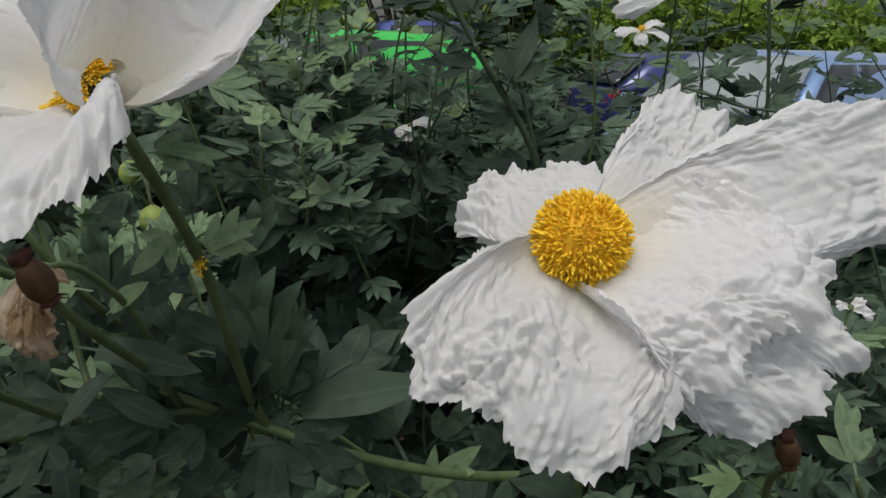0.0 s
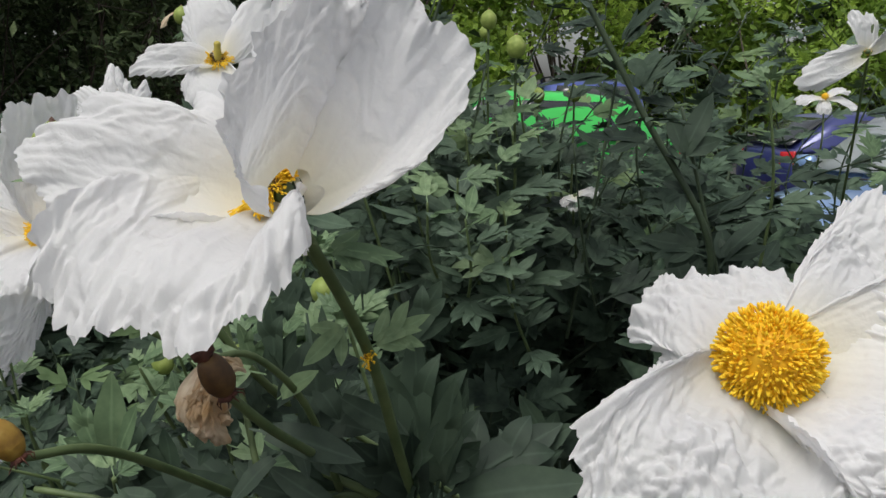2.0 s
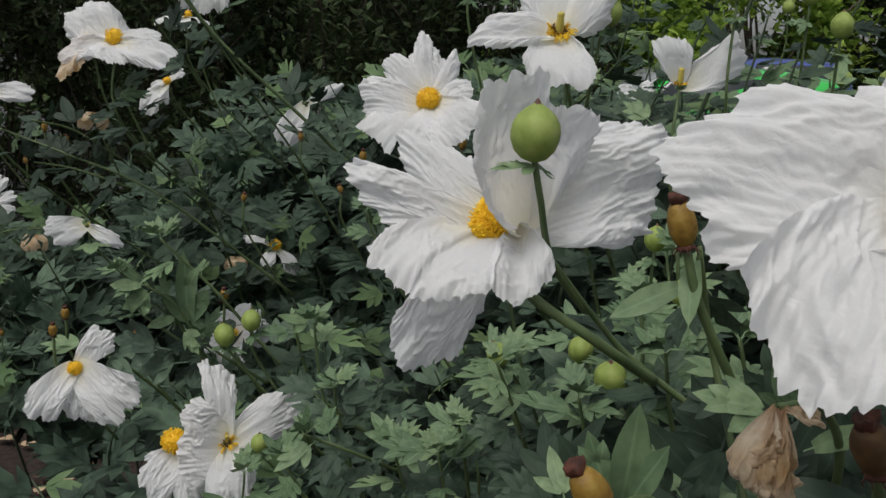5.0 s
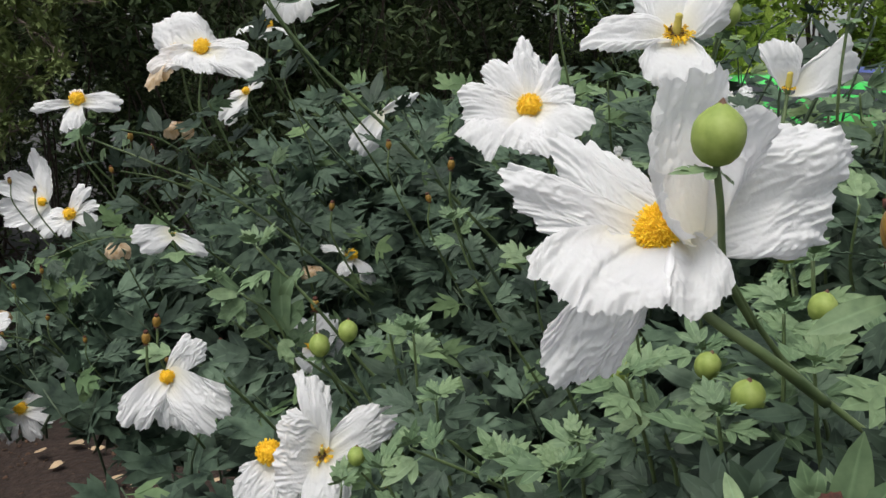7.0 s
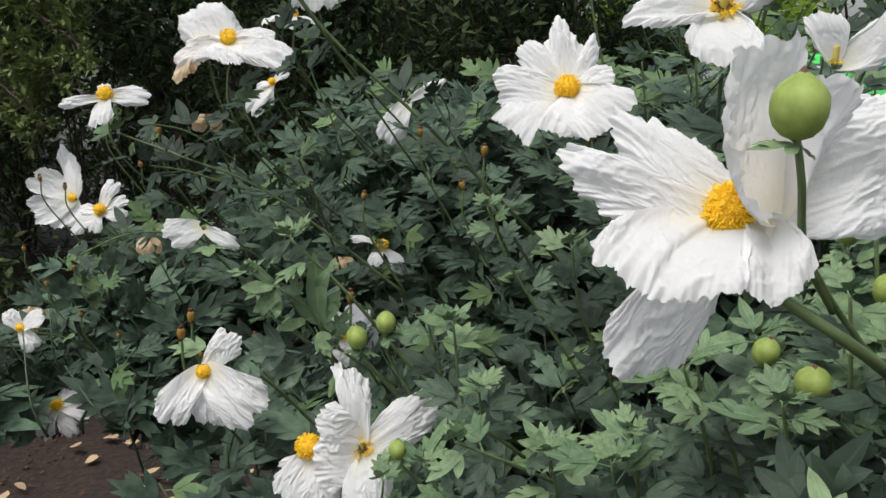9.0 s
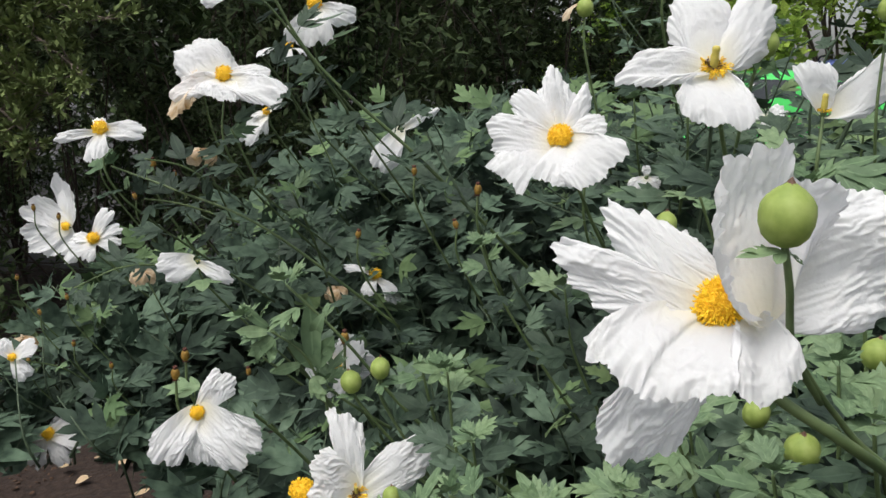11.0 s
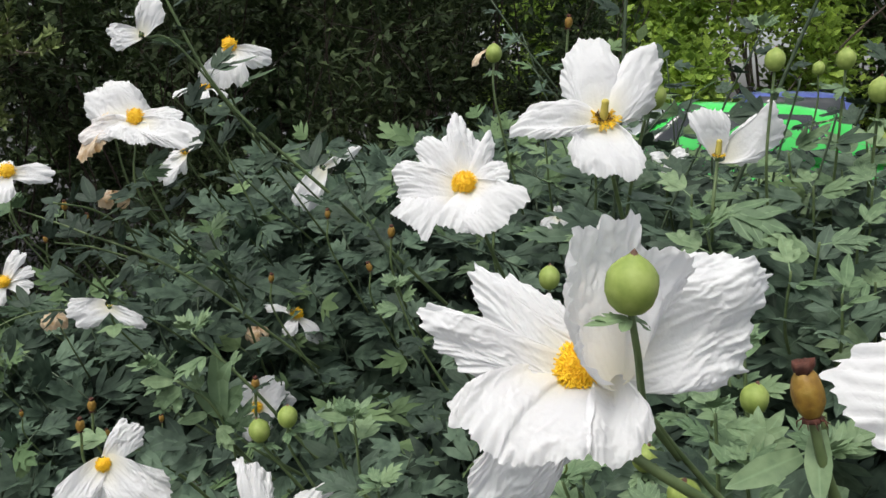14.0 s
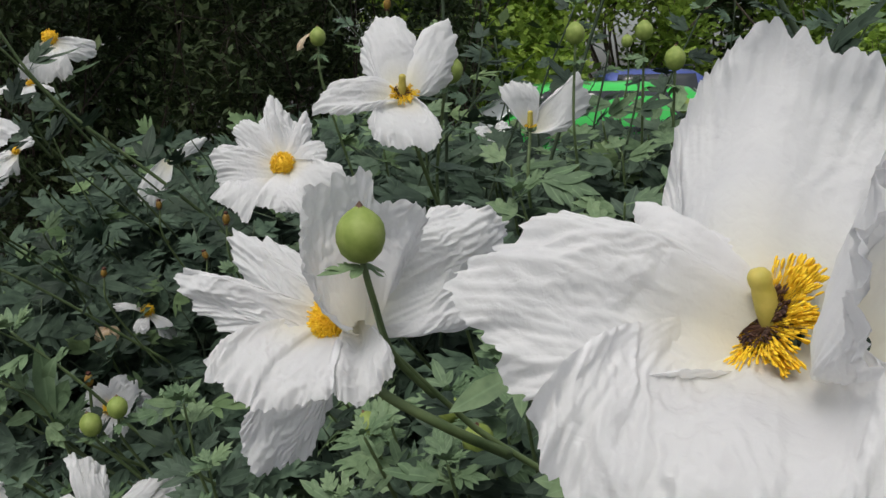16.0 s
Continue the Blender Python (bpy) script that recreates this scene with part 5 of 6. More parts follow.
bud((-0.205, 0.60, 1.425), 0.0088, [(0.005, 0.0, -0.04), (0.01, 0.04, -0.15)], (0.1, -0.1, 1), 4)
bud((-0.156, 1.079, 1.658), 0.0100, [(0.0, 0.01, -0.1), (0.0, 0.05, -0.20)], bracts=3)
bud((-0.121, 1.072, 1.626), 0.0118, [(0.0, 0.01, -0.1), (0.0, 0.05, -0.20)], bracts=3)
bud((-0.057, 1.243, 1.573), 0.0098, [(0.0, 0.01, -0.05), (0.0, 0.03, -0.17)])
bud((-0.105, 1.22, 1.570), 0.0090, [(0.0, 0.01, -0.05), (0.02, 0.03, -0.17)])
bud((-0.547, 1.064, 1.662), 0.0100, [(0.005, 0.0, -0.06), (0.03, 0.05, -0.20)], dried=True, label="green bud with a dried petal hanging from it")
bud((-1.056, 1.209, 1.579), 0.0085, [(0.0, 0.01, -0.06), (0.03, 0.05, -0.17)])
bud((-0.570, 0.656, 1.214), 0.0080, [(0.0, 0.02, -0.03), (0.05, 0.08, -0.12)])

# ---- seed heads and wilted remains ----
capsule((-0.120, 0.255, 1.471), 0.0051, 0.0180, [(0.004, 0.03, -0.024), (-0.002, 0.111, -0.071)], (-0.3, -0.35, 0.9), skin=CAPSULE_DARK)
capsule((0.1459, 0.3325, 1.381), 0.0051, 0.0175, [(0.004, 0.03, -0.03), (0.02, 0.06, -0.10)], (-0.25, -0.3, 0.9), "reddish brown seed capsule below a white poppy", CAPSULE_DARK)
capsule((-0.184, 0.240, 1.450), 0.0050, 0.0170, [(0.008, 0.04, -0.014), (0.014, 0.138, -0.078)], (-0.5, -0.2, 0.8), "ochre seed capsule with a dark red crown")
capsule((-0.1805, 0.333, 1.507), 0.0051, 0.0190, [(0.008, 0.004, -0.024), (0.030, 0.03, -0.072), (0.061, 0.117, -0.149)], (-0.25, -0.1, 1), "ochre seed capsule with a withered brown crown")
for x, y, z in ((-0.453, 1.051, 1.690), (-0.642, 0.982, 1.440), (-1.20, 1.02, 1.43), (-0.885, 0.74, 1.26), (-0.70, 0.78, 1.30), (-0.50, 0.95, 1.47), (-0.862, 0.70, 1.255)):
    capsule((x, y, z), 0.0045, 0.015, [(0.0, 0.01, -0.05), (0.01, 0.08, -0.15)], (0.1, -0.1, 1), "small yellow-brown seed capsule on a thin stem")
for k, (x, y, z) in enumerate(((-1.472, 1.020, 1.338), (-1.528, 1.020, 1.211), (-1.475, 1.020, 1.156), (-1.406, 1.020, 1.193), (-1.398, 1.020, 1.113), (-1.512, 1.020, 1.062), (-1.311, 1.020, 1.089), (-1.158, 1.020, 1.418), (-1.239, 1.020, 1.378), (-1.311, 1.020, 1.434), (-1.414, 1.020, 1.329), (-1.133, 1.020, 1.088), (-0.927, 0.900, 1.186), (-0.759, 0.900, 1.388), (-0.653, 0.950, 1.403), (-0.711, 0.950, 1.462))):
    capsule((x, y, z), 0.0034, 0.011, [(0.0, 0.008, -0.04), (0.02, 0.07, -0.13)], (0.3 * math.sin(2.1 * k), -0.2, 1), "tiny dried orange-brown seed head on a thin stem")
dead = thing("wilted_petals", (-0.144, 0.292, 1.470), "crumpled beige and brown dried petals hanging from a stem", "wilted petals")
for k, (x, y, z, h, w) in enumerate(((-0.009, -0.003, -0.029, 18, 0.2), (0.003, -0.005, -0.034, 15, 0.25), (0.014, 0.002, -0.004, 15, 0.2), (-0.004, 0.005, -0.030, 18, 0.3), (0.006, -0.003, -0.027, 20, -0.2), (-0.005, -0.006, -0.020, 20, 0.3))):
    under("dried_petal", fan(Vector((x, y, z)) * 0.88, Vector((-0.5 + 0.4 * k, -0.9, 0.3)), h * 0.85, w, 50 + k, 50, 60, 1.7, WILTED, 1.7), dead)
v, f = tube(smooth_path([Vector((0, 0, 0)), Vector((0.012, 0.012, -0.002)), Vector((0.022, 0.04, -0.03)), Vector((0.023, 0.082, -0.086))], 5), 0.0012, 0.0018, 7)
under("stem", mesh_of("stem", v, f, STEM), dead)
for x, y, z in ((-1.089, 1.000, 1.465), (-1.055, 1.300, 1.200), (-1.565, 1.050, 1.093), (-1.265, 1.050, 1.255)):
    w = thing("wilted_petals", (x, y, z), "small beige dried petals among the leaves", "wilted petals", "wilted petals on the shrub")
    for k in range(3):
        a = k * 2.1 + x * 9
        under("dried_petal", fan(Vector((0.020 * math.cos(a), 0.020 * math.sin(a), -0.020)), Vector((0, -0.5, 0.8)), 34, 0.3, 70 + k + x, 22, 26, 1.6, WILTED, 1.4), w)
    v, f = tube([Vector((0, 0, 0)), Vector((0.01, 0.06, -0.12))], 0.001, 0.0015, 6)
    under("stem", mesh_of("stem", v, f, STEM), w)

# ---- near branches and shoots ----
shoot([(0.10, 0.50, 1.29), (0.023, 0.438, 1.317), (-0.039, 0.403, 1.345), (-0.086, 0.392, 1.366), (-0.13, 0.374, 1.392)], 0.0034, 5, 0.075, start=0.2, label="thick arching green branch with broad leaves")
shoot([(-0.06, 0.41, 1.352), (-0.136, 0.389, 1.370), (-0.202, 0.368, 1.369), (-0.27, 0.36, 1.375)], 0.0028, 5, 0.06, label="low green branch with spreading leaves")
near = thing("leafy_shoot", (-0.081, 0.399, 1.369), "cluster of broad grey-green leaves at a branch joint", "shoot", "leafy shoots of the shrub")
NR = random.Random(77)
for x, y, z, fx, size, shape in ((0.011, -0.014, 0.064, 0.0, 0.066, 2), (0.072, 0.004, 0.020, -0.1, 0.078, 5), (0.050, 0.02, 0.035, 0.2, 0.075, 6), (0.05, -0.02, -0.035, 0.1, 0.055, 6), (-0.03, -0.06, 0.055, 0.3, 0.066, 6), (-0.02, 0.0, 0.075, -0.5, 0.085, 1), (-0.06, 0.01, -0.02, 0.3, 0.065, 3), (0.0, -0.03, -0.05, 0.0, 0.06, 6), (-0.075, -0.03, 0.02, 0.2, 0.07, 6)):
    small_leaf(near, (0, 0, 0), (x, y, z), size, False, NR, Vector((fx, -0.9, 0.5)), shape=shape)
# Shade among these low leaves is painted through LEAF's darker green.
low = thing("leafy_shoot", (-0.14, 0.41, 1.31), "low cluster of broad grey-green leaves with shade painted in", "shoot", "leafy shoots of the shrub")
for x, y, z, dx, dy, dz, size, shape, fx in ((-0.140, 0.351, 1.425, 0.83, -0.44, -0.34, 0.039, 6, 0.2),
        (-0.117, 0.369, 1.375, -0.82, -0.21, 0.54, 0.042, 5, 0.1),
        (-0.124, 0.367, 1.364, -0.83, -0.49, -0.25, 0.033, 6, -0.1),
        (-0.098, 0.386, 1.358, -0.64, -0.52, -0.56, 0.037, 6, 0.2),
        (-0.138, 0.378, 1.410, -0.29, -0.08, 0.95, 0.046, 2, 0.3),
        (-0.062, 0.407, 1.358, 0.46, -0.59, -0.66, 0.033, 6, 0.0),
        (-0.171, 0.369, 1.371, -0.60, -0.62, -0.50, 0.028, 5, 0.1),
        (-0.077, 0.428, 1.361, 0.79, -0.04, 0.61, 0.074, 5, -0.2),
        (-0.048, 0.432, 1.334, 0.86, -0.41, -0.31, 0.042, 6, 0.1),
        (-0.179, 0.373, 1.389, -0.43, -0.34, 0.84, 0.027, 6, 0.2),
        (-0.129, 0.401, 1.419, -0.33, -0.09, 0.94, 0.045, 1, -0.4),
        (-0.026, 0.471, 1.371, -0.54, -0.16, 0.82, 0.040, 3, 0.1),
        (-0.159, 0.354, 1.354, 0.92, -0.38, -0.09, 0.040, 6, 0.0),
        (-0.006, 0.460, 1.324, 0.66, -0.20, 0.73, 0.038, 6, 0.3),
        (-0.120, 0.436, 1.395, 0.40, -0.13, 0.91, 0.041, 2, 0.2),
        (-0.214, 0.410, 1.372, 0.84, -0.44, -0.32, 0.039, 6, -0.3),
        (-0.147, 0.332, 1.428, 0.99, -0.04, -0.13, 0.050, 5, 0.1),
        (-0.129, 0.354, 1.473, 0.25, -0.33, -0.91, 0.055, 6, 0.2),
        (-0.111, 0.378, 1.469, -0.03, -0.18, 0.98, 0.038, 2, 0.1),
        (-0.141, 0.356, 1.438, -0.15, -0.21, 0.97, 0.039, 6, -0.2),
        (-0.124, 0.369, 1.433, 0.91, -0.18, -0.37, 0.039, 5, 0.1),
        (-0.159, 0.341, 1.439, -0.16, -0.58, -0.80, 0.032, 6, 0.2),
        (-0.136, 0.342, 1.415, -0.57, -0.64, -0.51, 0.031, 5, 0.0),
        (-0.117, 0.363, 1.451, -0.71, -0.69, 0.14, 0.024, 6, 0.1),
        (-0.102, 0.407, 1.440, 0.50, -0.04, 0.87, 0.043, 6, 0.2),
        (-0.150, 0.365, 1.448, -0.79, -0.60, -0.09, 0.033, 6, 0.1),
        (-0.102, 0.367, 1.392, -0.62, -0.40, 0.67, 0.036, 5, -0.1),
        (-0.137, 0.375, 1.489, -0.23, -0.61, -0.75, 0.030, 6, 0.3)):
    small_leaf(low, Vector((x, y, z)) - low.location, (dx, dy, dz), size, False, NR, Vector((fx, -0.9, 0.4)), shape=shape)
v, f = tube(smooth_path([Vector((0.03, 0.10, -0.10)), Vector((0.02, 0.05, -0.03)), Vector((-0.02, 0.0, 0.03)), Vector((-0.08, -0.02, 0.08))], 6), 0.003, 0.0016, 8)
under("stem", mesh_of("stem", v, f, DARK_STEM), low)
shoot([(-0.04, 0.54, 1.27), (-0.10, 0.47, 1.35), (-0.197, 0.420, 1.427), (-0.222, 0.402, 1.455), (-0.2378, 0.373, 1.4865)], 0.0020, 3, 0.05, start=0.15, stop=0.6, label="stout green stem carrying a white poppy")
shoot([(-0.30, 0.62, 1.22), (-0.31, 0.60, 1.30), (-0.325, 0.586, 1.362)], 0.0016, 6, 0.045, True)
shoot([(-0.24, 0.62, 1.20), (-0.24, 0.57, 1.30), (-0.235, 0.55, 1.36)], 0.0016, 9, 0.055, True)
shoot([(-0.18, 0.70, 1.10), (-0.195, 0.63, 1.30), (-0.215, 0.62, 1.45)], 0.0022, 12, 0.050, True, rosette=5)
shoot([(-0.12, 0.60, 1.20), (-0.14, 0.55, 1.32), (-0.165, 0.53, 1.42)], 0.0020, 11, 0.060, True, rosette=6)
shoot([(-0.22, 0.50, 1.26), (-0.20, 0.45, 1.32), (-0.175, 0.42, 1.37)], 0.0022, 9, 0.055)
shoot([(-0.26, 0.44, 1.28), (-0.235, 0.38, 1.35), (-0.215, 0.34, 1.395)], 0.0020, 7, 0.045, mat=STEM, rosette=2)
shoot([(-0.40, 0.68, 1.10), (-0.405, 0.63, 1.20), (-0.41, 0.60, 1.27)], 0.0018, 8, 0.055, True, rosette=7)
shoot([(-0.33, 0.60, 1.15), (-0.34, 0.55, 1.25), (-0.345, 0.53, 1.31)], 0.0018, 8, 0.05, True, rosette=6)
shoot([(-0.52, 0.84, 1.14), (-0.60, 0.76, 1.24), (-0.655, 0.71, 1.33), (-0.70, 0.68, 1.385)], 0.0021, 9, 0.052, True, rosette=5, label="pale green young shoot arching over the shrub")
shoot([(-0.58, 0.82, 1.12), (-0.68, 0.74, 1.24), (-0.745, 0.70, 1.30)], 0.0020, 9, 0.05, True, rosette=3)
shoot([(-0.50, 0.76, 1.10), (-0.525, 0.70, 1.24), (-0.53, 0.68, 1.33)], 0.0018, 7, 0.05, True, rosette=6)
shoot([(-0.45, 0.72, 1.02), (-0.50, 0.66, 1.14), (-0.53, 0.63, 1.22)], 0.0020, 8, 0.055, True, rosette=5)
shoot([(-0.58, 0.72, 1.00), (-0.59, 0.66, 1.10), (-0.575, 0.64, 1.19)], 0.0018, 8, 0.05, True, rosette=4)
shoot([(0.04, 1.00, 1.22), (0.10, 0.90, 1.40), (0.02, 0.86, 1.56), (-0.07, 0.84, 1.72)], 0.0042, 22, 0.092, label="tall dark cane with broad grey-green leaves", mat=DARK_STEM, start=0.05)
shoot([(0.15, 0.95, 1.25), (0.10, 0.90, 1.42), (0.06, 0.88, 1.56)], 0.0026, 10, 0.075, mat=DARK_STEM)
shoot([(0.38, 1.05, 1.20), (0.36, 0.98, 1.45), (0.33, 0.95, 1.68)], 0.0030, 10, 0.06, mat=DARK_STEM, label="tall leafy cane in front of the parked cars")
shoot([(0.55, 0.95, 1.20), (0.52, 0.92, 1.45), (0.43, 0.90, 1.60), (0.36, 0.90, 1.66)], 0.0030, 10, 0.055, mat=DARK_STEM, label="tall leafy cane in front of the parked cars")
shoot([(0.45, 0.80, 1.25), (0.36, 0.80, 1.46), (0.26, 0.80, 1.50), (0.21, 0.80, 1.515)], 0.0018, 9, 0.04, True, mat=DARK_STEM)
shoot([(-0.05, 1.15, 1.25), (-0.02, 1.12, 1.45), (0.0, 1.10, 1.60)], 0.0024, 9, 0.06, mat=DARK_STEM, rosette=6)
shoot([(0.16, 1.05, 1.30), (0.17, 1.0, 1.46), (0.155, 0.98, 1.585)], 0.0022, 8, 0.055, True, rosette=7)
shoot([(-0.26, 1.10, 1.25), (-0.27, 1.05, 1.45), (-0.22, 1.02, 1.62), (-0.18, 1.0, 1.74)], 0.0028, 8, 0.05, mat=DARK_STEM, label="tall cane with sparse leaves against the trees")
shoot([(-0.42, 1.15, 1.25), (-0.40, 1.12, 1.50), (-0.40, 1.10, 1.85)], 0.0030, 6, 0.06, mat=DARK_STEM)
shoot([(-0.66, 1.40, 1.20), (-0.80, 1.15, 1.45), (-0.93, 1.05, 1.60), (-1.00, 1.0, 1.75)], 0.0030, 15, 0.062, label="long arching cane with grey-green leaves", mat=STEM)
shoot([(-0.60, 1.30, 1.10), (-0.72, 1.15, 1.38), (-0.80, 1.12, 1.52)], 0.0026, 11, 0.062, mat=DARK_STEM)
shoot([(-0.84, 1.15, 1.20), (-0.97, 1.0, 1.36), (-1.10, 0.96, 1.41), (-1.19, 0.93, 1.44)], 0.0022, 11, 0.045, True)
shoot([(-1.05, 1.35, 1.05), (-1.02, 1.20, 1.28), (-1.00, 1.10, 1.40)], 0.0024, 10, 0.075)
shoot([(-0.52, 1.05, 1.15), (-0.60, 0.99, 1.30), (-0.63, 0.97, 1.38)], 0.0020, 10, 0.05, True, rosette=5)
shoot([(-0.45, 0.98, 1.15), (-0.49, 0.92, 1.28), (-0.50, 0.90, 1.36)], 0.0020, 10, 0.06, rosette=4)
shoot([(-0.30, 0.95, 1.20), (-0.33, 0.88, 1.38), (-0.36, 0.85, 1.48)], 0.0022, 10, 0.065)
shoot([(-0.20, 0.98, 1.20), (-0.24, 0.92, 1.38), (-0.27, 0.90, 1.49)], 0.0022, 10, 0.065, rosette=3)
shoot([(0.30, 0.50, 1.15), (0.24, 0.42, 1.27), (0.20, 0.38, 1.35)], 0.0026, 8, 0.065, label="broad-leaved shoot below a white poppy")
shoot([(0.10, 0.55, 1.10), (0.03, 0.48, 1.24), (-0.03, 0.44, 1.31)], 0.0026, 8, 0.07, label="broad-leaved shoot in deep shade")
shoot([(-0.25, 0.48, 1.18), (-0.20, 0.42, 1.27), (-0.16, 0.40, 1.33)], 0.0024, 8, 0.065)
shoot([(-0.295, 0.635, 1.259), (-0.305, 0.615, 1.316), (-0.334, 0.616, 1.352)], 0.0017, 9, 0.055, True, rosette=3, label="pale green lobed shoot standing among buds")
shoot([(-0.250, 0.636, 1.262), (-0.254, 0.621, 1.328), (-0.278, 0.626, 1.375)], 0.0017, 10, 0.055, True, rosette=3, label="pale green lobed shoot standing among buds")
shoot([(-0.220, 0.694, 1.252), (-0.216, 0.691, 1.349), (-0.232, 0.708, 1.426)], 0.0017, 14, 0.055, True, rosette=3, label="pale green lobed shoot standing among buds")
shoot([(-0.231, 0.623, 1.265), (-0.225, 0.599, 1.321), (-0.239, 0.596, 1.357)], 0.0017, 9, 0.055, True, rosette=3, label="pale green lobed shoot standing among buds")
shoot([(-0.284, 0.672, 1.203), (-0.279, 0.649, 1.261), (-0.293, 0.646, 1.299)], 0.0017, 9, 0.055, True, rosette=3, label="pale green lobed shoot standing among buds")
shoot([(-0.374, 0.707, 1.154), (-0.366, 0.685, 1.215), (-0.379, 0.684, 1.255)], 0.0017, 9, 0.055, True, rosette=3, label="pale green lobed shoot standing among buds")
shoot([(-0.194, 0.582, 1.302), (-0.192, 0.567, 1.355), (-0.210, 0.572, 1.388)], 0.0017, 9, 0.055, True, rosette=3, label="pale green lobed shoot standing among buds")
shoot([(-0.455, 0.724, 1.110), (-0.437, 0.702, 1.172), (-0.440, 0.700, 1.214)], 0.0017, 8, 0.055, True, rosette=3, label="pale green lobed shoot standing among buds")
shoot([(-0.256, 0.744, 1.249), (-0.247, 0.725, 1.318), (-0.258, 0.727, 1.367)], 0.0017, 11, 0.055, True, rosette=3, label="pale green lobed shoot standing among buds")
twig = thing("leafy_shoot", (-0.099, 0.275, 1.514), "narrow green leaf on the stem below a poppy", "shoot", "leafy shoots of the shrub")
small_leaf(twig, (0, 0, 0), (0.045, 0.012, 0.003), 0.030, True, NR, Vector((0, -0.7, 0.7)), shape=2)
small_leaf(twig, (0.004, 0.035, -0.03), (-0.02, -0.01, -0.02), 0.026, True, NR, Vector((0, -0.7, 0.7)), shape=3)
small_leaf(twig, (0.005, 0.042, -0.045), (0.03, 0.0, 0.02), 0.030, True, NR, Vector((0, -0.7, 0.7)), shape=0)
node = thing("withered_flower_remains", (-0.0905, 0.3143, 1.4668), "tiny yellow withered stamens caught on a stem", "withered flower")
v, f = stamen_crown(40, 0.0045, Vector((-0.3, -0.8, 0.4)).normalized(), random.Random(9), (0.0, 0.9), (0.4, 1.0), 3.0)
under("stamens", mesh_of("stamens", v, f, STAMEN), node)
small_leaf(node, (0, 0.001, 0), (-0.8, -0.2, -0.2), 0.018, False, NR, Vector((0, -0.5, 0.8)), shape=2)
shoot([(-0.285, 0.569, 1.281), (-0.292, 0.534, 1.340), (-0.304, 0.516, 1.385)], 0.0017, 8, 0.042, True, rosette=3, label="pale green lobed shoot standing among buds")
shoot([(-0.237, 0.527, 1.293), (-0.244, 0.514, 1.346), (-0.249, 0.507, 1.376)], 0.0017, 8, 0.045, True, rosette=3, label="pale green lobed shoot standing among buds")
shoot([(-0.214, 0.560, 1.283), (-0.218, 0.545, 1.374), (-0.224, 0.545, 1.431)], 0.0017, 13, 0.045, True, rosette=3, label="pale green lobed shoot standing among buds")
shoot([(-0.336, 0.580, 1.244), (-0.336, 0.558, 1.296), (-0.340, 0.552, 1.324)], 0.0017, 6, 0.040, True, rosette=3, label="pale green lobed shoot standing among buds")
shoot([(-0.188, 0.536, 1.324), (-0.198, 0.521, 1.374), (-0.204, 0.516, 1.412)], 0.0017, 8, 0.045, True, rosette=3, label="pale green lobed shoot standing among buds")
shoot([(-0.268, 0.555, 1.281), (-0.274, 0.540, 1.324), (-0.284, 0.531, 1.357)], 0.0017, 7, 0.042, True, rosette=3, label="pale green lobed shoot standing among buds")
shoot([(-0.405, 0.654, 1.217), (-0.438, 0.600, 1.256), (-0.471, 0.567, 1.280)], 0.0017, 9, 0.045, True, rosette=3, label="pale green lobed shoot standing among buds")
shoot([(-0.225, 0.587, 1.277), (-0.233, 0.583, 1.327), (-0.235, 0.582, 1.372)], 0.0017, 9, 0.042, True, rosette=3, label="pale green lobed shoot standing among buds")
shoot([(-1.045, 1.007, 1.405), (-1.071, 0.947, 1.446), (-1.091, 0.896, 1.460)], 0.0019, 8, 0.060, label="grey-green leafy shoot at the shrub's edge", mat=STEM)
shoot([(-0.968, 0.988, 1.414), (-0.981, 0.969, 1.462), (-0.988, 0.950, 1.502)], 0.0019, 7, 0.060, label="grey-green leafy shoot at the shrub's edge", mat=STEM)
shoot([(-1.059, 1.047, 1.355), (-1.124, 1.000, 1.382), (-1.162, 0.962, 1.392)], 0.0019, 8, 0.065, label="grey-green leafy shoot at the shrub's edge", mat=STEM)
shoot([(-0.981, 1.111, 1.508), (-0.985, 1.062, 1.559), (-0.986, 1.013, 1.599)], 0.0019, 7, 0.060, label="grey-green leafy shoot at the shrub's edge", mat=STEM)
shoot([(-1.099, 1.017, 1.287), (-1.167, 0.931, 1.297), (-1.197, 0.859, 1.276)], 0.0019, 9, 0.070, label="grey-green leafy shoot at the shrub's edge", mat=STEM)
shoot([(-0.32, 1.21, 1.28), (-0.38, 1.18, 1.50), (-0.36, 1.16, 1.66)], 0.0020, 11, 0.062, mat=DARK_STEM, rosette=0, label="upright leafy cane before the parked cars")
shoot([(-0.24, 1.27, 1.28), (-0.30, 1.24, 1.54), (-0.25, 1.22, 1.70)], 0.0020, 11, 0.062, mat=DARK_STEM, rosette=3, label="upright leafy cane before the parked cars")
shoot([(-0.16, 1.20, 1.28), (-0.22, 1.17, 1.48), (-0.20, 1.15, 1.64)], 0.0020, 11, 0.062, mat=DARK_STEM, rosette=0, label="upright leafy cane before the parked cars")
shoot([(-0.08, 1.29, 1.28), (-0.14, 1.26, 1.53), (-0.09, 1.24, 1.69)], 0.0020, 11, 0.062, mat=DARK_STEM, rosette=3, label="upright leafy cane before the parked cars")
shoot([(-0.01, 1.21, 1.28), (-0.07, 1.18, 1.46), (-0.05, 1.16, 1.62)], 0.0020, 11, 0.062, mat=DARK_STEM, rosette=0, label="upright leafy cane before the parked cars")
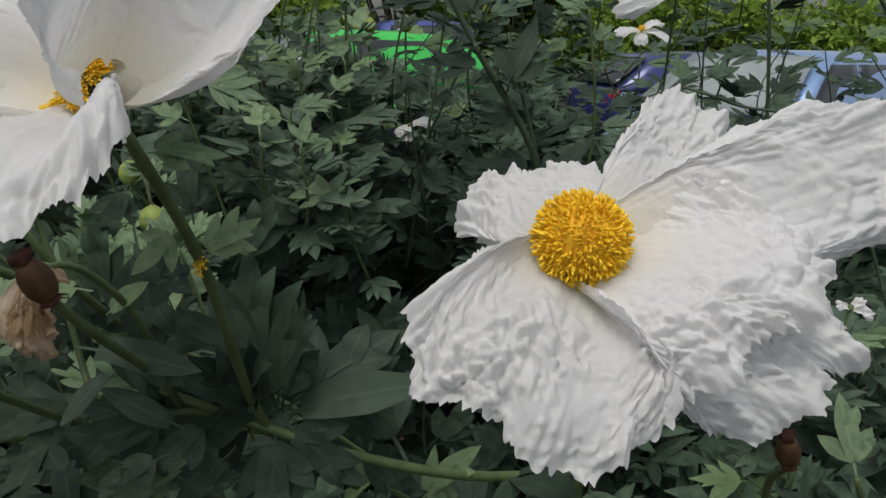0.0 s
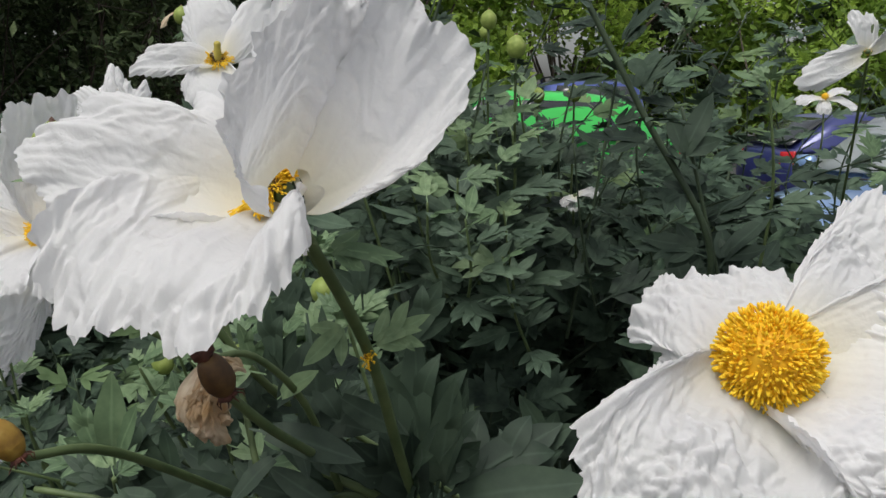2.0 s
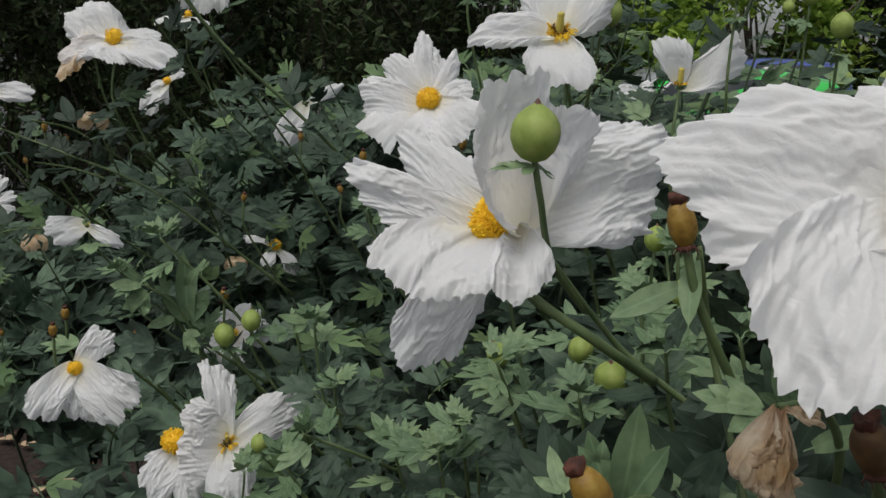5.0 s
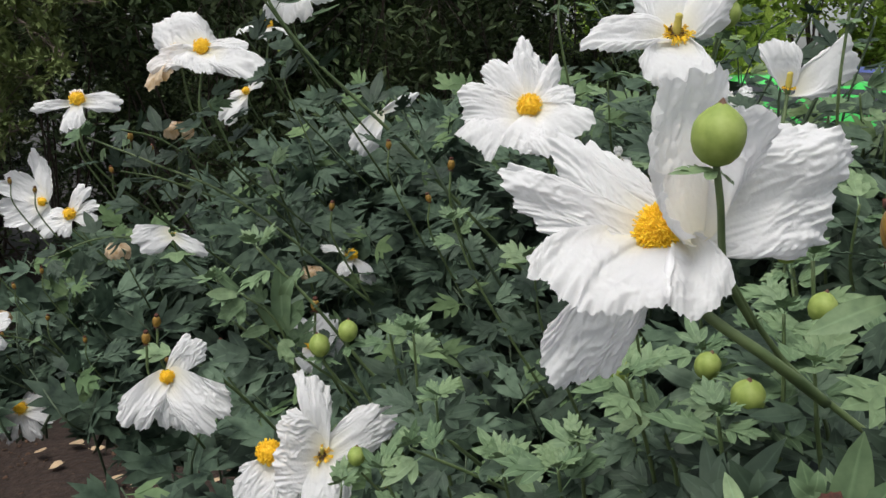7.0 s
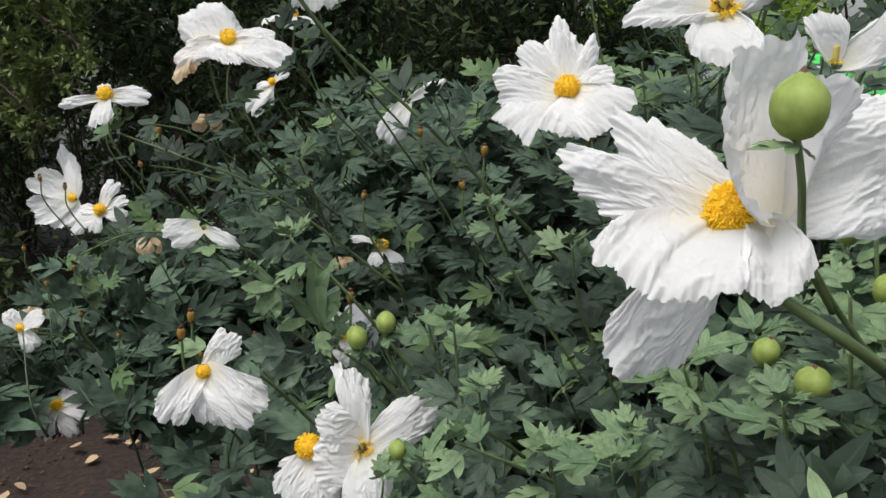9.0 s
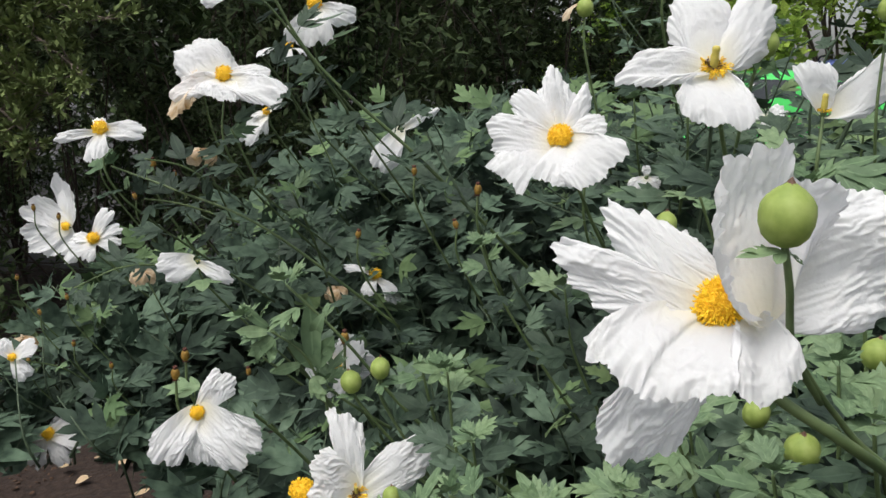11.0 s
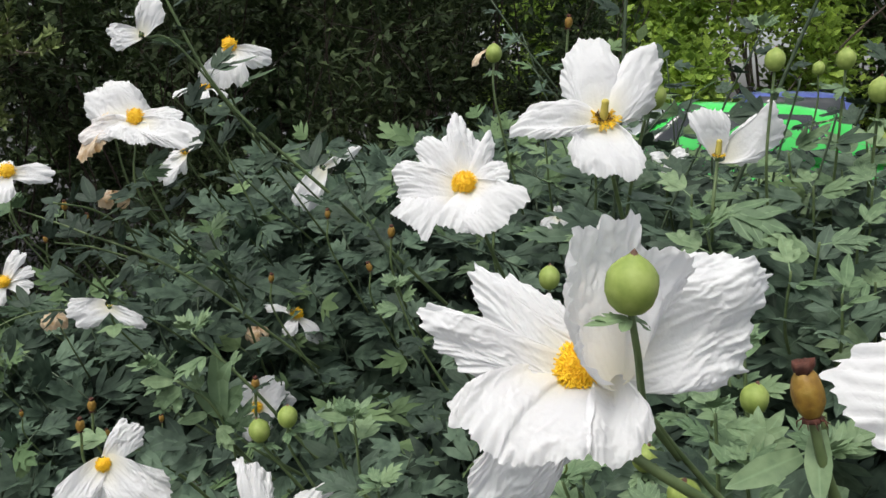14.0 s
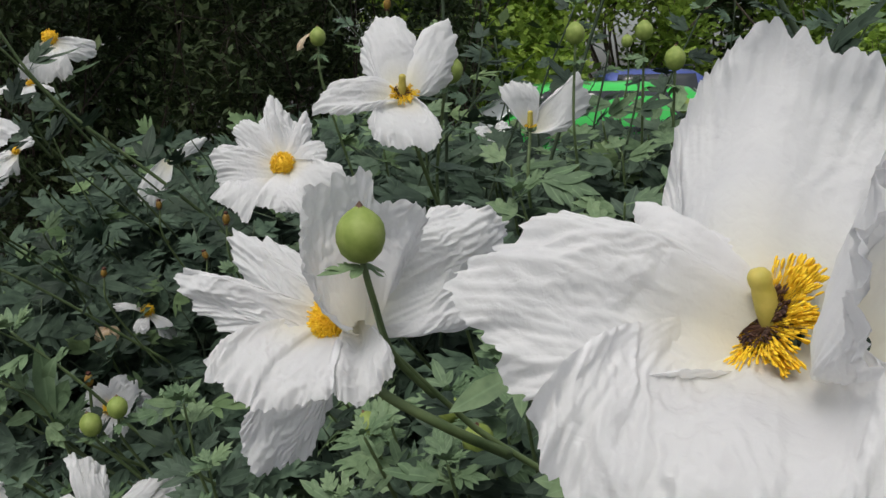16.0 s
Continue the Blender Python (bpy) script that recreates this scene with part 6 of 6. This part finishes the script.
shoot([(-0.28, 1.10, 1.28), (-0.34, 1.07, 1.42), (-0.29, 1.05, 1.58)], 0.0020, 11, 0.062, mat=DARK_STEM, rosette=3, label="upright leafy cane before the parked cars")
shoot([(-0.12, 1.13, 1.28), (-0.18, 1.10, 1.44), (-0.16, 1.08, 1.60)], 0.0020, 11, 0.062, mat=DARK_STEM, rosette=0, label="upright leafy cane before the parked cars")
shoot([(0.09, 1.25, 1.28), (0.03, 1.22, 1.50), (0.08, 1.20, 1.66)], 0.0020, 11, 0.062, mat=DARK_STEM, rosette=3, label="upright leafy cane before the parked cars")


# ---- single leaves with a place of their own ----
def leaf_cluster(label, stem, r, leaves):
    """A stem with leaves set one by one. leaves: foot, tip, shape, material, in the world."""
    c = thing("leafy_shoot", stem[0], label, "shoot", "leafy shoots of the shrub")
    v, f = tube(smooth_path([Vector(q) - c.location for q in stem], 8), r, r * 0.7, 8)
    under("stem", mesh_of("stem", v, f, STEM), c)
    for foot, tip, shape, mat in leaves:
        way = Vector(tip) - Vector(foot)
        small_leaf(c, Vector(foot) - c.location, way, way.length * 1.05, False, NR, Vector((NR.uniform(-0.35, 0.1), -0.9, 0.35)), shape=shape, mat=mat)
    return c


leaf_cluster("broad pale green leaves below an ochre seed capsule", [(-0.146, 0.340, 1.401), (-0.169, 0.360, 1.463), (-0.177, 0.345, 1.505)], 0.0016, (
    ((-0.178, 0.345, 1.504), (-0.177, 0.325, 1.484), 5, YOUNG),
    ((-0.178, 0.350, 1.491), (-0.203, 0.335, 1.479), 5, YOUNG),
    ((-0.176, 0.360, 1.489), (-0.162, 0.370, 1.466), 6, MID_LEAF),
    ((-0.174, 0.360, 1.485), (-0.187, 0.350, 1.465), 6, MID_LEAF),
    ((-0.189, 0.300, 1.419), (-0.184, 0.290, 1.458), 5, YOUNG),
    ((-0.191, 0.298, 1.422), (-0.199, 0.290, 1.447), 6, YOUNG),
    ((-0.187, 0.300, 1.419), (-0.177, 0.290, 1.448), 5, YOUNG),
    ((-0.141, 0.330, 1.453), (-0.145, 0.320, 1.473), 2, YOUNG),
    ((-0.142, 0.340, 1.449), (-0.169, 0.330, 1.457), 6, YOUNG),
    ((-0.134, 0.330, 1.442), (-0.116, 0.320, 1.458), 5, YOUNG)))
# LEAF's painted-in shade darkens the crossing leaves here as well.
leaf_cluster("broad leaves with painted-in shade crossing at a shaded branch", [(-0.060, 0.420, 1.339), (-0.113, 0.385, 1.376), (-0.165, 0.375, 1.372), (-0.245, 0.370, 1.367)], 0.0022, (
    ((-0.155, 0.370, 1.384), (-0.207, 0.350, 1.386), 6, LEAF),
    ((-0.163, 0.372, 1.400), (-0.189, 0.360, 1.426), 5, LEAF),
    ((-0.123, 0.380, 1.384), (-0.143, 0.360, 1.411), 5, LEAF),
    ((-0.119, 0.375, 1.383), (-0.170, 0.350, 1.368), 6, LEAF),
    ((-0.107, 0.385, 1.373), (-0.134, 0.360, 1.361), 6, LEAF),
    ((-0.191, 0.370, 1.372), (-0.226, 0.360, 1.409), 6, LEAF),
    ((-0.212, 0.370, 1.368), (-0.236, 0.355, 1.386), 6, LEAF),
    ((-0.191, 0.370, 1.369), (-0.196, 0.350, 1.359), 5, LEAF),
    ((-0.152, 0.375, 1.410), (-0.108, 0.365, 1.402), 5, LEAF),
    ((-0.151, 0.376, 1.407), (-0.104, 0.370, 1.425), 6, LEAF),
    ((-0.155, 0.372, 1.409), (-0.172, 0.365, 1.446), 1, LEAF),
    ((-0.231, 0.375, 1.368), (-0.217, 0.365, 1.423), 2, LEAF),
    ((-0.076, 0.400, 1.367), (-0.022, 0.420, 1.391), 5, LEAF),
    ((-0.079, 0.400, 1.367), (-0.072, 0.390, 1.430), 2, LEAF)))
leaf_cluster("pale young shoot with pointed leaves rising from the shrub", [(-0.673, 0.720, 1.224), (-0.676, 0.700, 1.284), (-0.687, 0.685, 1.320), (-0.712, 0.670, 1.341)], 0.0015, (
    ((-0.676, 0.700, 1.284), (-0.681, 0.680, 1.366), 2, YOUNG),
    ((-0.707, 0.670, 1.341), (-0.746, 0.660, 1.337), 5, YOUNG),
    ((-0.707, 0.670, 1.342), (-0.740, 0.660, 1.362), 5, YOUNG),
    ((-0.699, 0.675, 1.338), (-0.738, 0.665, 1.313), 6, YOUNG),
    ((-0.686, 0.690, 1.308), (-0.719, 0.680, 1.294), 5, YOUNG),
    ((-0.682, 0.690, 1.300), (-0.660, 0.680, 1.278), 6, YOUNG),
    ((-0.690, 0.680, 1.327), (-0.699, 0.675, 1.355), 2, YOUNG),
    ((-0.699, 0.690, 1.271), (-0.765, 0.680, 1.274), 6, MID_LEAF),
    ((-0.686, 0.700, 1.258), (-0.742, 0.690, 1.245), 6, MID_LEAF)))

# ---- a lighter spray at the hedge's edge ----
spray = thing("hedge_branch", (-3.63, 2.26, 1.63), "curling brown hedge twigs with lighter green leaf tufts", "branch")
BR = random.Random(88)
tufts, twig_v, twig_f = Batch(), [], []
for a, m, e in (((-3.63, 2.26, 1.63), (-3.18, 2.28, 1.82), (-2.65, 2.28, 1.73)),
                ((-3.63, 2.26, 1.63), (-3.13, 2.28, 1.70), (-2.71, 2.22, 1.55)),
                ((-3.63, 2.26, 1.63), (-3.20, 2.23, 1.57), (-2.87, 2.24, 1.46)),
                ((-3.63, 2.26, 1.63), (-3.28, 2.36, 1.91), (-2.88, 2.33, 1.96)),
                ((-3.63, 2.26, 1.63), (-3.20, 2.20, 1.45), (-2.91, 2.19, 1.28))):
    base = spray.location
    line = smooth_path([Vector(a) - base, Vector(m) - base, Vector(e) - base], 7)
    v, f = tube(line, 0.009, 0.003, 6, len(twig_v))
    twig_v.extend(v)
    twig_f.extend(f)
    for q in line[4:]:
        for side in range(4):
            way = Vector((BR.gauss(0, 1), BR.gauss(0, 1), BR.gauss(0.3, 0.8))).normalized()
            tip = q + way * BR.uniform(0.06, 0.17)
            v, f = tube([q, q.lerp(tip, 0.5) + Vector((0, 0, -0.01)), tip], 0.003, 0.001, 4, len(twig_v))
            twig_v.extend(v)
            twig_f.extend(f)
            for k in range(34):
                d = (way + Vector((BR.gauss(0, 0.8), BR.gauss(0, 0.8), BR.gauss(0.2, 0.8)))).normalized()
                tufts.add(leaf_card(BR), leaf_pose(q.lerp(tip, BR.uniform(0.3, 1.05)), d, BR.uniform(-40, 40), BR.uniform(0.025, 0.05)), BR.uniform(0.7, 1.0))
under("branching", mesh_of("branching", twig_v, twig_f, BARK), spray)
tagged(under("foliage", tufts.mesh("foliage", SPRAY), spray), kind="stuff")
shoot([(-0.232, 1.160, 1.387), (-0.234, 1.120, 1.461), (-0.234, 1.100, 1.536)], 0.0020, 11, 0.075, skin=MID_LEAF, label="grey-green leafy shoot standing in front of the parked cars")
shoot([(-0.179, 1.210, 1.404), (-0.192, 1.170, 1.479), (-0.206, 1.150, 1.554)], 0.0020, 9, 0.075, skin=MID_LEAF, label="grey-green leafy shoot standing in front of the parked cars")
shoot([(-0.144, 1.110, 1.385), (-0.168, 1.070, 1.454), (-0.177, 1.050, 1.524)], 0.0020, 12, 0.075, skin=MID_LEAF, label="grey-green leafy shoot standing in front of the parked cars")
shoot([(-0.277, 1.260, 1.341), (-0.267, 1.220, 1.424), (-0.266, 1.200, 1.506)], 0.0020, 12, 0.075, skin=MID_LEAF, label="grey-green leafy shoot standing in front of the parked cars")
shoot([(-0.333, 1.180, 1.380), (-0.338, 1.140, 1.458), (-0.341, 1.120, 1.536)], 0.0020, 12, 0.075, skin=MID_LEAF, label="grey-green leafy shoot standing in front of the parked cars")
shoot([(-0.437, 1.160, 1.411), (-0.425, 1.120, 1.489), (-0.428, 1.100, 1.567)], 0.0020, 10, 0.075, skin=MID_LEAF, label="grey-green leafy shoot standing in front of the parked cars")
shoot([(-0.500, 1.260, 1.380), (-0.509, 1.220, 1.467), (-0.516, 1.200, 1.553)], 0.0020, 9, 0.075, skin=MID_LEAF, label="grey-green leafy shoot standing in front of the parked cars")
shoot([(-0.146, 1.160, 1.398), (-0.139, 1.120, 1.469), (-0.149, 1.100, 1.540)], 0.0020, 9, 0.075, skin=MID_LEAF, label="grey-green leafy shoot standing in front of the parked cars")
shoot([(-0.207, 1.360, 1.413), (-0.191, 1.320, 1.497), (-0.194, 1.300, 1.581)], 0.0020, 11, 0.075, skin=MID_LEAF, label="grey-green leafy shoot standing in front of the parked cars")
shoot([(-0.283, 1.060, 1.371), (-0.293, 1.020, 1.441), (-0.296, 1.000, 1.512)], 0.0020, 12, 0.075, skin=MID_LEAF, label="grey-green leafy shoot standing in front of the parked cars")
shoot([(-0.083, 1.210, 1.426), (-0.112, 1.170, 1.498), (-0.124, 1.150, 1.570)], 0.0020, 12, 0.075, skin=MID_LEAF, label="grey-green leafy shoot standing in front of the parked cars")
shoot([(-0.149, 1.010, 1.346), (-0.168, 0.970, 1.412), (-0.168, 0.950, 1.478)], 0.0020, 10, 0.070, skin=MID_LEAF, label="grey-green leafy shoot in the middle of the shrub")
shoot([(-0.149, 1.060, 1.356), (-0.131, 1.020, 1.423), (-0.132, 1.000, 1.491)], 0.0020, 10, 0.070, skin=MID_LEAF, label="grey-green leafy shoot in the middle of the shrub")
shoot([(-0.171, 0.960, 1.327), (-0.191, 0.920, 1.392), (-0.191, 0.900, 1.456)], 0.0020, 10, 0.070, skin=MID_LEAF, label="grey-green leafy shoot in the middle of the shrub")
shoot([(-0.157, 0.940, 1.319), (-0.143, 0.900, 1.381), (-0.147, 0.880, 1.443)], 0.0020, 12, 0.070, skin=MID_LEAF, label="grey-green leafy shoot in the middle of the shrub")
shoot([(-0.102, 1.010, 1.313), (-0.109, 0.970, 1.379), (-0.116, 0.950, 1.444)], 0.0020, 10, 0.070, skin=MID_LEAF, label="grey-green leafy shoot in the middle of the shrub")
shoot([(-0.208, 1.060, 1.320), (-0.218, 1.020, 1.389), (-0.231, 1.000, 1.459)], 0.0020, 12, 0.070, skin=MID_LEAF, label="grey-green leafy shoot in the middle of the shrub")
shoot([(-0.135, 1.110, 1.390), (-0.118, 1.070, 1.459), (-0.120, 1.050, 1.527)], 0.0020, 11, 0.070, skin=MID_LEAF, label="grey-green leafy shoot in the middle of the shrub")
shoot([(-0.143, 1.160, 1.363), (-0.150, 1.120, 1.435), (-0.157, 1.100, 1.508)], 0.0020, 12, 0.070, skin=MID_LEAF, label="grey-green leafy shoot in the middle of the shrub")
shoot([(-0.080, 0.960, 1.275), (-0.098, 0.920, 1.338), (-0.110, 0.900, 1.402)], 0.0020, 9, 0.070, skin=MID_LEAF, label="grey-green leafy shoot in the middle of the shrub")
shoot([(-0.675, 0.767, 1.208), (-0.703, 0.724, 1.275), (-0.721, 0.693, 1.329), (-0.738, 0.667, 1.350)], 0.0018, 9, 0.050, True, rosette=4, label="pale green young shoot rising between the flowers")
shoot([(-0.565, 0.747, 1.226), (-0.570, 0.724, 1.284), (-0.574, 0.718, 1.313)], 0.0018, 6, 0.045, True, rosette=4, label="pale green young shoot rising between the flowers")
shoot([(-0.635, 0.768, 1.222), (-0.664, 0.728, 1.260), (-0.679, 0.714, 1.279)], 0.0018, 6, 0.050, True, rosette=4, label="pale green young shoot rising between the flowers")
shoot([(-0.480, 0.669, 1.200), (-0.484, 0.647, 1.260), (-0.487, 0.642, 1.291)], 0.0018, 7, 0.050, True, rosette=4, label="pale green young shoot rising between the flowers")


# ---- the shrub's mass ----
def shrub_top(x, y):
    """Height to which the leaves stand over (x, y)."""
    reach = math.hypot(x + 0.15, y)
    front = 0.98 + 0.22 * min(1, max(0, (reach - 0.6) / 0.7))
    near_right = min(1, max(0, (x + 0.70) / 0.45))
    front += 0.16 * near_right * min(1, max(0, (y - 0.65) / 0.3))
    start = 1.50 - 0.50 * near_right
    back = max(0.0, min(1.0, (reach - start) / 0.28))
    h = front + (1.52 + 0.10 * math.exp(-((x + 0.95) / 0.5) ** 2) - front) * back
    if x > 0.18:
        h = min(h, 1.50 - 0.9 * min(0.16, x - 0.18))
    if x < -1.15:
        h -= 0.70 * (-1.15 - x)
    return h


def shrub_foot(x, y):
    """Height under which the shrub is bare."""
    foot = 0.80 if x < -0.95 else 0.80 - 0.5 * min(1, (x + 0.95) / 0.4)
    if (-x - 0.2) / y > 1.05:
        foot = max(foot, 1.60 - 0.46 * math.hypot(x + 0.2, y))
    return foot


HELD_AT = np.array([tuple(p) for p in HELD])
HELD_OUT = np.array((-0.12, 0.0, 1.60)) - HELD_AT
HELD_OUT /= np.linalg.norm(HELD_OUT, axis=1)[:, None]


def is_clear(q):
    """Whether a leaf at q leaves the flowers free, which stand out of the leaves into the open."""
    d = np.array(q) - HELD_AT
    along = (d * HELD_OUT).sum(1)
    off = np.linalg.norm(d - along[:, None] * HELD_OUT, axis=1)
    return not ((along > -0.02) & (along < 0.9) & (off < 0.095)).any()


SR = random.Random(21)
shrub = thing("poppy_shrub", (0, 1.6, 0), "large grey-green poppy shrub with many lobed leaves", "shrub")
grown, fresh = Batch(), Batch()
cane_v, cane_f = [], []
placed = 0
while placed < 1480:
    x, y = SR.uniform(-1.95, 1.5), SR.uniform(0.55, 2.3)
    away = math.atan2(-x - 0.15, y)
    reach = math.hypot(x + 0.15, y)
    if x < -0.95 and (reach < 1.45 or y < 0.85) or x > 0.3 and y < 0.75:
        continue
    if (abs(x + 0.15) / 1.75) ** 2.4 + (abs(y - 1.45) / 0.92) ** 2.4 > 1 + 0.35 * noise.noise(Vector((x * 2.5, y * 2.5, 7))):
        continue
    hi, lo = shrub_top(x, y), shrub_foot(x, y)
    if hi < lo + 0.1:
        continue
    depth = SR.random() ** 1.6
    z = hi - 0.10 - depth * min(0.75, hi - lo - 0.1)
    length = SR.uniform(0.14, 0.30)
    tilt = Vector((SR.gauss(0, 0.35) - 0.15 * (x < -1.2), -0.35 + SR.gauss(0, 0.35), 1.0)).normalized()
    end = Vector((x, y, z + SR.uniform(-0.02, 0.07)))
    p0 = end - tilt * length
    bow = Vector((SR.gauss(0, 0.03), SR.gauss(0, 0.03), 0.0))
    line = [p0, p0.lerp(end, 0.5) + bow, end]
    line = smooth_path(line, 4)
    line = [q for q in line if q.z > shrub_foot(q.x, q.y) + 0.02]
    if len(line) < 3:
        continue
    v, f = tube([q - shrub.location for q in line], 0.0024, 0.0012, 5, len(cane_v))
    cane_v.extend(v)
    cane_f.extend(f)
    n = int(length / 0.019)
    base_tone = SR.uniform(-0.26, 0.12)
    for k in range(n):
        t = (k + 0.5) / n
        i = min(len(line) - 2, int(t * (len(line) - 1)))
        q = line[i].lerp(line[i + 1], t * (len(line) - 1) - i)
        if q.z < shrub_foot(q.x, q.y) or not is_clear(q):
            continue
        a = k * 2.4 + placed
        d = Vector((math.cos(a), math.sin(a), SR.uniform(0.1, 0.8)))
        size = SR.uniform(0.085, 0.150) * (1.1 - 0.5 * t)
        young = t > 0.82 and depth < 0.3 and SR.random() < (0.40 if x < -0.5 else 0.3)
        m = leaf_pose(q - shrub.location, d, SR.uniform(-35, 35), size, Vector((-0.15, -0.8, 0.6)))
        (fresh if young else grown).add(SR.choice(SHAPES if depth < 0.2 else DEEP_SHAPES), m, min(1, max(0, 0.5 + base_tone + SR.gauss(0, 0.18))))
    placed += 1
# loose shoots standing above the rest
for i in range(90):
    x, y = (SR.uniform(-0.55, 0.22) if i % 5 else SR.uniform(0.22, 1.2)), SR.uniform(1.05, 1.9)
    h = SR.uniform(1.50, 1.70) if i % 4 else SR.uniform(1.65, 1.82)
    if i >= 66:
        x, y, h = SR.uniform(-0.55, -0.20), SR.uniform(1.15, 1.7), SR.uniform(1.42, 1.53)
    elif -0.32 < x < 0.1 and i % 3:
        h = SR.uniform(1.40, 1.50)
    line = smooth_path([Vector((x + SR.gauss(0, 0.05), y + 0.05, 1.3)), Vector((x, y, 0.5 * (1.3 + h))), Vector((x + SR.gauss(0, 0.10), y - 0.05, h))], 5)
    v, f = tube([q - shrub.location for q in line], 0.0018, 0.0009, 5, len(cane_v))
    cane_v.extend(v)
    cane_f.extend(f)
    n = SR.randint(11, 17)
    for k in range(n):
        t = (k + 0.5) / n
        j = min(len(line) - 2, int(t * (len(line) - 1)))
        q = line[j].lerp(line[j + 1], t * (len(line) - 1) - j)
        if not is_clear(q):
            continue
        d = Vector((math.cos(k * 2.4 + i), math.sin(k * 2.4 + i), SR.uniform(0.1, 0.8)))
        m = leaf_pose(q - shrub.location, d, SR.uniform(-30, 30), SR.uniform(0.065, 0.105) * (1.1 - 0.5 * t), Vector((0, -0.6, 0.8)))
        (fresh if t > 0.75 and i % 2 else grown).add(SR.choice(SHAPES), m, SR.random())
# bare canes from the ground up into the leaves
for i in range(16):
    x, y = SR.uniform(-0.75, 1.2), SR.uniform(0.95, 2.0)
    bx, by = 0.6 * x + SR.gauss(0, 0.1), 1.35 + 0.4 * (y - 1.35) + SR.gauss(0, 0.1)
    h = shrub_top(x, y) + (SR.uniform(-0.15, 0.06))
    line = smooth_path([Vector((bx, by, 0)), Vector((0.5 * (x + bx), 0.5 * (y + by), 0.55 * h)), Vector((x, y, h))], 7)
    v, f = tube([q - shrub.location for q in line], 0.006, 0.002, 6, len(cane_v))
    cane_v.extend(v)
    cane_f.extend(f)
tagged(under("stem_growth", mesh_of("stem_growth", cane_v, cane_f, DARK_STEM), shrub, "slender dark green canes"), kind="stuff")
tagged(under("foliage", grown.mesh("foliage", FOLIAGE), shrub, "dense grey-green lobed leaves"), kind="stuff")
tagged(under("young_foliage", fresh.mesh("young_foliage", FOLIAGE_YOUNG), shrub, "pale green young leaves"), kind="stuff")
